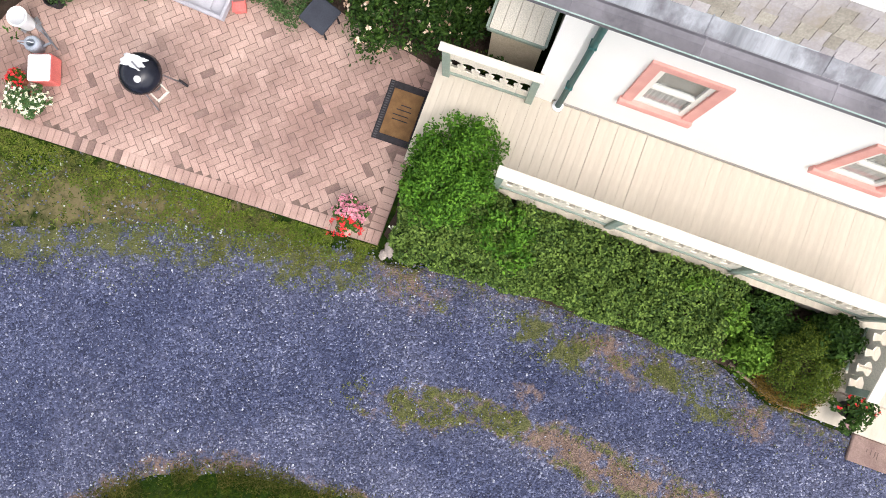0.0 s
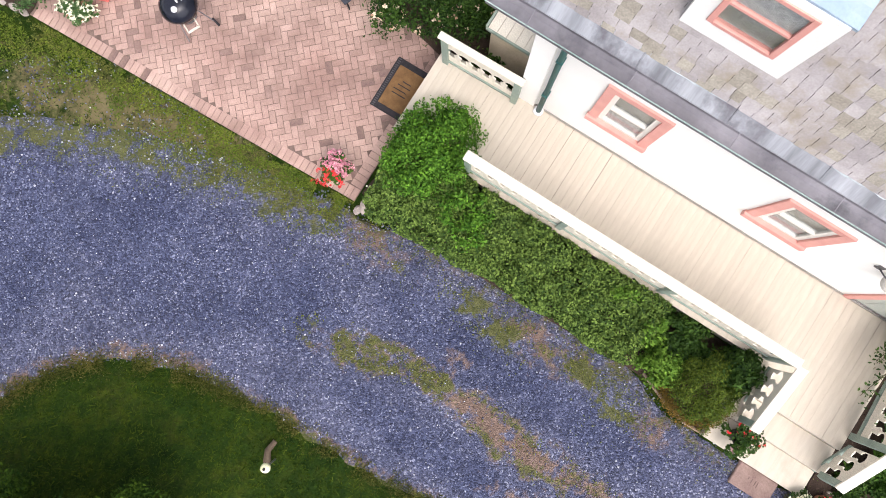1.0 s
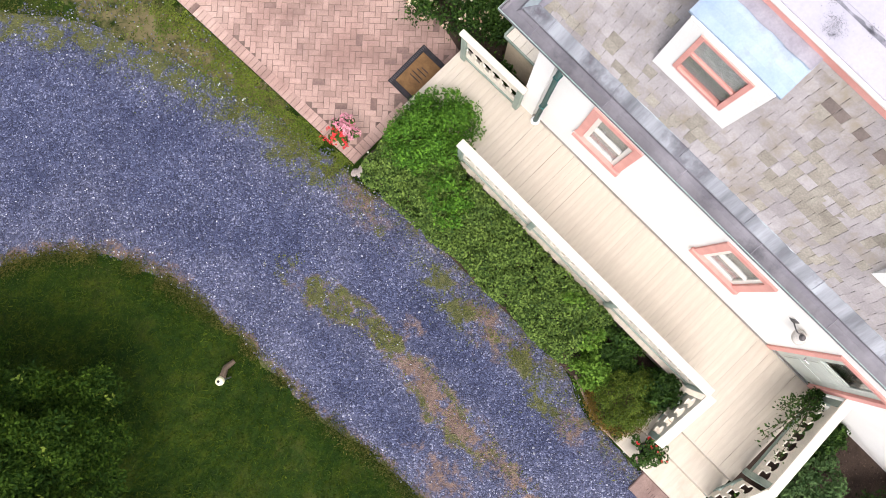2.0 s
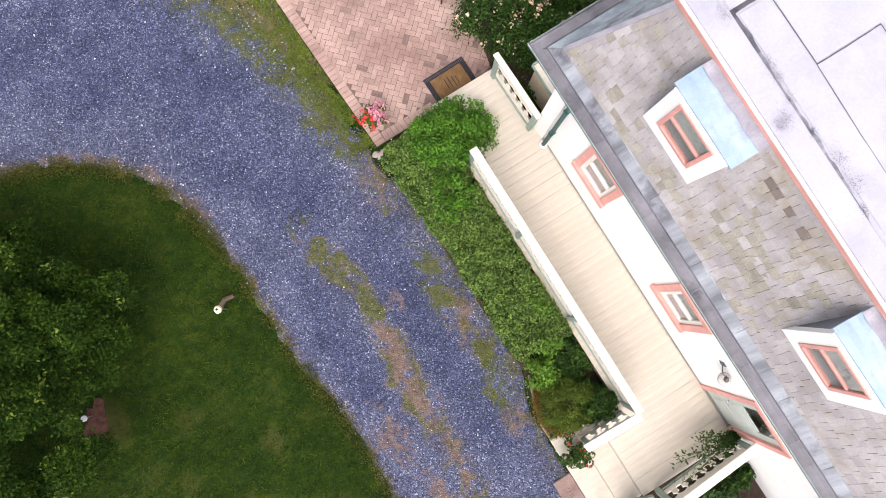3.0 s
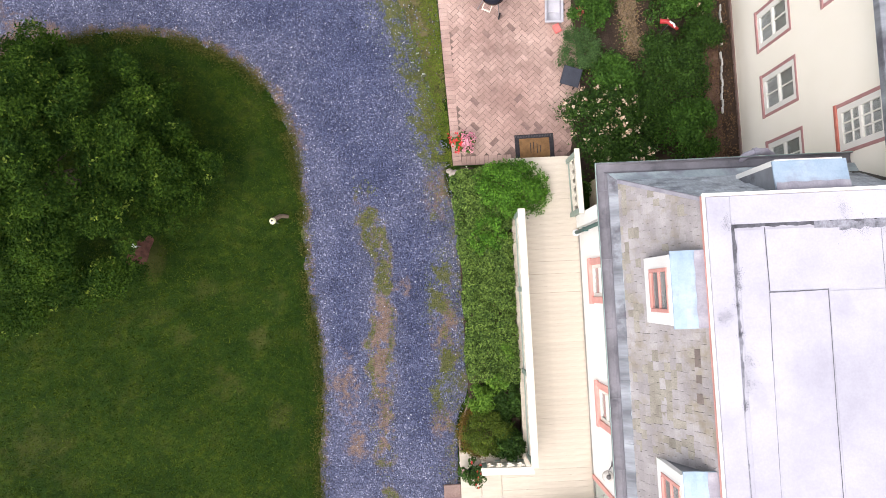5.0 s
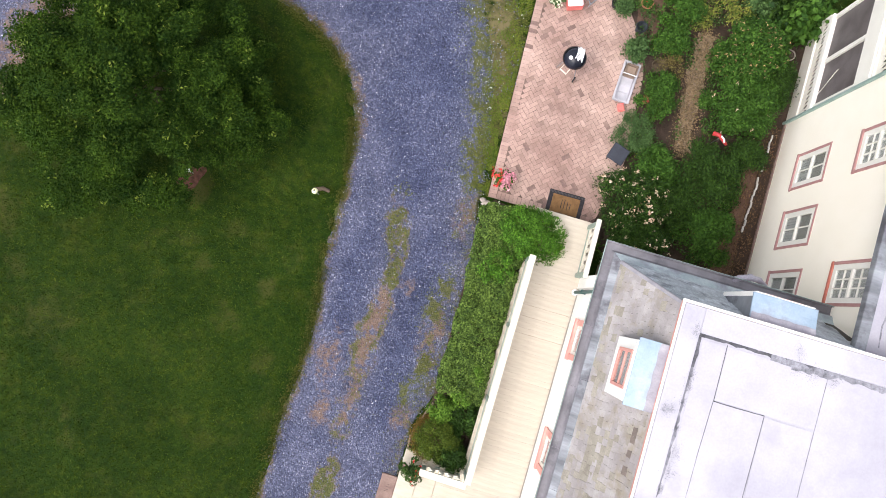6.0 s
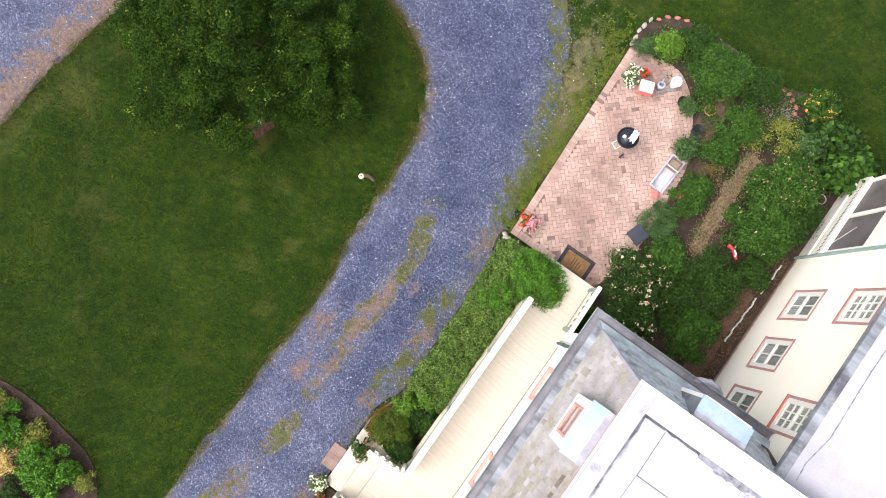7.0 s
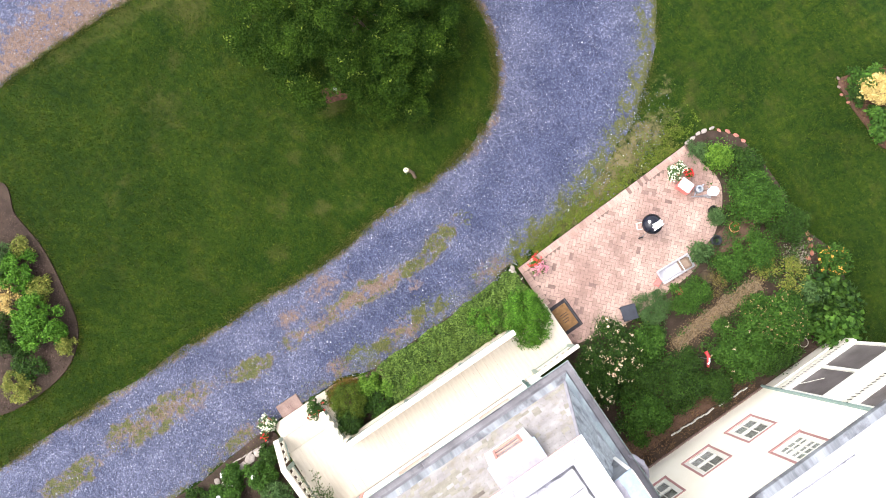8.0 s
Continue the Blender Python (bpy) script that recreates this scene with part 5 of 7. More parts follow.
bed("garden_bed", [(3.50, 1.2), (3.47, 2.10), (3.71, 3.34), (3.63, 4.47), (3.51, 5.80), (2.80, 7.09), (2.00, 7.76), (1.20, 7.78), (0.45, 7.60), (0.36, 8.17), (0.70, 8.73), (1.30, 9.09), (2.90, 9.20),
                   (4.22, 9.04), (5.35, 9.35), (6.37, 9.09), (7.6, 8.48), (7.36, 6.11), (7.32, 2.0), (7.30, 0.4), (5.0, 0.3)], M["soil"], "dark soil of the cottage garden bed", 0.03)
bed("hedge_bed", [(0.76, 1.3), (1.2, 1.42), (1.8, 1.40), (1.9, 0.8), (1.9, -4.6), (1.6, -4.98), (0.95, -5.0), (0.62, -4.95), (0.57, -4.6), (0.66, -4.2), (0.78, -3.7), (0.76, -2.5), (0.74, -0.5)], M["soil"], "dark soil strip under the hedge", 0.03)
bed("island_bed", [(-9.6, -9.7), (-8.4, -9.5), (-7.2, -9.35), (-5.9, -9.45), (-4.7, -9.7), (-3.95, -10.5), (-3.75, -11.8), (-4.0, -13.0), (-5.0, -14.5), (-9.0, -14.5)], M["soil"], "purple-brown mulched shrub bed in the lawn", 0.04)
bed("tree_mulch", [(-6.78, -0.42), (-6.60, -0.38), (-6.46, -0.52), (-6.30, -0.34), (-6.24, -0.10), (-6.14, 0.12), (-6.26, 0.24), (-6.38, 0.08), (-6.48, 0.16), (-6.58, -0.08), (-6.72, -0.16)], M["rustmulch"], "reddish bare mulch under the tree's edge", 0.0)
bed("north_bed", [(1.34, 12.65), (1.90, 12.40), (2.80, 12.38), (3.82, 12.49), (4.53, 13.82), (3.00, 14.75), (1.90, 14.03)], M["mulch"], "reddish mulched bed in the lawn", 0.03)
bed("south_bed", [(0.60, -6.75), (1.6, -6.75), (3.3, -6.7), (3.3, -12), (0.74, -12), (0.72, -9.2), (0.60, -8.0)], M["soil"], "dark soil bed south of the porch steps", 0.03)
bed("bare_earth", [(2.85, 7.91), (3.31, 8.12), (3.67, 7.76), (3.63, 7.04), (3.56, 6.47), (3.15, 6.42), (3.02, 7.04)], M["redearth"], "trodden red-brown earth between patio and bed", 0.036)
path_line = [(4.83, 7.0), (4.84, 6.4), (4.85, 5.76), (4.89, 5.1), (4.93, 4.45), (5.0, 3.95)]
line = spline(path_line, 0.08)
line_path = line
verts, faces = [], []
for i, p in enumerate(line):
    d = line[min(i + 1, len(line) - 1)] - line[max(i - 1, 0)]
    nrm = np.array([-d[1], d[0]]) / np.linalg.norm(d)
    for j in range(7):
        w = (j / 6 - 0.5) * 2 * (0.21 + 0.06 * wobble(p[0], p[1], 2.6, 10 + (j > 3)) + 0.12 * wobble(p[0], p[1], 9, 14 + (j > 3)))
        q = p + nrm * w
        verts.append((q[0], q[1], 0.062 - 0.02 * abs(j / 3 - 1) ** 2 + 0.012 * wobble(q[0], q[1], 8, 11)))
faces = [(i * 7 + j, i * 7 + j + 1, (i + 1) * 7 + j + 1, (i + 1) * 7 + j) for i in range(len(line) - 1) for j in range(6)]
tagged(mesh_object("garden_path", verts, faces, M["chips"], smooth=True), "wood-chip path through the garden bed", "path", kind="structure")
tagged(part("side_path", prism([(6.35, 0.75), (6.95, 0.75), (6.90, 2.6), (6.95, 4.4), (6.60, 4.3), (6.55, 2.6)], 0.0, 0.045), M["redearth"]), "worn earth path beside the wing", "path", kind="structure")


def rough_stone(rng, sx, sy, sz):
    bm = bmesh.new()
    bmesh.ops.create_icosphere(bm, subdivisions=2, radius=1)
    k = rng.uniform(0, 50)
    for v in bm.verts:
        f = 1 + 0.28 * noise.noise(v.co * 1.6 + Vector((k, 0, 0)))
        v.co = Vector((v.co.x * sx * f, v.co.y * sy * f, v.co.z * sz * f))
    return bm


# the white drain edging along the wing
rng = np.random.default_rng(4)
edge = thing("bed_edging", (0, 0, 0), 0, "broken white stone edging beside the wing", "edging")
for k in range(16):
    y = 2.50 + k * 0.16
    if k == 9:
        continue
    ob = part("edging_stone", box(-0.015, 0.015, -0.080, 0.080, 0, 0.07, 0.006), M["pale"], edge)
    ob.matrix_local = pose(6.93 + 0.008 * k + 0.015 * math.sin(k * 2.1), y, 0.04, 0, rng.uniform(-3, 3), rng.uniform(-2.5, 2.5))

# stones round the north end of the patio bed
arc = [(0.40, 7.67), (0.37, 7.88), (0.36, 8.09), (0.38, 8.29), (0.46, 8.51), (0.60, 8.68), (0.80, 8.85), (1.02, 8.98), (1.26, 9.07)]
border = thing("stone_border", (0, 0, 0), 0, "curved border of pale and brick-red stones", "stone border")
for k, (x, y) in enumerate(arc):
    ob = part("stone", rough_stone(rng, 0.085, 0.055, 0.05), M["redstone"] if k > 4 else M["stone"], border, smooth=False)
    s = rng.uniform(0.75, 1.15)
    ob.scale = (s * rng.uniform(0.9, 1.2), s, s * rng.uniform(0.6, 0.9))
    ob.location, ob.rotation_euler = (x + rng.normal(0, 0.015), y + rng.normal(0, 0.015), 0.03), (rng.uniform(-0.2, 0.2), rng.uniform(-0.2, 0.2), [1.6, 1.6, 1.6, 1.4, 1.1, 0.8, 0.65, 0.5, 0.4][k] + rng.normal(0, 0.2))
border = thing("stone_border", (0, 0, 0), 0, "low border of red stones at the garden's edge", "stone border")
for k, (x, y) in enumerate([(4.50, 9.02), (4.66, 8.98), (4.84, 8.90), (5.02, 8.80), (5.08, 8.62), (5.95, 9.20)]):
    ob = part("stone", rough_stone(rng, 0.085, 0.055, 0.05), M["redstone"], border)
    ob.location, ob.rotation_euler = (x, y, 0.05), (0, 0, k * 0.9)
border = thing("stone_border", (0, 0, 0), 0, "row of pale stones at the corner of the lawn bed", "stone border")
for k, (x, y) in enumerate([(1.30, 12.54), (1.52, 12.40), (1.75, 12.33), (2.05, 12.36)]):
    ob = part("stone", rough_stone(rng, 0.06, 0.04, 0.03), M["brownstone"] if k < 2 else M["redstone"], border)
    ob.location, ob.rotation_euler = (x, y, 0.04), (0, 0, k * 0.4)
border = thing("stone_border", (0, 0, 0), 0, "flat pale stepping stones in the southern bed", "stone border")
for k, (x, y, s) in enumerate([(0.92, -8.47, 0.09), (0.98, -8.30, 0.10), (1.20, -8.39, 0.10), (0.93, -7.62, 0.13), (1.02, -7.88, 0.12), (0.97, -7.16, 0.11), (1.12, -8.55, 0.08), (1.05, -8.12, 0.08), (0.90, -7.36, 0.10), (0.95, -8.68, 0.08)]):
    ob = part("stone", rough_stone(rng, s * 1.2, s, 0.02), M["pale" if k < 3 else "stone"], border)
    ob.location, ob.rotation_euler = (x, y, 0.05), (0, 0, k * 0.7)
border = thing("bed_edging", (0, 0, 0), 0, "thin pale stone edging of the southern bed", "edging")
for k in range(7):
    ob = part("edging_stone", box(-0.02, 0.02, -0.075, 0.075, 0, 0.07, 0.010), M["stone"], border)
    ob.matrix_local = pose(0.83 - 0.010 * k, -7.02 - 0.17 * k, 0.0, 0, 0, rng.uniform(-8, 8))
for x, y in ((1.37, -7.66), (1.31, -8.71)):
    sl = thing("garden_lamp", (x, y, 0), 0, "small round white solar lamp on a stake", "garden lamp", "solar lamps")
    part("stake", tube([(0, 0, -0.03), (0, 0, 0.5)], 0.01), M["steel"], sl)
    part("ring", revolve([(0.025, 0.50), (0.055, 0.50), (0.055, 0.525), (0.025, 0.525)], 18), M["whiteplastic"], sl)
# wooden edging of the hedge bed and the two stones at the patio corner
edge = tagged(part("timber_edging", tube([(0.84, -3.70, 0.03), (0.74, -3.95, 0.04), (0.63, -4.25, 0.04), (0.54, -4.62, 0.04), (0.55, -4.98, 0.03)], 0.028, 7), M["oldwood"]), "weathered timber edging round the box bush", "edging")
for k, (x, y, s) in enumerate([(0.73, 1.30, 0.12), (0.60, 1.38, 0.07)]):
    st = tagged(part("corner_stone", rough_stone(rng, s * 1.2, s * 0.8, s * 0.7), M["stone"]), "pale field stone at the patio corner", "stone")
    st.location = (x, y, 0.05)
pad = thing("stepping_slab", (0.33, -5.95, 0), 0, "brown sandstone slab with worn carved strokes", "slab")
part("slab", box(-0.19, 0.19, -0.33, 0.33, -0.02, 0.06, 0.015), M["brownstone"], pad)
for y, x0, x1 in ((-0.06, -0.05, 0.05), (-0.02, -0.04, 0.05), (0.04, -0.02, 0.05), (0.10, 0.0, 0.05)):
    part("carved_stroke", box(x0, x1, y - 0.006, y + 0.006, 0.0595, 0.0615), M["darkstone"], pad)

# ---- hedge and shrubs ----
def hedge_row():
    rng = np.random.default_rng(11)
    top = thing("hedge", (0, 0, 0), 0, "clipped green hedge along the porch railing", "hedge")
    lumps = []
    for gy in np.arange(-3.22, 1.35, 0.17):
        for gx in np.arange(0.76, 1.90, 0.17):
            h = 0.50 + 0.10 * wobble(gx, gy, 1.4, 41) + 0.06 * wobble(gx, gy, 5, 42) - (0.12 if gx < 0.85 else 0.0)
            lumps.append((gx + rng.normal(0, 0.04), gy + rng.normal(0, 0.04), h, rng.uniform(0.13, 0.2), rng.uniform(0.13, 0.2), rng.uniform(0.14, 0.24)))
    p, nd = blob_points(rng, 92000, lumps)
    p[::3, 2] *= rng.uniform(0.25, 1.0, len(p[::3]))
    west = 0.60 + 0.15 * np.clip((0.6 - p[:, 1]) / 1.6, 0, 1) + 0.03 * np.sin(p[:, 1] * 5.1)
    keep = (p[:, 0] > west) & (p[:, 2] > 0.02) & ((p[:, 0] < 1.90) | (p[:, 1] > 0.35) | (p[:, 2] < 0.5))
    v, f = leaves(rng, p[keep], nd[keep], 0.045, 0.6, 0.7)
    mesh_object("foliage", v.tolist(), f.tolist(), LEAF["hedge"], top)
    for x, y in zip(rng.uniform(0.9, 1.6, 14), rng.uniform(-3, 1.1, 14)):
        part("stem", box(x - 0.012, x + 0.012, y - 0.012, y + 0.012, 0.0, 0.5), M["bark"], top)


hedge_row()
bush("bush", (1.92, 0.80, 0), 0.93, 0.74, 1.2, LEAF["fresh"], 18000, 0.052, "bright green leafy bush leaning over the porch end", 21, lumps=170, lump_size=(0.09, 0.2))
bush("bush", (1.30, -0.1, 0.3), 0.5, 0.5, 0.62, LEAF["fresh"], 2600, 0.06, "bright green shoots above the hedge", 22, lumps=40, lump_size=(0.1, 0.22))
bush("bush", (1.62, -2.75, 0), 0.22, 0.30, 0.85, LEAF["lime"], 1300, 0.065, "light green shoot among the hedge", 23, lumps=18)
bush("bush", (1.42, -3.35, 0), 0.26, 0.26, 0.72, LEAF["lime"], 1200, 0.065, "light green bushy plant behind the hedge", 28, lumps=18)
bush("bush", (1.08, -3.76, 0), 0.34, 0.34, 0.72, LEAF["lime"], 3200, 0.065, "light green bushy plant beside the hedge", 24, lumps=40, lump_size=(0.12, 0.26))
bush("bush", (1.58, -3.75, 0), 0.42, 0.75, 0.55, LEAF["deep"], 7500, 0.06, "dark green shrub in the shade of the porch", 25, lumps=80, lump_size=(0.1, 0.22))
bush("box_bush", (1.13, -4.46, 0), 0.58, 0.56, 0.95, LEAF["box"], 15000, 0.032, "round box bush browned on one side", 26, lumps=150, lump_size=(0.07, 0.2), bloom=LEAF["boxbrown"], bloom_n=0)
rngb = np.random.default_rng(261)
rim_a = rngb.uniform(math.radians(120), math.radians(265), 2600)
rim_r = rngb.normal(0.55, 0.05, 2600)
rim = np.stack([rim_r * np.cos(rim_a), rim_r * np.sin(rim_a) * 0.97, rngb.uniform(0.08, 0.42, 2600)], 1)
v, f = leaves(rngb, rim, np.stack([np.cos(rim_a), np.sin(rim_a), np.full(2600, 0.7)], 1), 0.034, 0.5)
browned = mesh_object("browned_foliage", v.tolist(), f.tolist(), LEAF["boxbrown"], [o for o in scene.objects if o.name.startswith("box_bush")][0], "rusty brown scorched leaves")
bush("bush", (1.58, -4.72, 0), 0.36, 0.34, 0.85, LEAF["deep"], 3600, 0.075, "green leafy shrub in the porch corner", 27, lumps=30)

# garden bed
bush("rose_bush", (4.1, 2.23, 0), 0.82, 0.9, 1.15, LEAF["deep"], 5200, 0.075, "green rose bush with pale pink blossom", 31, "rose bush", lumps=24, bloom=LEAF["blossom_pale"], bloom_n=120, bloom_size=0.065)
bush("rose_bush", (4.48, 1.45, 0), 0.65, 0.55, 1.0, LEAF["deep"], 3000, 0.075, "green rose bush with few pale flowers", 32, "rose bush", lumps=18, bloom=LEAF["blossom_pale"], bloom_n=40, bloom_size=0.055)
bush("bush", (3.7, 4.0, 0), 0.46, 0.52, 0.62, LEAF["grey"], 3400, 0.045, "grey-green rounded herb bush at the patio edge", 33, lumps=16)
bush("bush", (4.38, 3.25, 0), 0.5, 0.48, 0.85, LEAF["bright"], 3000, 0.09, "bright green leafy perennial beside the patio", 34, lumps=12)
bush("bush", (5.6, 3.3, 0), 0.74, 0.8, 1.3, LEAF["deep"], 5600, 0.07, "broad dark green shrub in the garden bed", 35, lumps=26)
bush("bush", (6.45, 4.15, 0), 0.44, 0.42, 0.9, LEAF["deep"], 2400, 0.075, "dark green shrub in the garden bed", 36, lumps=14)
bush("bush", (6.0, 2.01, 0), 0.62, 0.64, 1.1, LEAF["bright"], 3600, 0.08, "green leafy shrub near the house corner", 37, lumps=18)
bush("bush", (5.04, 2.45, 0), 0.5, 0.55, 0.8, LEAF["deep"], 2400, 0.08, "dark green shrub near the house corner", 38, lumps=14)
bush("bush", (5.86, 6.52, 0), 0.76, 0.84, 1.35, LEAF["bright"], 7000, 0.10, "tall green shrub with clusters of faded orange flowers", 39, lumps=30, bloom=LEAF["blossom_faded"], bloom_n=420, bloom_size=0.029)
bush("bush", (5.98, 5.3, 0), 0.74, 0.8, 1.35, LEAF["bright"], 6500, 0.085, "tall bright green shrub with few pink flowers", 40, lumps=24, bloom=LEAF["blossom_pale"], bloom_n=12, bloom_size=0.05)
bush("bush", (6.7, 6.1, 0), 0.4, 0.6, 0.8, LEAF["deep"], 3000, 0.08, "green shrub beside the screened porch", 41, lumps=16)
bush("bush", (4.0, 5.05, 0), 0.44, 0.54, 0.72, LEAF["bright"], 2800, 0.07, "green perennial clump by the patio", 42, lumps=15)
bush("bush", (3.98, 6.5, 0), 0.36, 0.36, 0.75, LEAF["bright"], 1500, 0.08, "green leafy perennial in the bed", 43, lumps=13)
bush("bush", (4.02, 7.3, 0), 0.5, 0.52, 0.85, LEAF["bright"], 2000, 0.085, "light green perennial clump in the bed", 44, lumps=14)
bush("bush", (5.15, 7.75, 0), 0.62, 0.48, 0.7, LEAF["yellow"], 1000, 0.055, "pale yellow-green flowering perennial in the bed", 45, lumps=12)
bush("bush", (4.4, 7.3, 0), 0.6, 0.4, 0.5, LEAF["yellow"], 700, 0.05, "feathery yellowed grass in the bed", 46, lumps=10)
bush("lily_clump", (5.43, 8.98, 0), 0.4, 0.4, 0.8, LEAF["bright"], 1000, 0.10, "green lily clump with orange flowers", 47, "flowers", lumps=9, bloom=LEAF["blossom_orange"], bloom_n=34, bloom_size=0.055)
bush("bush", (6.35, 8.2, 0), 0.66, 0.58, 0.80, LEAF["deep"], 900, 0.21, "broad-leaved green plant clump", 48, lumps=9, broad=0.8)
bush("bush", (6.9, 8.0, 0), 0.5, 0.5, 0.75, LEAF["bright"], 800, 0.21, "broad-leaved bright green plant clump", 49, lumps=8, broad=0.8)
bush("bush", (5.8, 7.85, 0), 0.4, 0.36, 0.9, LEAF["grey"], 1200, 0.09, "grey-green leafy plant in the bed", 50, lumps=11)
bush("bush", (2.72, 8.15, 0), 0.74, 0.72, 1.2, LEAF["bright"], 7000, 0.08, "bright green broad bush at the patio's end", 51, lumps=24)
bush("bush", (1.25, 8.05, 0), 0.36, 0.34, 0.7, LEAF["lime"], 1300, 0.085, "light green leafy plant in the stone border", 52, lumps=12)
bush("bush", (1.85, 8.55, 0), 0.46, 0.4, 0.85, LEAF["deep"], 2000, 0.08, "dark green shrub behind the patio", 53, lumps=13)
bush("bush", (3.87, 8.58, 0), 0.58, 0.5, 0.95, LEAF["deep"], 3300, 0.06, "dark green rounded shrub at the lawn's edge", 54, lumps=17)
bush("bush", (0.80, 7.71, 0), 0.32, 0.26, 0.4, LEAF["grey"], 700, 0.06, "small grey-green plant at the patio's edge", 55, lumps=8)
bush("bush", (2.62, 7.02, 0), 0.18, 0.18, 0.5, LEAF["grey"], 700, 0.07, "potted grey-green plant at the patio's edge", 56, lumps=8)
bush("bush", (3.16, 6.04, 0), 0.19, 0.2, 0.55, LEAF["grey"], 900, 0.10, "spiky grey-green plant by the tub", 57, lumps=9)
bush("bush", (4.15, 5.9, 0), 0.34, 0.34, 0.5, LEAF["browned"], 420, 0.05, "feathery browned seed heads by the patio", 58, lumps=10)
bush("bush", (4.6, 0.85, 0), 0.7, 0.32, 0.6, LEAF["deep"], 1500, 0.08, "low dark shrub under the eaves", 59, lumps=11)

# lawn bed in the south-west
for k, (x, y, r, h, lf, n, s, txt) in enumerate([
        (-6.9, -10.2, 0.55, 0.7, "fresh", 1800, 0.08, "bright green shrub in the mulched bed"), (-6.2, -9.95, 0.35, 0.5, "yellow", 900, 0.07, "yellow-green flowering plant in the mulched bed"),
        (-5.45, -10.35, 0.70, 0.9, "fresh", 3200, 0.09, "large bright green shrub in the mulched bed"), (-4.5, -10.15, 0.26, 0.4, "yellow", 700, 0.06, "golden-leaved dwarf shrub in the mulched bed"),
        (-4.2, -11.75, 0.42, 0.55, "yellow", 1100, 0.06, "pale yellow-green shrub in the mulched bed"), (-6.5, -10.8, 0.45, 0.6, "straw", 900, 0.06, "shrub covered in apricot flowers"),
        (-7.5, -9.75, 0.28, 0.4, "yellow", 500, 0.06, "small yellow flowering plant in the mulched bed"), (-4.6, -11.3, 0.45, 0.35, "deep", 1000, 0.08, "low dark green plant in the mulched bed"),
        (-7.6, -10.6, 0.5, 0.7, "grey", 1200, 0.08, "grey-green shrub in the mulched bed"), (-5.6, -11.4, 0.5, 0.6, "deep", 1400, 0.08, "dark green shrub in the mulched bed")]):
    bush("bush", (x, y, 0), r, r * 0.9, h, LEAF[lf], n, s, txt, 70 + k, lumps=12)
bush("bush", (2.28, 13.08, 0), 0.60, 0.56, 0.85, LEAF["straw"], 5200, 0.06, "dense straw-coloured mounded shrub", 90, lumps=60, lump_size=(0.1, 0.2))
bush("bush", (1.80, 13.15, 0), 0.42, 0.40, 0.45, LEAF["bright"], 1500, 0.13, "green strappy plant in the lawn bed", 91, lumps=8)
bush("bush", (3.00, 12.64, 0), 0.50, 0.35, 0.45, LEAF["bright"], 1500, 0.13, "green strappy plant in the lawn bed", 92, lumps=8)
bush("bush", (2.00, 12.59, 0), 0.35, 0.25, 0.35, LEAF["deep"], 1200, 0.07, "low green plant at the lawn bed's edge", 94, lumps=12)
bush("bush", (2.90, 13.51, 0), 0.6, 0.5, 0.6, LEAF["bright"], 2400, 0.08, "green leafy shrub in the lawn bed", 95, lumps=20)
bush("bush", (1.45, 12.85, 0), 0.25, 0.25, 0.35, LEAF["bright"], 400, 0.08, "small green plant in the lawn bed", 93, lumps=6)
# south bed and the vine on the railing
for k, (x, y, r, h, lf) in enumerate([(1.15, -7.1, 0.3, 0.4, "deep"), (1.05, -8.2, 0.32, 0.4, "bright"), (1.1, -9.3, 0.4, 0.5, "deep"), (1.5, -7.5, 0.5, 0.7, "bright"), (2.3, -7.5, 0.65, 0.8, "grey"), (1.5, -8.6, 0.55, 0.6, "bright"), (2.6, -8.8, 0.8, 0.8, "deep"), (3.0, -7.2, 0.4, 0.6, "deep"), (1.9, -9.8, 0.7, 0.7, "bright")]):
    bush("bush", (x, y, 0), r, r * 0.8, h, LEAF[lf], 4200, 0.065, "leafy green shrub south of the porch", 100 + k, lumps=40, lump_size=(0.1, 0.24))
def vine():
    """Thin stems that lean from the porch corner over the floor, thick with leaves at the foot and sparse at the tips."""
    rng = np.random.default_rng(130)
    top = thing("vine", (3.30, -6.42, DECK), 0, "thin dark green vine leaning over the porch railing", "vine")
    pts = []
    for k in range(7):
        tip = np.array([rng.uniform(-1.35, -0.5), rng.uniform(0.0, 0.42), rng.uniform(0.5, 0.95)])
        s = np.linspace(0, 1, 9)
        line = np.stack([tip[0] * s ** 1.2, tip[1] * s + 0.04 * np.sin(s * 5 + k), 0.25 + (tip[2] - 0.25) * np.sqrt(s)], 1)
        part("stem", tube([(0, 0, 0.0)] + [tuple(a) for a in line], 0.009, 5, 0.004), M["bark"], top)
        u = rng.uniform(0, 1, 150) ** 1.5 * 8
        i0 = np.minimum(u.astype(int), 7)
        c = line[i0] + (line[i0 + 1] - line[i0]) * (u - i0)[:, None]
        pts.append(c + rng.normal(0, 0.055, c.shape))
    pts = np.concatenate(pts)
    v, f = leaves(rng, pts, np.tile([0, 0, 1.0], (len(pts), 1)), 0.055, 0.7)
    mesh_object("foliage", v.tolist(), f.tolist(), LEAF["deep"], top)


vine()

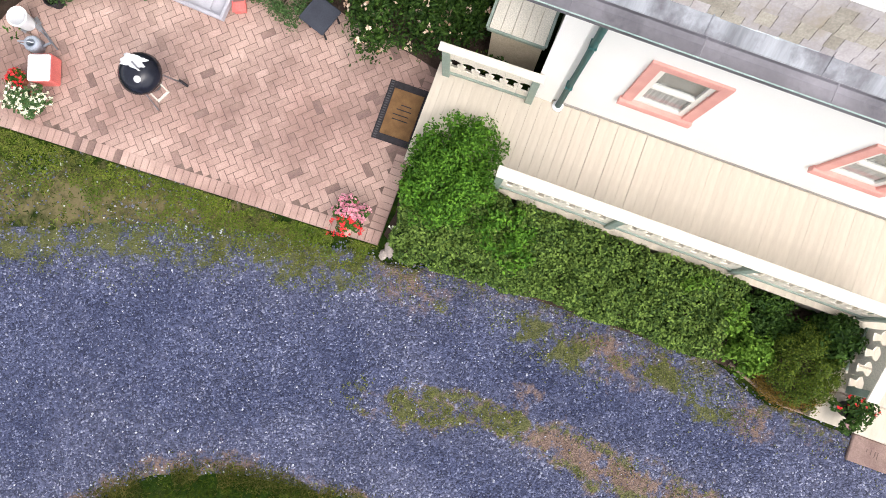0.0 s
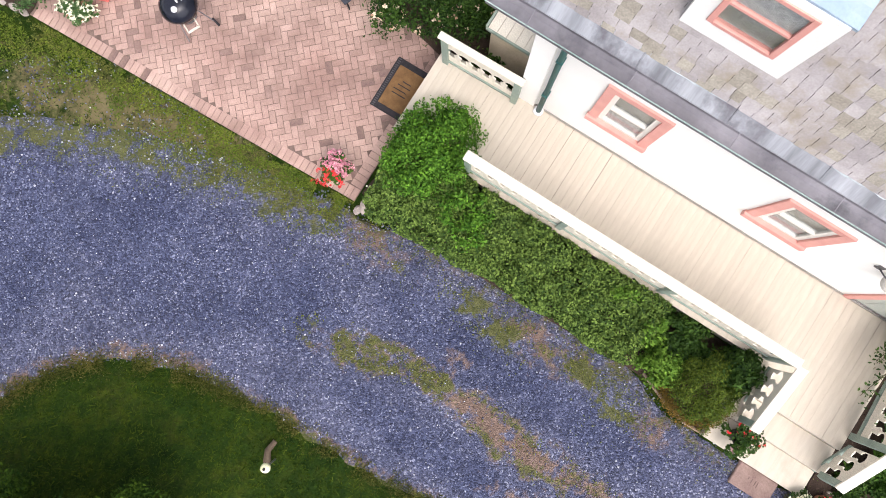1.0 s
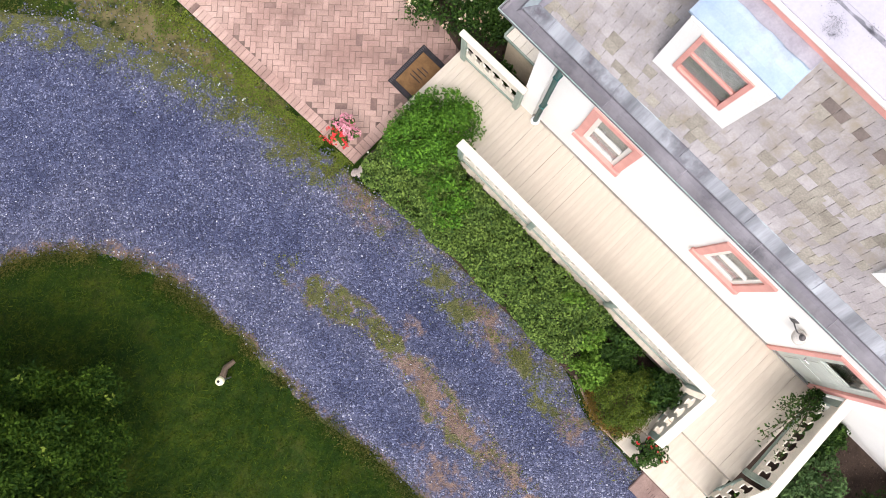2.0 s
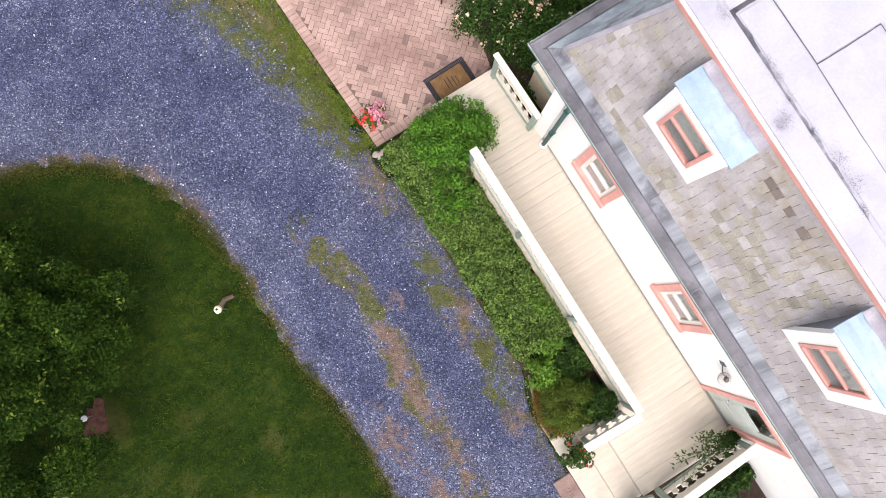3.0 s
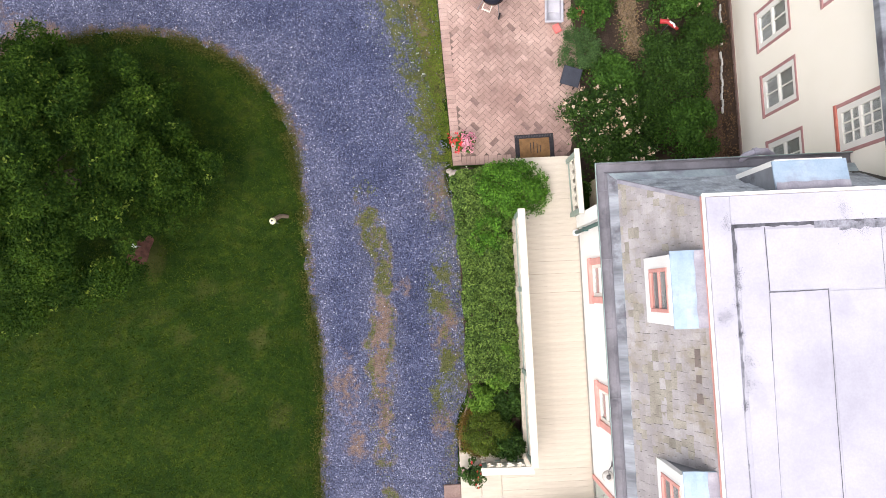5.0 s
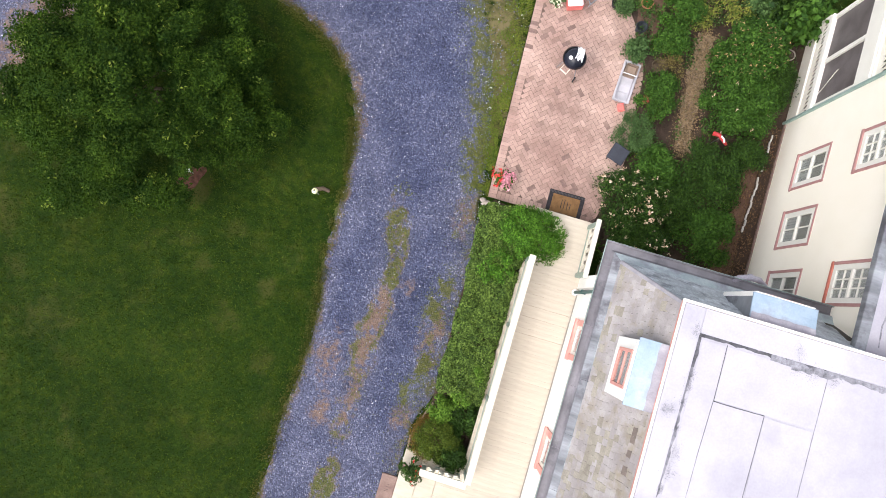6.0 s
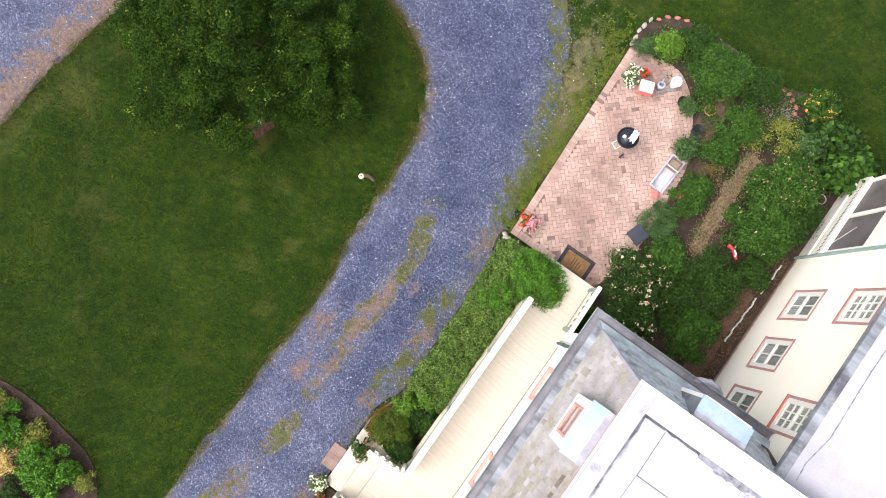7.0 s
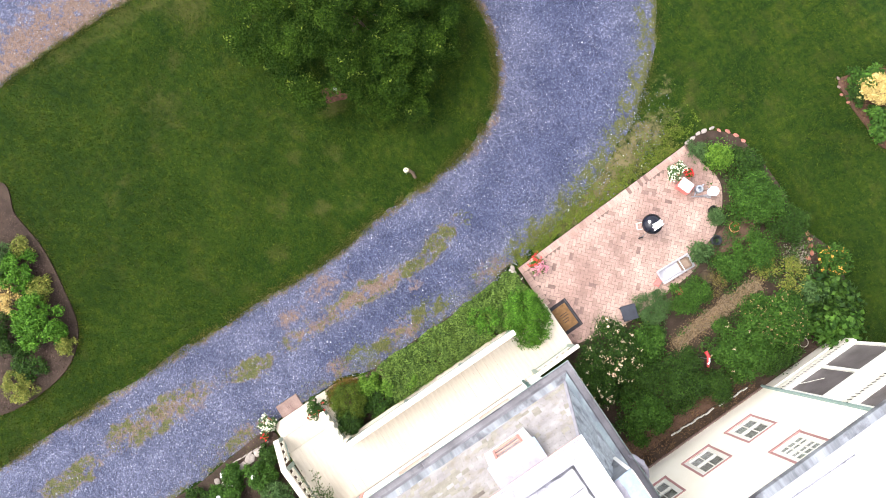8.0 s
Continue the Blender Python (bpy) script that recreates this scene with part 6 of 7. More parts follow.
# ---- tree on the lawn island ----
def tree(at, seed):
    rng = np.random.default_rng(seed)
    top = thing("tree", at, 0, "broad dark green ornamental tree on the lawn island", "tree")
    bm = tube([(0, 0, -0.05), (0.05, 0.03, 0.5), (0.0, 0.1, 1.0)], 0.13, 10, 0.10)
    part("trunk", bm, M["bark"], top, smooth=True)
    lumps = []
    for k in range(9):
        a = k * 0.7 + rng.uniform(-0.2, 0.2)
        r = rng.uniform(0.9, 1.4)
        tip = (r * math.cos(a), r * math.sin(a), rng.uniform(1.5, 1.75))
        part("limb", tube([(0, 0.08, 0.9), (tip[0] * 0.45, tip[1] * 0.45, 1.35 + 0.2 * math.sin(k)), tip], 0.06, 7, 0.02), M["bark"], top)
    for _ in range(420):
        a, r = rng.uniform(0, 2 * math.pi), 2.82 * math.sqrt(rng.uniform(0, 1))
        r *= 1 + 0.09 * math.sin(3 * a + 1) + 0.09 * math.sin(7 * a + 2) + 0.07 * math.sin(13 * a)
        s = rng.uniform(0.10, 0.32)
        if math.hypot(r * math.cos(a) * 1.04 - 1.32, r * math.sin(a) + 1.62) < 0.46:
            continue
        lumps.append((r * math.cos(a) * 1.04, r * math.sin(a), 2.6 - 0.19 * r * r + rng.normal(0, 0.36), s, s * rng.uniform(0.8, 1.2), s * 0.6))
    p, nd = blob_points(rng, 150000, lumps)
    p = p + rng.normal(0, 0.06, p.shape)
    p = p[p[:, 2] > 0.12]
    v, f = leaves(rng, p, np.tile([0, 0, 1.0], (len(p), 1)) + 0.6 * rng.normal(0, 1, p.shape), 0.066, 0.6, 0.5)
    mesh_object("crown", v.tolist(), f.tolist(), LEAF["tree"], top)
    tips, nd = blob_points(rng, 340, lumps)
    q = np.repeat(tips + nd * 0.06, 6, 0) + rng.normal(0, 0.055, (len(tips) * 6, 3))
    v, f = leaves(rng, q, np.repeat(nd, 6, 0), 0.078, 0.5, 0.5)
    mesh_object("shoot_foliage", v.tolist(), f.tolist(), LEAF["shoot"], top, "yellow-green young shoots")["kind"] = "stuff"


tree((-7.82, 1.45, 0), 5)

# ---- things on the patio ----
mat_thing = thing("doormat", (2.575, 1.83, 0.014), 1.0, "brown coir doormat with a black rubber border", "doormat")
part("border", joined([(-0.445, 0.445, -0.315, -0.225, 0, 0.014), (-0.445, 0.445, 0.225, 0.315, 0, 0.014), (-0.445, -0.345, -0.225, 0.225, 0, 0.014), (0.345, 0.445, -0.225, 0.225, 0, 0.014)], 0.003), M["darkmat"], mat_thing, "black rubber border with studs")
part("coir_centre", box(-0.343, 0.343, -0.223, 0.223, 0, 0.018, 0.003), M["coir"], mat_thing, "brown coir pile")
for k in range(24):
    for y in (-0.27, 0.27):
        part("stud", box((k / 23 * 2 - 1) * 0.42 - 0.008, (k / 23 * 2 - 1) * 0.42 + 0.008, y - 0.022, y + 0.022, 0.013, 0.019), M["stud"], mat_thing)
part("faded_mark", joined([(-0.10, -0.085, -0.12, 0.12, 0.0181, 0.0195), (-0.03, -0.015, -0.10, 0.13, 0.0181, 0.0195), (0.05, 0.065, -0.12, 0.10, 0.0181, 0.0195), (0.12, 0.135, -0.10, 0.05, 0.0181, 0.0195)]), M["darkmat"], mat_thing, "dark unreadable strokes")


def kettle_grill(at, rz):
    g = thing("kettle_grill", at, rz, "black enamel kettle grill with a white cloth on its lid", "grill")
    part("bowl", revolve([(0.04, 0.52), (0.14, 0.54), (0.24, 0.62), (0.28, 0.74), (0.285, 0.76), (0.27, 0.76), (0.2, 0.62), (0.05, 0.56)], 32), M["black"], g, smooth=True)
    lid = part("lid", revolve([(0.29, 0.765), (0.285, 0.80), (0.26, 0.87), (0.20, 0.94), (0.11, 0.985), (0.03, 1.0), (0.0, 1.0)][:-1], 32), M["black"], g, smooth=True)
    part("lid_handle", tube([(-0.06, 0.05, 0.985), (-0.05, 0.05, 1.04), (0.05, 0.05, 1.04), (0.06, 0.05, 0.985)], 0.012), M["steel"], lid)
    part("vent", revolve([(0.045, 0.0), (0.045, 0.012), (0.01, 0.014)], 16), M["steel"], lid).matrix_local = pose(0.13, -0.06, 0.965, 10, 25, 0)
    for k in range(3):
        a = math.radians(-55 + 120 * k)
        part("leg", tube([(0.18 * math.cos(a), 0.18 * math.sin(a), 0.58), (0.30 * math.cos(a), 0.30 * math.sin(a), 0.03)], 0.013), M["steel"], g)
    for s in (-1, 1):
        w = part("wheel", revolve([(0.02, -0.015), (0.075, -0.018), (0.08, 0.0), (0.075, 0.018), (0.02, 0.015)], 20), M["darkmat"], g)
        a = math.radians(-55 + 120 * (1 if s > 0 else 2))
        w.matrix_local = pose(0.31 * math.cos(a) + 0.03, 0.31 * math.sin(a), 0.08, 90, 0, 10 * s)
    part("ash_catcher", revolve([(0.03, 0.36), (0.13, 0.37), (0.14, 0.39), (0.03, 0.39)], 20), M["steel"], g)
    part("side_handle", joined([(0.27, 0.42, -0.10, -0.08, 0.70, 0.73), (0.27, 0.42, 0.08, 0.10, 0.70, 0.73), (0.40, 0.43, -0.10, 0.10, 0.70, 0.73)], 0.004), M["cup"], g, "pale side handle")
    return g


kettle_grill((1.73, 5.18, 0.012), 245)
cl = thing("cloth", (1.82, 5.24, 0.012), 0, "crumpled white cloth on the grill lid", "cloth")
bm = bmesh.new()
rr = [[None] * 15 for _ in range(13)]
for i in range(13):
    for j in range(15):
        x, y = (i / 12 - 0.5) * 0.22, (j / 14 - 0.5) * 0.30
        edge = 0.8 + 0.3 * noise.noise(Vector((i * 0.5, j * 0.5, 3)))
        x, y = x * edge, y * (1.1 - 0.2 * math.sin(i))
        r2 = (x + 0.06) ** 2 + (y + 0.05) ** 2
        rr[i][j] = bm.verts.new((x, y, 0.745 + math.sqrt(max(0.0, 0.30 ** 2 - r2)) * 0.86 + 0.012 + 0.018 * abs(noise.noise(Vector((x * 22, y * 22, 1))))))
for i in range(12):
    for j in range(14):
        bm.faces.new((rr[i][j], rr[i + 1][j], rr[i + 1][j + 1], rr[i][j + 1]))
part("cloth_sheet", bm, M["whiteplastic"], cl, smooth=True)


def tub(name, at, r0, r1, h, mat, label, category, rz=0, wall=0.012):
    t = thing(name, at, rz, label, category)
    part("body", revolve([(r0, 0), (r1, h), (r1 + 0.008, h), (r1 + 0.008, h - 0.02), (r1 - wall, h - 0.004), (r0 - wall, wall)], 24), mat, t, smooth=False)
    return t


def flower_pot(at, r, h, mat, leaf, bloom, label, seed, bloom2=None, spread=1.6, blooms=60):
    t = tub("flower_pot", at, r * 0.72, r, h, mat, label, "flower pot")
    t["group"] = "flower pots"
    rng = np.random.default_rng(seed)
    ls = random_lumps(rng, r * spread, r * spread, h * 1.0, 26, h * 0.75)
    p, nd = blob_points(rng, 1300, ls)
    v, f = leaves(rng, p, nd, 0.05)
    mesh_object("plant", v.tolist(), f.tolist(), leaf, t)
    for b2, side, cnt in ((bloom, 1, blooms), (bloom2, -1, blooms // 4)):
        if b2:
            p, nd = blob_points(rng, cnt, ls)
            p = p + nd * 0.02
            if bloom2:
                p[:, 0] = np.abs(p[:, 0] + 0.05) * side - 0.05
            q = np.repeat(p, 6, 0) + rng.normal(0, 0.012, (len(p) * 6, 3))
            v, f = leaves(rng, q, np.repeat(nd, 6, 0), 0.032, 0.5, 0.9)
            mesh_object("blossom", v.tolist(), f.tolist(), b2, t)
    return t


flower_pot((0.95, 1.98, 0.012), 0.17, 0.22, M["terracotta"], LEAF["bright"], LEAF["blossom_pink"], "pot of pink and red flowers on the patio corner", 120, LEAF["blossom_red"], 1.6, 220)
flower_pot((0.88, 6.85, 0.012), 0.17, 0.20, M["terracotta"], LEAF["grey"], LEAF["blossom_white"], "pot of white daisies on the patio", 121, None, 1.8, 100)
flower_pot((1.15, 7.12, 0.012), 0.09, 0.16, M["terracotta"], LEAF["bright"], LEAF["blossom_red"], "small pot of red geraniums", 122, None, 1.6, 60)
flower_pot((0.79, -5.30, 0.17), 0.13, 0.24, M["darkmat"], LEAF["deep"], LEAF["blossom_red"], "dark pot of trailing green with red flowers on the step", 123, LEAF["blossom_mauve"], 2.5, 16)
flower_pot((0.40, -6.66, 0.0), 0.16, 0.24, M["terracotta"], LEAF["grey"], LEAF["blossom_white"], "pot of white flowers at the foot of the steps", 124, None, 1.6, 90)
flower_pot((0.64, -6.90, 0.0), 0.09, 0.16, M["terracotta"], LEAF["bright"], LEAF["blossom_red"], "small pot of red flowers at the foot of the steps", 125, None, 1.3, 26)
flower_pot((3.16, 7.32, 0.03), 0.15, 0.14, M["terracotta"], LEAF["bright"], LEAF["blossom_red"], "shallow orange bowl with a small plant", 126, None, 0.8, 6)
tub("bucket", (1.97, 7.38, 0.012), 0.10, 0.14, 0.30, M["whiteplastic"], "white bucket at the patio's end", "bucket")
tub("planter", (2.41, 7.09, 0.012), 0.09, 0.12, 0.20, M["darkmat"], "dark empty planter at the patio's end", "planter")
tub("planter", (3.16, 6.63, 0.03), 0.10, 0.14, 0.26, M["slatepot"], "blue-grey planter among the plants", "planter")
tub("flower_pot", (3.86, 5.82, 0.03), 0.15, 0.19, 0.2, M["bark"], "brown wicker pot among the plants", "flower pot")
tub("flower_pot", (3.76, 4.93, 0.03), 0.08, 0.10, 0.14, M["redplastic"], "small red pot beside the patio", "flower pot")
round_pot = tub("plant_pot", (6.80, 6.90, 0.03), 0.09, 0.13, 0.45, M["stone"], "pale round pot of dark soil by the screened porch", "pot")
part("soil", revolve([(0.01, 0.40), (0.115, 0.40), (0.115, 0.425), (0.01, 0.43)], 20), M["soil"], round_pot, "dark potting soil")

# cooler-like red box with a white lid, watering can and tools
crate = thing("cool_box", (1.41, 6.80, 0.012), 20, "red cool box with a white lid", "cool box")
part("body", box(-0.20, 0.20, -0.15, 0.15, 0, 0.28, 0.02), M["redplastic"], crate)
part("lid", box(-0.21, 0.17, -0.16, 0.155, 0.285, 0.34, 0.02), M["whiteplastic"], crate, "white plastic lid")
can = thing("watering_can", (1.70, 7.12, 0.012), -75, "pale blue-grey watering can", "watering can")
part("body", revolve([(0.11, 0), (0.115, 0.16), (0.10, 0.20), (0.06, 0.205), (0.058, 0.19), (0.10, 0.02)], 20), M["canblue"], can, smooth=True)
part("spout", tube([(0.10, 0, 0.05), (0.22, 0, 0.17), (0.30, 0, 0.24)], 0.02, 8, 0.014), M["canblue"], can)
part("handle", tube([(-0.09, 0, 0.05), (-0.19, 0, 0.12), (-0.17, 0, 0.22), (-0.02, 0, 0.25), (0.05, 0, 0.2)], 0.011), M["canblue"], can)
for k, (x, y, a) in enumerate([(1.88, 7.06, 62), (1.95, 7.12, 55), (1.82, 7.24, 75)]):
    tl = thing("garden_tool", (x, y, 0.018), a, "grey steel garden tool lying on the patio", "tool")
    part("shaft", tube([(-0.25, 0, 0.012), (0.12, 0, 0.012)], 0.012), M["oldwood"] if k == 2 else M["steel"], tl)
    part("blade", box(0.12, 0.25, -0.03, 0.03, 0.004, 0.012, 0.003), M["steel"], tl)

# sink tub on the patio's garden side
sink = thing("sink_tub", (3.19, 5.22, 0.012), -3, "long white plastic tub with a brown crate in it", "tub")
bm = joined([(-0.19, 0.19, -0.50, 0.50, 0.0, 0.02), (-0.19, -0.165, -0.50, 0.50, 0.02, 0.16), (0.165, 0.19, -0.50, 0.50, 0.02, 0.16), (-0.165, 0.165, -0.50, -0.475, 0.02, 0.16), (-0.165, 0.165, 0.475, 0.50, 0.02, 0.16)], 0.006)
part("basin", bm, M["tubplastic"], sink)
part("rim", joined([(-0.215, -0.19, -0.525, 0.525, 0.14, 0.165), (0.19, 0.215, -0.525, 0.525, 0.14, 0.165), (-0.19, 0.19, -0.525, -0.50, 0.14, 0.165), (-0.19, 0.19, 0.50, 0.525, 0.14, 0.165)], 0.006), M["tubplastic"], sink)
part("tray_bottom", box(-0.15, 0.15, -0.25, 0.2, 0.021, 0.05, 0.004), M["tubplastic"], sink, "raised bottom of the tub")
crate = thing("wooden_crate", (3.21, 5.50, 0.065), -3, "small brown wooden crate in the tub", "crate")
for y in (-0.13, 0.13):
    part("slat", box(-0.14, 0.14, y - 0.01, y + 0.01, 0.0, 0.22, 0.003), M["oldwood"], crate)
for x in (-0.14, 0.14):
    part("slat", box(x - 0.01, x + 0.01, -0.12, 0.12, 0.0, 0.22, 0.003), M["oldwood"], crate)
part("crate_contents", box(-0.128, 0.128, -0.118, 0.118, 0.0, 0.17, 0.02), M["oldwood"], crate, "brown sticks packed in the crate")
part("crate_handle", tube([(-0.18, -0.13, 0.225), (0.18, -0.13, 0.225)], 0.013), M["whiteplastic"], crate, "white bar across the crate")
bx = thing("red_box", (3.24, 4.57, 0.012), 25, "small red plastic box beside the tub", "box")
part("body", box(-0.075, 0.075, -0.09, 0.09, 0, 0.10, 0.012), M["redplastic"], bx)
for y2 in (-0.0925, 0.0925):
    part("rim", box(-0.085, 0.085, y2 - 0.0075, y2 + 0.0075, 0.09, 0.11, 0.004), M["redplastic"], bx)
# dark square table at the bed's edge
tb = thing("side_table", (3.43, 3.34, 0.012), -18, "dark square outdoor side table", "table")
part("tabletop", box(-0.215, 0.215, -0.215, 0.215, 0.36, 0.40, 0.012), M["slatepot"], tb)
for sx in (-1, 1):
    for sy in (-1, 1):
        part("leg", box(sx * 0.15 - 0.012, sx * 0.15 + 0.012, sy * 0.15 - 0.012, sy * 0.15 + 0.012, 0, 0.36, 0.003), M["darkmat"], tb)
# red and white garden ornament
orn = thing("garden_ornament", (5.60, 4.32, 0.03), -25, "red and white garden ornament on a stake", "ornament")
part("body", tube([(-0.20, 0, 0.66), (-0.05, 0.04, 0.70), (0.10, 0.0, 0.70), (0.22, -0.02, 0.67)], 0.06, 10, 0.035), M["ornred"], orn, smooth=True)
part("white_band", tube([(-0.02, 0.04, 0.735), (0.08, 0.02, 0.75), (0.14, -0.03, 0.72)], 0.022, 8), M["whiteplastic"], orn)
part("stake", tube([(0.0, 0.02, -0.02), (0.0, 0.02, 0.66)], 0.012), M["steel"], orn)
# lawn globe lamp with the driftwood beside it
gl = thing("garden_lamp", (-3.33, 0.36, 0), 0, "small pale yellow globe lamp on a stake in the lawn", "garden lamp")
part("stake", tube([(0, 0, -0.03), (0, 0, 0.46)], 0.014), M["steel"], gl)
part("globe", revolve([(0.02, 0.46), (0.06, 0.48), (0.075, 0.54), (0.06, 0.60), (0.02, 0.615)], 20), M["lampglass"], gl, smooth=True)
part("cap", revolve([(0.02, 0.612), (0.022, 0.63), (0.008, 0.632)], 12), M["darkmat"], gl)
lg = tagged(part("driftwood", tube([(-3.42, 0.44, 0.06), (-3.25, 0.52, 0.09), (-3.08, 0.50, 0.06)], 0.06, 8, 0.04), M["bark"]), "short grey-brown log lying on the lawn", "log")
gl = thing("garden_lamp", (-6.45, -0.02, 0), 0, "small white ring-shaped solar lamp in the lawn", "garden lamp")
part("stake", tube([(0, 0, -0.03), (0, 0, 0.3)], 0.012), M["steel"], gl)
part("ring", revolve([(0.035, 0.30), (0.055, 0.30), (0.055, 0.33), (0.035, 0.33)], 18), M["whiteplastic"], gl)
# white lantern tucked in the hedge by the mat
for x, y in ((0.98, 1.32), (2.02, 1.42)):
    ln = thing("white_flower", (x, y, 0.35), 0, "small white flower at the hedge's edge", "flower")
    rngf = np.random.default_rng(int(x * 10))
    v, f = leaves(rngf, rngf.normal(0, 0.03, (26, 3)), np.tile([0, 0, 1.0], (26, 1)), 0.04, 0.6, 0.9)
    mesh_object("petals", v.tolist(), f.tolist(), LEAF["blossom_white"], ln)["kind"] = "stuff"
    part("stalk", tube([(0, 0, -0.34), (0, 0, 0)], 0.008), M["bark"], ln)

# ---- loose cover: gravel, grass, weeds ----
rng = np.random.default_rng(7)


def in_poly(px, py, poly):
    poly = np.array(poly)
    inside = np.zeros(len(px), bool)
    j = len(poly) - 1
    for i in range(len(poly)):
        xi, yi, xj, yj = *poly[i], *poly[j]
        c = ((yi > py) != (yj > py)) & (px < (xj - xi) * (py - yi) / (yj - yi + 1e-12) + xi)
        inside ^= c
        j = i
    return inside


def near_patch(x, y, table):
    out = np.zeros(len(x))
    for a, b, h, w, s in table:
        out = np.maximum(out, s * np.exp(-((x - a) / w) ** 2 - ((y - b) / h) ** 2))
    return out


# stones: little four-sided pyramids strewn over the drive
ia = np.linspace(0, NA - 1, NA)
n = 62000
s = rng.uniform(NA * 2 / 22, NA * 20 / 22, n)
u = rng.uniform(0.0, 1.005, n)
i0 = s.astype(int)
fr = (s - i0)[:, None]
pa = inner_line[i0] * (1 - fr) + inner_line[i0 + 1] * fr
pb = outer_line[i0] * (1 - fr) + outer_line[i0 + 1] * fr
pos = pa + (pb - pa) * u[:, None]
weed_here = np.maximum(near_patch(pos[:, 0], pos[:, 1], WEEDS), np.array([0.75 * max(crown(a, b)) for a, b in pos]))
packed_here = np.max([np.exp(-((pos[:, 0] - fx) / fw) ** 2 - ((pos[:, 1] - fy) / fh) ** 2) for fx, fy, fw, fh in FINES], 0)
keep = (rng.uniform(0, 1, n) > weed_here * 0.85) & (rng.uniform(0, 1, n) > packed_here * 0.55) & (pos[:, 1] > -15) & (pos[:, 0] > -16)
strip = np.stack([rng.uniform(-2.5, 0.75, 15000), rng.uniform(1.5, 9.0, 15000)], 1)
strip = strip[in_poly(strip[:, 0], strip[:, 1], [(0.7, 1.5), (0.50, 6.11), (-0.60, 8.1), (-1.5, 8.0), (-1.60, 7.55), (-0.62, 5.29), (-0.20, 3.75), (0.12, 2.41), (0.45, 1.4)])]
strip = strip[rng.uniform(0, 1, len(strip)) < np.array([0.10 + 0.5 * (wobble(a, b, 1.1, 21) > 0.0) for a, b in strip])]
patch = np.stack([rng.normal(4.82, 0.20, 520), rng.normal(8.40, 0.24, 520)], 1)
pos = np.concatenate([pos[keep], strip])
n = len(pos)
r = rng.uniform(0.008, 0.020, n) * np.where(rng.uniform(0, 1, n) > 0.96, 1.5, 1.0)
a0 = rng.uniform(0, 6.28, n)
ring = []
for k in range(4):
    a = a0 + k * math.pi / 2 + rng.uniform(-0.4, 0.4, n)
    rad = r * rng.uniform(0.7, 1.2, n)
    ring.append(np.stack([pos[:, 0] + rad * np.cos(a), pos[:, 1] + rad * np.sin(a), np.full(n, 0.006)], 1))
apex = np.stack([pos[:, 0] + r * rng.uniform(-0.4, 0.4, n), pos[:, 1] + r * rng.uniform(-0.4, 0.4, n), 0.018 + r * rng.uniform(0.5, 1.2, n)], 1)
v = np.stack(ring + [apex], 1).reshape(-1, 3)
b0 = np.arange(n)[:, None] * 5
f = np.concatenate([np.concatenate([b0 + k, b0 + (k + 1) % 4, b0 + 4], 1) for k in range(4)])
tagged(mesh_object("gravel", v.tolist(), f.tolist(), M["stonechip"]), "loose blue-grey gravel chips on the drive", "gravel", kind="stuff")

pr = rng.uniform(0.010, 0.022, len(patch))
pv = np.stack([np.concatenate([patch + np.stack([pr * math.cos(k * 1.57 + 0.4), pr * math.sin(k * 1.57 + 0.4)], 1), np.full((len(patch), 1), 0.035)], 1) for k in range(4)] + [np.concatenate([patch, (0.05 + pr)[:, None]], 1)], 1).reshape(-1, 3)
b0 = np.arange(len(patch))[:, None] * 5
pf = np.concatenate([np.concatenate([b0 + k, b0 + (k + 1) % 4, b0 + 4], 1) for k in range(4)])
tagged(mesh_object("pebbles", pv.tolist(), pf.tolist(), M["stone"]), "pale pebbles strewn on the garden soil", "pebbles", kind="stuff")

# grass blades over the lawns, leaving out drive, beds and patio
n = 230000
gp = np.concatenate([np.stack([rng.uniform(-12.2, -2.3, int(n * 0.68)), rng.uniform(-14, 5.2, int(n * 0.68))], 1),
                     np.stack([rng.uniform(-3.5, 8.5, int(n * 0.32)), rng.uniform(1.4, 14.5, int(n * 0.32))], 1)])
road_poly = np.concatenate([inner_line[::4], outer_line[::-1][::4]])
jit = gp + rng.normal(0, 0.06, gp.shape)
keep = ~in_poly(jit[:, 0], jit[:, 1], road_poly) & ~in_poly(gp[:, 0], gp[:, 1], PATIO)
keep &= ~in_poly(gp[:, 0], gp[:, 1], [(3.3, 0.3), (3.37, 2.10), (3.61, 3.34), (3.46, 4.47), (3.31, 5.80), (2.60, 7.04), (0.45, 7.60), (0.36, 8.17), (0.70, 8.73), (1.30, 9.09), (2.90, 9.20), (4.22, 9.04), (5.35, 9.35), (6.37, 9.09), (7.39, 8.48), (9, 8), (9, 0)])
keep &= ~in_poly(gp[:, 0], gp[:, 1], [(-9.6, -9.7), (-8.4, -9.5), (-7.2, -9.35), (-5.9, -9.45), (-4.7, -9.7), (-3.95, -10.5), (-3.75, -11.8), (-4.0, -13.0), (-5.0, -14.5), (-9.0, -14.5)])
keep &= ~in_poly(gp[:, 0], gp[:, 1], [(-6.9, -0.45), (-6.2, -0.40), (-6.0, 0.1), (-6.3, 0.6), (-6.9, 0.5), (-7.15, 0.05)])
keep &= ~in_poly(gp[:, 0], gp[:, 1], [(1.34, 12.65), (1.90, 12.40), (2.80, 12.38), (3.82, 12.49), (4.53, 13.82), (3.00, 14.75), (1.90, 14.03)])
keep &= ~((gp[:, 0] > 0.4) & (gp[:, 1] < 1.6))
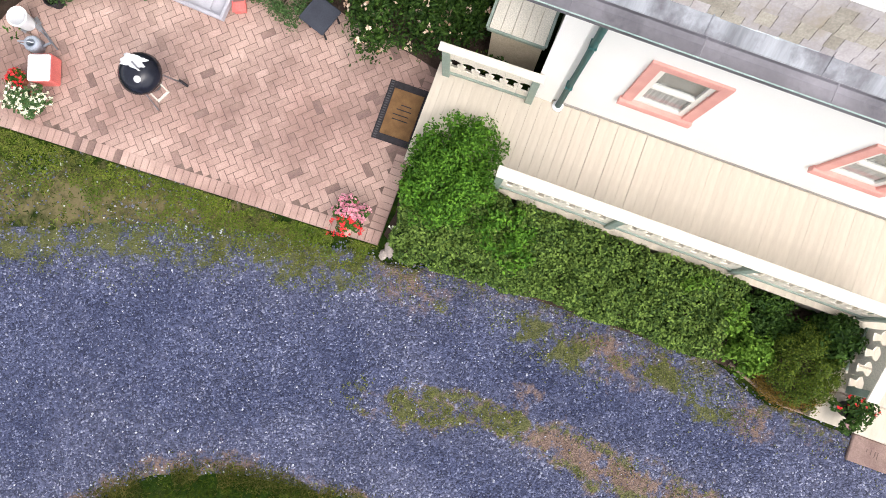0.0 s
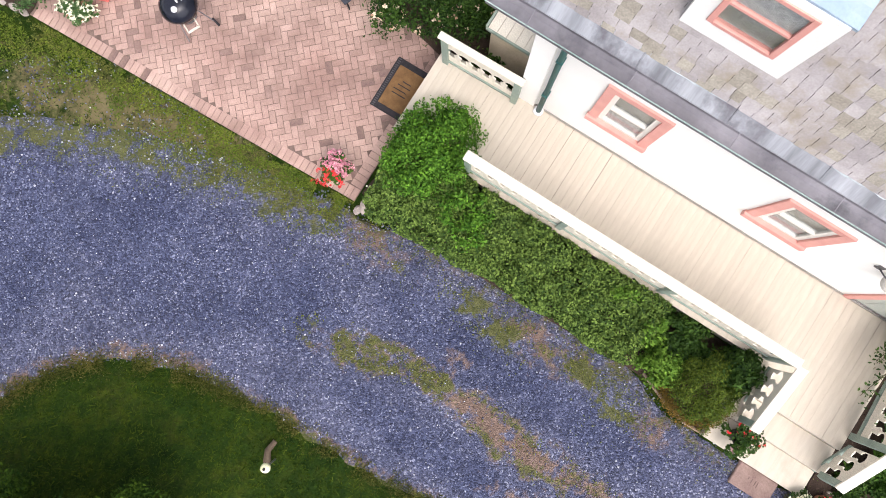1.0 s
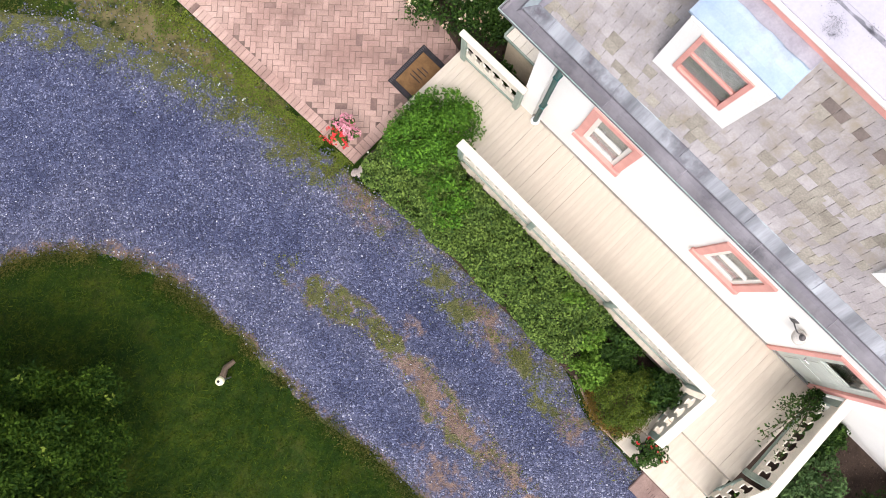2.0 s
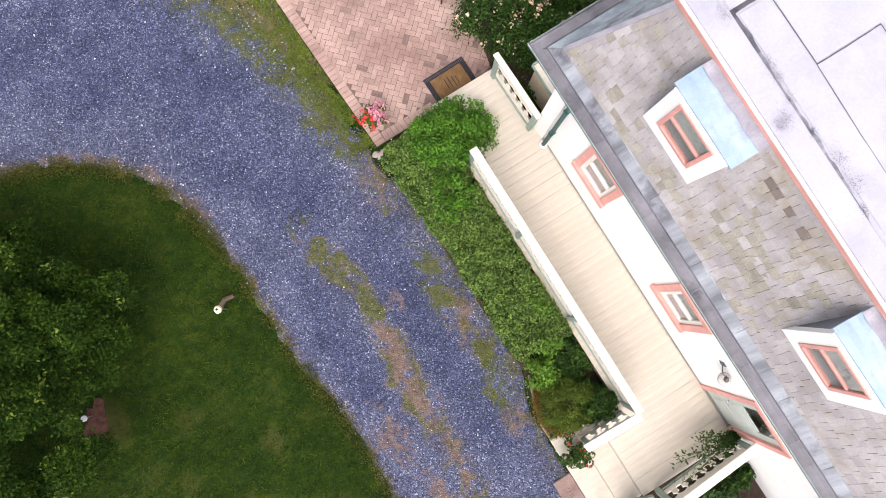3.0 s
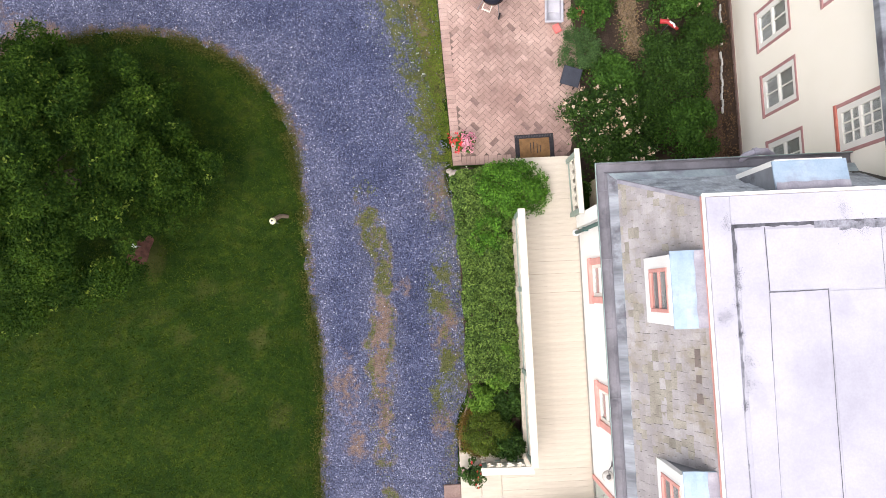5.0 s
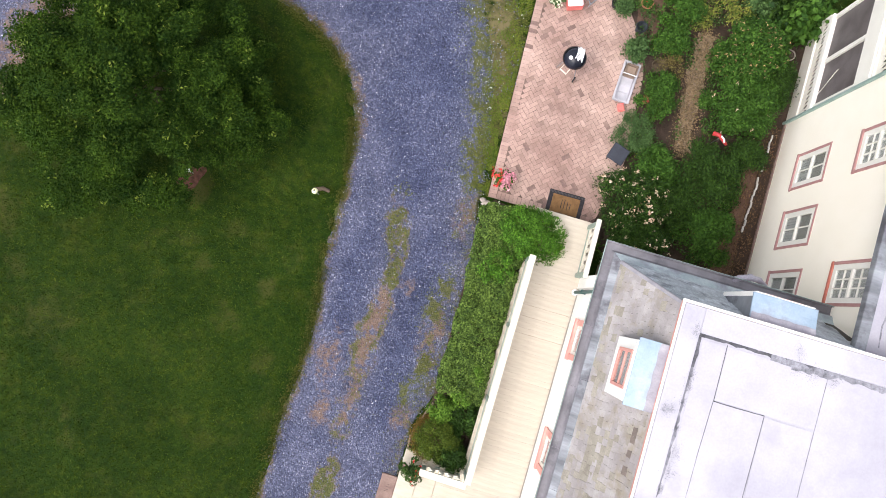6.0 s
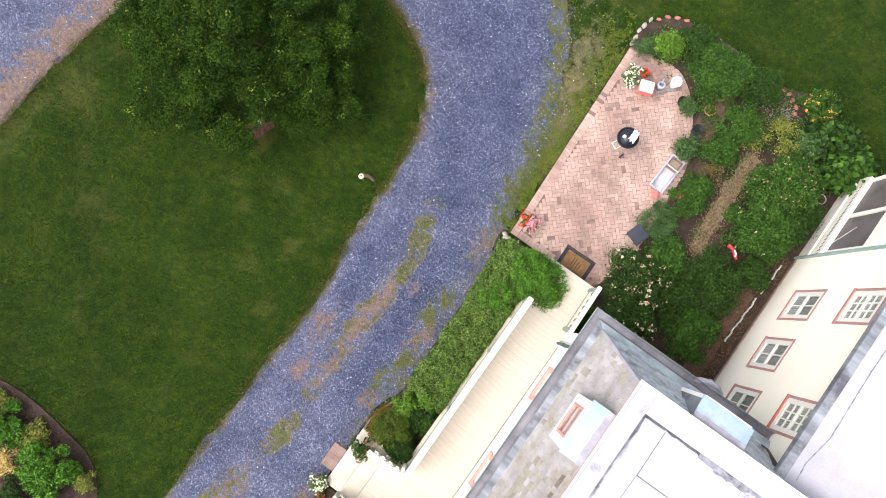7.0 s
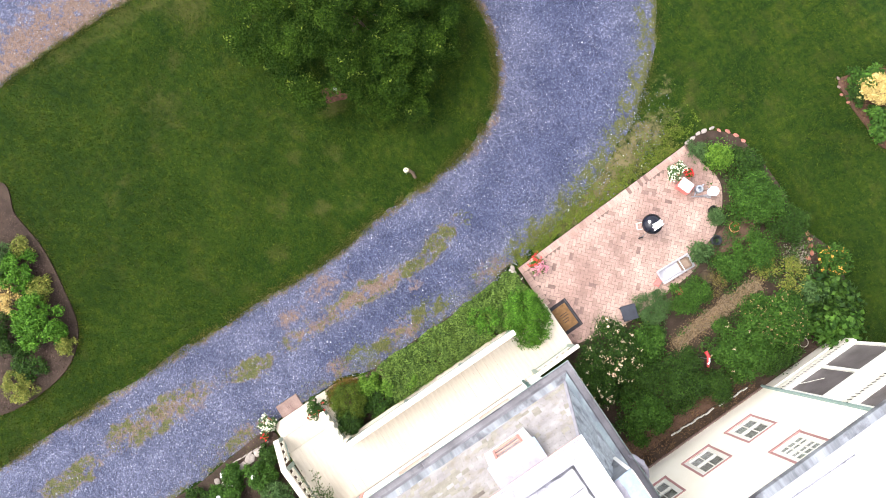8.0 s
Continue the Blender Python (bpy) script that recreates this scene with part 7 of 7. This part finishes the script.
keep &= rng.uniform(0, 1, len(gp)) > np.maximum(near_patch(gp[:, 0], gp[:, 1], DRY) * 0.55, near_patch(gp[:, 0], gp[:, 1], VERGE) * 0.8)
gp = gp[keep]
m = len(gp)
base = np.concatenate([gp, np.full((m, 1), -0.012)], 1)
lean = rng.normal(0, 0.045, (m, 2))
hh = rng.uniform(0.03, 0.075, m)
side = rng.normal(0, 1, (m, 2))
side /= np.linalg.norm(side, axis=1)[:, None]
w = rng.uniform(0.005, 0.012, m)[:, None]
left = base.copy()
left[:, :2] += side * w
right = base.copy()
right[:, :2] -= side * w
tip = base.copy()
tip[:, :2] += lean
tip[:, 2] += hh
v = np.stack([left, right, tip], 1).reshape(-1, 3)
f = np.arange(3 * m).reshape(-1, 3)
tagged(mesh_object("grass", v.tolist(), f.tolist(), LEAF["grass"]), "short mown grass of the lawn", "grass", kind="stuff")

# low cover between the garden's shrubs
BED = [(3.5, 0.9), (3.46, 2.10), (3.71, 3.34), (3.56, 4.47), (3.46, 5.80), (2.80, 7.04), (0.70, 7.76), (0.60, 8.27), (0.90, 8.68), (2.90, 9.09), (4.22, 8.94), (5.35, 9.20), (6.37, 8.99), (7.30, 8.37), (7.15, 6.11), (6.55, 4.67), (6.35, 0.8)]
cp = np.stack([rng.uniform(0.4, 7.4, 60000), rng.uniform(0.5, 9.2, 60000)], 1)
cp = cp[in_poly(cp[:, 0], cp[:, 1], BED)]
cp = cp[np.array([wobble(a, b, 1.6, 51) > -0.12 for a, b in cp])]
near_path = np.min(np.linalg.norm(cp[:, None, :] - spline(path_line, 0.3)[None], axis=2), axis=1)
cp = cp[near_path > rng.uniform(0.16, 0.36, len(cp))]
for lf, lo, hi, amount, size, txt in (("deep", 0.05, 0.25, 14000, 0.06, "low dark green plants covering the garden soil"), ("bright", 0.12, 0.50, 5000, 0.075, "small bright green plants among the garden shrubs"),
                                      ("grey", 0.10, 0.40, 4000, 0.07, "small grey-green herbs among the garden shrubs"), ("yellow", 0.15, 0.45, 900, 0.05, "sparse yellow-green sprigs among the garden shrubs")):
    k = rng.choice(len(cp), min(amount * 3, len(cp)), replace=False)
    c2 = cp[k]
    c2 = c2[np.array([wobble(a, b, 2.3, 60 + len(lf)) > -0.02 for a, b in c2])][:amount]
    c3 = np.concatenate([c2, rng.uniform(lo, hi, (len(c2), 1)) * rng.uniform(0.4, 1.0, (len(c2), 1))], 1)
    v, f = leaves(rng, c3, np.tile([0, 0, 1.0], (len(c2), 1)), size, 0.8, 0.42)
    tagged(mesh_object("ground_cover", v.tolist(), f.tolist(), LEAF[lf]), txt, "plants", kind="stuff")

# bark chips over the beds and the path
ISLE = [(-9.6, -9.7), (-8.4, -9.5), (-7.2, -9.35), (-5.9, -9.45), (-4.7, -9.7), (-3.95, -10.5), (-3.75, -11.8), (-4.0, -13.0), (-5.0, -14.5), (-9.0, -14.5)]
NORTH = [(1.34, 12.65), (1.90, 12.40), (2.80, 12.38), (3.82, 12.49), (4.53, 13.82), (3.00, 14.75), (1.90, 14.03)]
SOUTHB = [(0.75, -6.75), (3.3, -6.7), (3.3, -12), (0.9, -12), (0.85, -9.2), (0.75, -8.0)]


def strew(name, poly, amount, leaf, z, size, label, grow=0.05):
    poly = np.array(poly)
    lo, hi = poly.min(0), poly.max(0)
    c = np.stack([rng.uniform(lo[0], hi[0], amount), rng.uniform(lo[1], hi[1], amount)], 1)
    c = c[in_poly(c[:, 0], c[:, 1], poly)]
    c = c + rng.normal(0, grow, c.shape)
    c3 = np.concatenate([c, z + rng.uniform(0, 0.02, (len(c), 1))], 1)
    v, f = leaves(rng, c3, np.tile([0, 0, 1.0], (len(c), 1)), size, 0.35, 0.45)
    tagged(mesh_object(name, v.tolist(), f.tolist(), LEAF[leaf]), label, "bark chips", kind="stuff")


strew("bark_chips", ISLE, 14000, "chip", 0.045, 0.05, "purple-brown bark chips on the lawn bed")
strew("bark_chips", NORTH, 3500, "chipred", 0.035, 0.05, "reddish bark chips on the small lawn bed")
strew("bark_chips", SOUTHB, 4500, "chip", 0.035, 0.045, "brown bark chips on the southern bed")
strew("bark_chips", [(6.35, 0.8), (7.2, 0.8), (7.25, 5.2), (7.0, 5.2), (6.6, 4.4)], 3600, "chipred", 0.048, 0.05, "reddish bark chips along the wing", 0.12)
k = rng.integers(0, len(line_path), 5200)
c = line_path[k] + rng.normal(0, 0.15, (5200, 2))
c3 = np.concatenate([c, 0.058 + rng.uniform(0, 0.02, (5200, 1))], 1)
v, f = leaves(rng, c3, np.tile([0, 0, 1.0], (5200, 1)), 0.045, 0.35, 0.45)
tagged(mesh_object("bark_chips", v.tolist(), f.tolist(), LEAF["chiptan"]), "tan wood chips on the garden path", "bark chips", kind="stuff")

# ragged turf along the drive and the beds
turf = [np.repeat(inner_line[(inner_line[:, 1] > -15) & (inner_line[:, 1] < 6)], 62, 0)]
for poly in (ISLE, NORTH):
    turf.append(np.repeat(spline(poly, 0.05, True), 10, 0))
turf.append(np.repeat(outer_line[(outer_line[:, 1] > 6.5) & (outer_line[:, 0] > -9)], 30, 0))
turf = np.concatenate(turf)
turf = turf + rng.normal(0, 0.10, turf.shape)
turf = turf[np.array([wobble(a, b, 2.5, 71) > -0.25 for a, b in turf])]
c3 = np.concatenate([turf, rng.uniform(0.0, 0.045, (len(turf), 1))], 1)
v, f = leaves(rng, c3, np.tile([0, 0, 1.0], (len(turf), 1)), 0.055, 0.8, 0.22)
tagged(mesh_object("turf_edge", v.tolist(), f.tolist(), LEAF["turf"]), "ragged turf along the drive and beds", "grass", kind="stuff")

# verge of grass between the patio and the drive
yy = rng.uniform(1.6, 8.4, 15000)
xx = 0.67 - 0.27 * (yy - 1.5) / 5.9 - np.abs(rng.normal(0, 1, len(yy))) * np.interp(yy, (1.6, 3.0, 5.0, 8.4), (0.16, 0.25, 0.42, 0.75))
ok = np.array([wobble(a, b, 1.9, 81) + 0.6 * wobble(a, b, 6.0, 82) > 0.02 for a, b in zip(xx, yy)])
ok &= ~in_poly(xx, yy, PATIO)
c3 = np.stack([xx[ok], yy[ok], rng.uniform(0.0, 0.05, ok.sum())], 1)
v, f = leaves(rng, c3, np.tile([0, 0, 1.0], (len(c3), 1)), 0.05, 0.7, 0.26)
tagged(mesh_object("verge_grass", v.tolist(), f.tolist(), LEAF["verge"]), "rough green verge between patio and drive", "grass", kind="stuff")

# weeds in the drive and along its edges
wp = []
for a, b, h, w, s in WEEDS:
    k = int(1100 * s * (w * h * 4 + 0.25))
    wp.append(np.stack([rng.normal(a, w * 0.75, k), rng.normal(b, h * 0.75, k)], 1))
yy = rng.uniform(-12.8, 0.9, 48000)
xx = np.interp(-yy, -CROWN[:, 1], CROWN[:, 0]) + rng.normal(0, 0.32, len(yy))
cw = np.array([crown(a, b) for a, b in zip(xx, yy)])
ok = rng.uniform(0, 1, len(yy)) < (cw[:, 0] ** 2) * (1 - 0.75 * cw[:, 1]) * 0.95
wp.append(np.stack([xx[ok], yy[ok]], 1))
edge_pts = outer_line[(outer_line[:, 1] > 1.2) & (outer_line[:, 1] < 9)]
wp.append(np.repeat(edge_pts, 45, 0) + rng.normal(-0.22, 0.26, (len(edge_pts) * 45, 2)))
yy = rng.uniform(1.5, 7.8, 13000)
wp.append(np.stack([0.67 - 0.27 * (yy - 1.5) / 5.9 - np.abs(rng.normal(0, 0.36, 13000)), yy], 1))
hedge_pts = outer_line[(outer_line[:, 1] > -9) & (outer_line[:, 1] < 1.2) & (outer_line[:, 0] > 0)]
wp.append(np.repeat(hedge_pts, 26, 0) + rng.normal(-0.18, 0.26, (len(hedge_pts) * 26, 2)))
inner_pts = inner_line[(inner_line[:, 1] > -14) & (inner_line[:, 0] > -9)]
wp.append(np.repeat(inner_pts, 7, 0) + rng.normal(0.0, 0.08, (len(inner_pts) * 7, 2)))
wp = np.concatenate(wp)
wp = wp[np.array([wobble(a, b, 3.2, 31) + 1.1 * wobble(a, b, 11, 32) > 0.0 for a, b in wp])]
wp = wp[~in_poly(wp[:, 0], wp[:, 1], PATIO)]
m = len(wp)
c3 = np.concatenate([wp, rng.uniform(0.012, 0.05, (m, 1))], 1)
v, f = leaves(rng, c3, np.tile([0, 0, 1.0], (m, 1)), 0.038, 0.7, 0.35)
tagged(mesh_object("weeds", v.tolist(), f.tolist(), LEAF["weed"]), "low green weeds growing in the gravel", "weeds", kind="stuff")

# ---- single pieces: planks, bricks, slates ----
def box_mesh(name, sx, sy, sz, bevel, mat):
    bm = box(-sx / 2, sx / 2, -sy / 2, sy / 2, -sz / 2, sz / 2)
    if bevel:
        bmesh.ops.bevel(bm, geom=[e for e in bm.edges if all(v.co.z > 0 for v in e.verts)], offset=bevel, segments=1, affect="EDGES")
    me = bpy.data.meshes.new(name)
    bm.to_mesh(me)
    bm.free()
    me.materials.append(mat)
    return me


def piece(name, me, parent, m):
    ob = new(name, me)
    ob.parent = parent
    ob.matrix_local = m
    return ob


rng = np.random.default_rng(17)
plank = box_mesh("plank", WX - 0.03 - 1.90, 0.1345, 0.03, 0.0015, M["deck"])
wide = box_mesh("plank", WX - 0.03 - 1.40, 0.1345, 0.03, 0.0015, M["deck"])
y = 1.45
while y > -6.5:
    me, xc = (plank, (WX - 0.03 + 1.90) / 2) if y > -4.92 else (wide, (WX - 0.03 + 1.40) / 2)
    piece("plank", me, porch, pose(xc, y, DECK - 0.014 + rng.uniform(-0.0015, 0.0015), 0, 0, rng.uniform(-0.12, 0.12)))
    y -= 0.1350 + float(rng.choice([0.0, 0.0003, 0.0006, 0.001, 0.002, 0.0035])) * (1.3 if y > -1.6 else 0.3)

# patio bricks: herringbone at half a right angle to the edges, with a soldier course along two sides
BL, BW = 0.205, 0.1025
brick_meshes = [box_mesh("brick", BL - 0.007, BW - 0.007, 0.05, 0.004, m) for m in (M["brick"], M["brickdark"])]
inner_poly = [(0.86, 1.72), (3.5, 1.72), (3.82, 3.34), (3.71, 4.47), (3.61, 5.91), (2.85, 7.29), (2.00, 7.91), (0.62, 7.65)]
field = []
ca = math.radians(43)
for gx in range(-70, 70):
    for gy in range(-70, 70):
        k = (gx - gy) % 4
        if k == 0:
            lx, ly, rot = gx + 1.0, gy + 0.5, 0
        elif k == 3:
            lx, ly, rot = gx + 0.5, gy + 1.0, 90
        else:
            continue
        x, y = lx * BW, ly * BW
        field.append((2.0 + x * math.cos(ca) - y * math.sin(ca), 4.5 + x * math.sin(ca) + y * math.cos(ca), rot))
fa = np.array(field)
fa = fa[in_poly(fa[:, 0], fa[:, 1], inner_poly)]
fa = fa[np.argsort(fa[:, 1])]
near, rest = fa[:230], fa[230:]
for x, y, rot in near:
    piece("brick", brick_meshes[rng.random() < 0.045], patio, pose(x, y, -0.0165 + rng.uniform(-0.002, 0.002), rng.uniform(-0.5, 0.5), rng.uniform(-0.5, 0.5), 43 + rot))


def joined_pieces(name, poses, me, mat, parent):
    src = np.array([v.co for v in me.vertices])
    polys = [tuple(p.vertices) for p in me.polygons]
    verts, faces = [], []
    for m in poses:
        o = len(verts)
        mm = np.array(m)
        verts += (src @ mm[:3, :3].T + mm[:3, 3]).tolist()
        faces += [tuple(i + o for i in p) for p in polys]
    ob = mesh_object(name, verts, faces, mat, parent)
    ob["kind"] = "stuff"
    return ob


dark = rng.random(len(rest)) < 0.045
rest_pose = [pose(x, y, -0.0165 + rng.uniform(-0.002, 0.002), rng.uniform(-0.5, 0.5), rng.uniform(-0.5, 0.5), 43 + rot) for x, y, rot in rest]
joined_pieces("paving_bricks", [p for p, d in zip(rest_pose, dark) if not d], brick_meshes[0], M["brick_far"], patio)
joined_pieces("dark_paving_bricks", [p for p, d in zip(rest_pose, dark) if d], brick_meshes[0], M["brickdark"], patio)
# soldier courses: west edge and the edge by the porch
d = np.array([0.42 - 0.69, 7.57 - 1.50])
L = np.linalg.norm(d)
ang = math.degrees(math.atan2(d[1], d[0]))
for k in range(int(L / BW)):
    p = np.array([0.69, 1.50]) + d / L * (k + 0.5) * BW + np.array([d[1], -d[0]]) / L * 0.103
    piece("brick", brick_meshes[rng.random() < 0.06], patio, pose(p[0], p[1], -0.010 + rng.uniform(-0.002, 0.002), 0, rng.uniform(-0.6, 0.6), ang + 90 + rng.uniform(-0.8, 0.8)))
for k in range(23):
    piece("brick", brick_meshes[rng.random() < 0.10], patio, pose(0.95 + k * BW, 1.605, -0.010 + rng.uniform(-0.002, 0.002), 0, rng.uniform(-0.6, 0.6), 90 + rng.uniform(-0.8, 0.8)))

# slates: courses up the west slope, the ones nearest the hip single, the rest joined
slope = Vector((FX - AX, 0, TOP - AZ))
SLEN = slope.length
tilt = math.degrees(math.atan2(TOP - AZ, FX - AX))
COURSES = 15
EXP = SLEN / COURSES
slate_meshes = [box_mesh("slate", EXP * 1.5, w, 0.010, 0.0, m) for w in (0.11, 0.14, 0.17) for m in (M["slate"], M["slatebrown"])]
dark_slates = [box_mesh("slate", EXP * 1.5, w, 0.010, 0.0, M["slatedark"]) for w in (0.11, 0.14, 0.17)]
singles, others = [], []
DORMERS = [(-2.00, -0.99), (-5.08, -4.06)]
for c in range(COURSES):
    s0 = (c + 0.30) / COURSES
    hip = AY + (FY - AY) * (c + 0.7) / COURSES
    y = hip
    while y > -10.5:
        k = 0 if y > hip - 0.01 else int(rng.integers(0, 3))
        w = (0.11, 0.14, 0.17)[k]
        yc = y - w / 2
        y -= w + 0.005
        if any(a + 0.10 < yc < b - 0.10 for a, b in DORMERS) and c >= 6:
            continue
        p = Vector((AX, yc, AZ)) + slope * s0
        m = pose(p.x - 0.010, p.y, p.z + 0.006, 0, 0, 0) @ pose(0, 0, 0, 0, -tilt + 1.5 + rng.uniform(-0.4, 0.4), 0) @ pose(rng.uniform(-0.012, 0.012), 0, rng.uniform(0, 0.004), rng.uniform(-0.6, 0.6), 0, rng.uniform(-0.8, 0.8))
        old = c == 12 and min(abs(yc + 2.47), abs(yc + 2.77), abs(yc + 3.05)) < 0.08
        (singles if old or (yc > -4.0 and len(singles) < 297) else others).append((k, m, old))
for k, m, old in singles:
    brown = rng.random() < (0.55 if noise.noise(Vector((m.translation.y * 1.3, m.translation.z * 1.5, 2.0))) > 0.12 else 0.05)
    piece("slate", dark_slates[k] if old else slate_meshes[2 * k + brown], roof, m)
for k in range(3):
    joined_pieces("slates", [m for q, m, _ in others if q == k], slate_meshes[2 * k], M["slate_far"], roof)
north = []
for c in range(COURSES):
    s0 = (c + 0.30) / COURSES
    hip = AX + (FX - AX) * (c + 0.7) / COURSES
    x = hip + (0.05 if c % 2 else 0.0)
    while x < 7.0:
        w = 0.14
        xc = x + w / 2
        x += w + 0.005
        if 5.10 < xc < 6.04 and c >= 4:
            continue
        p = Vector((xc, AY, AZ)) + Vector((0, FY - AY, TOP - AZ)) * s0
        north.append(pose(p.x, p.y + 0.010, p.z + 0.006) @ pose(0, 0, 0, 0, 0, -90) @ pose(0, 0, 0, 0, -tilt + 1.5 + rng.uniform(-0.4, 0.4), 0))
joined_pieces("slates", north, slate_meshes[2], M["slateblue"], roof)
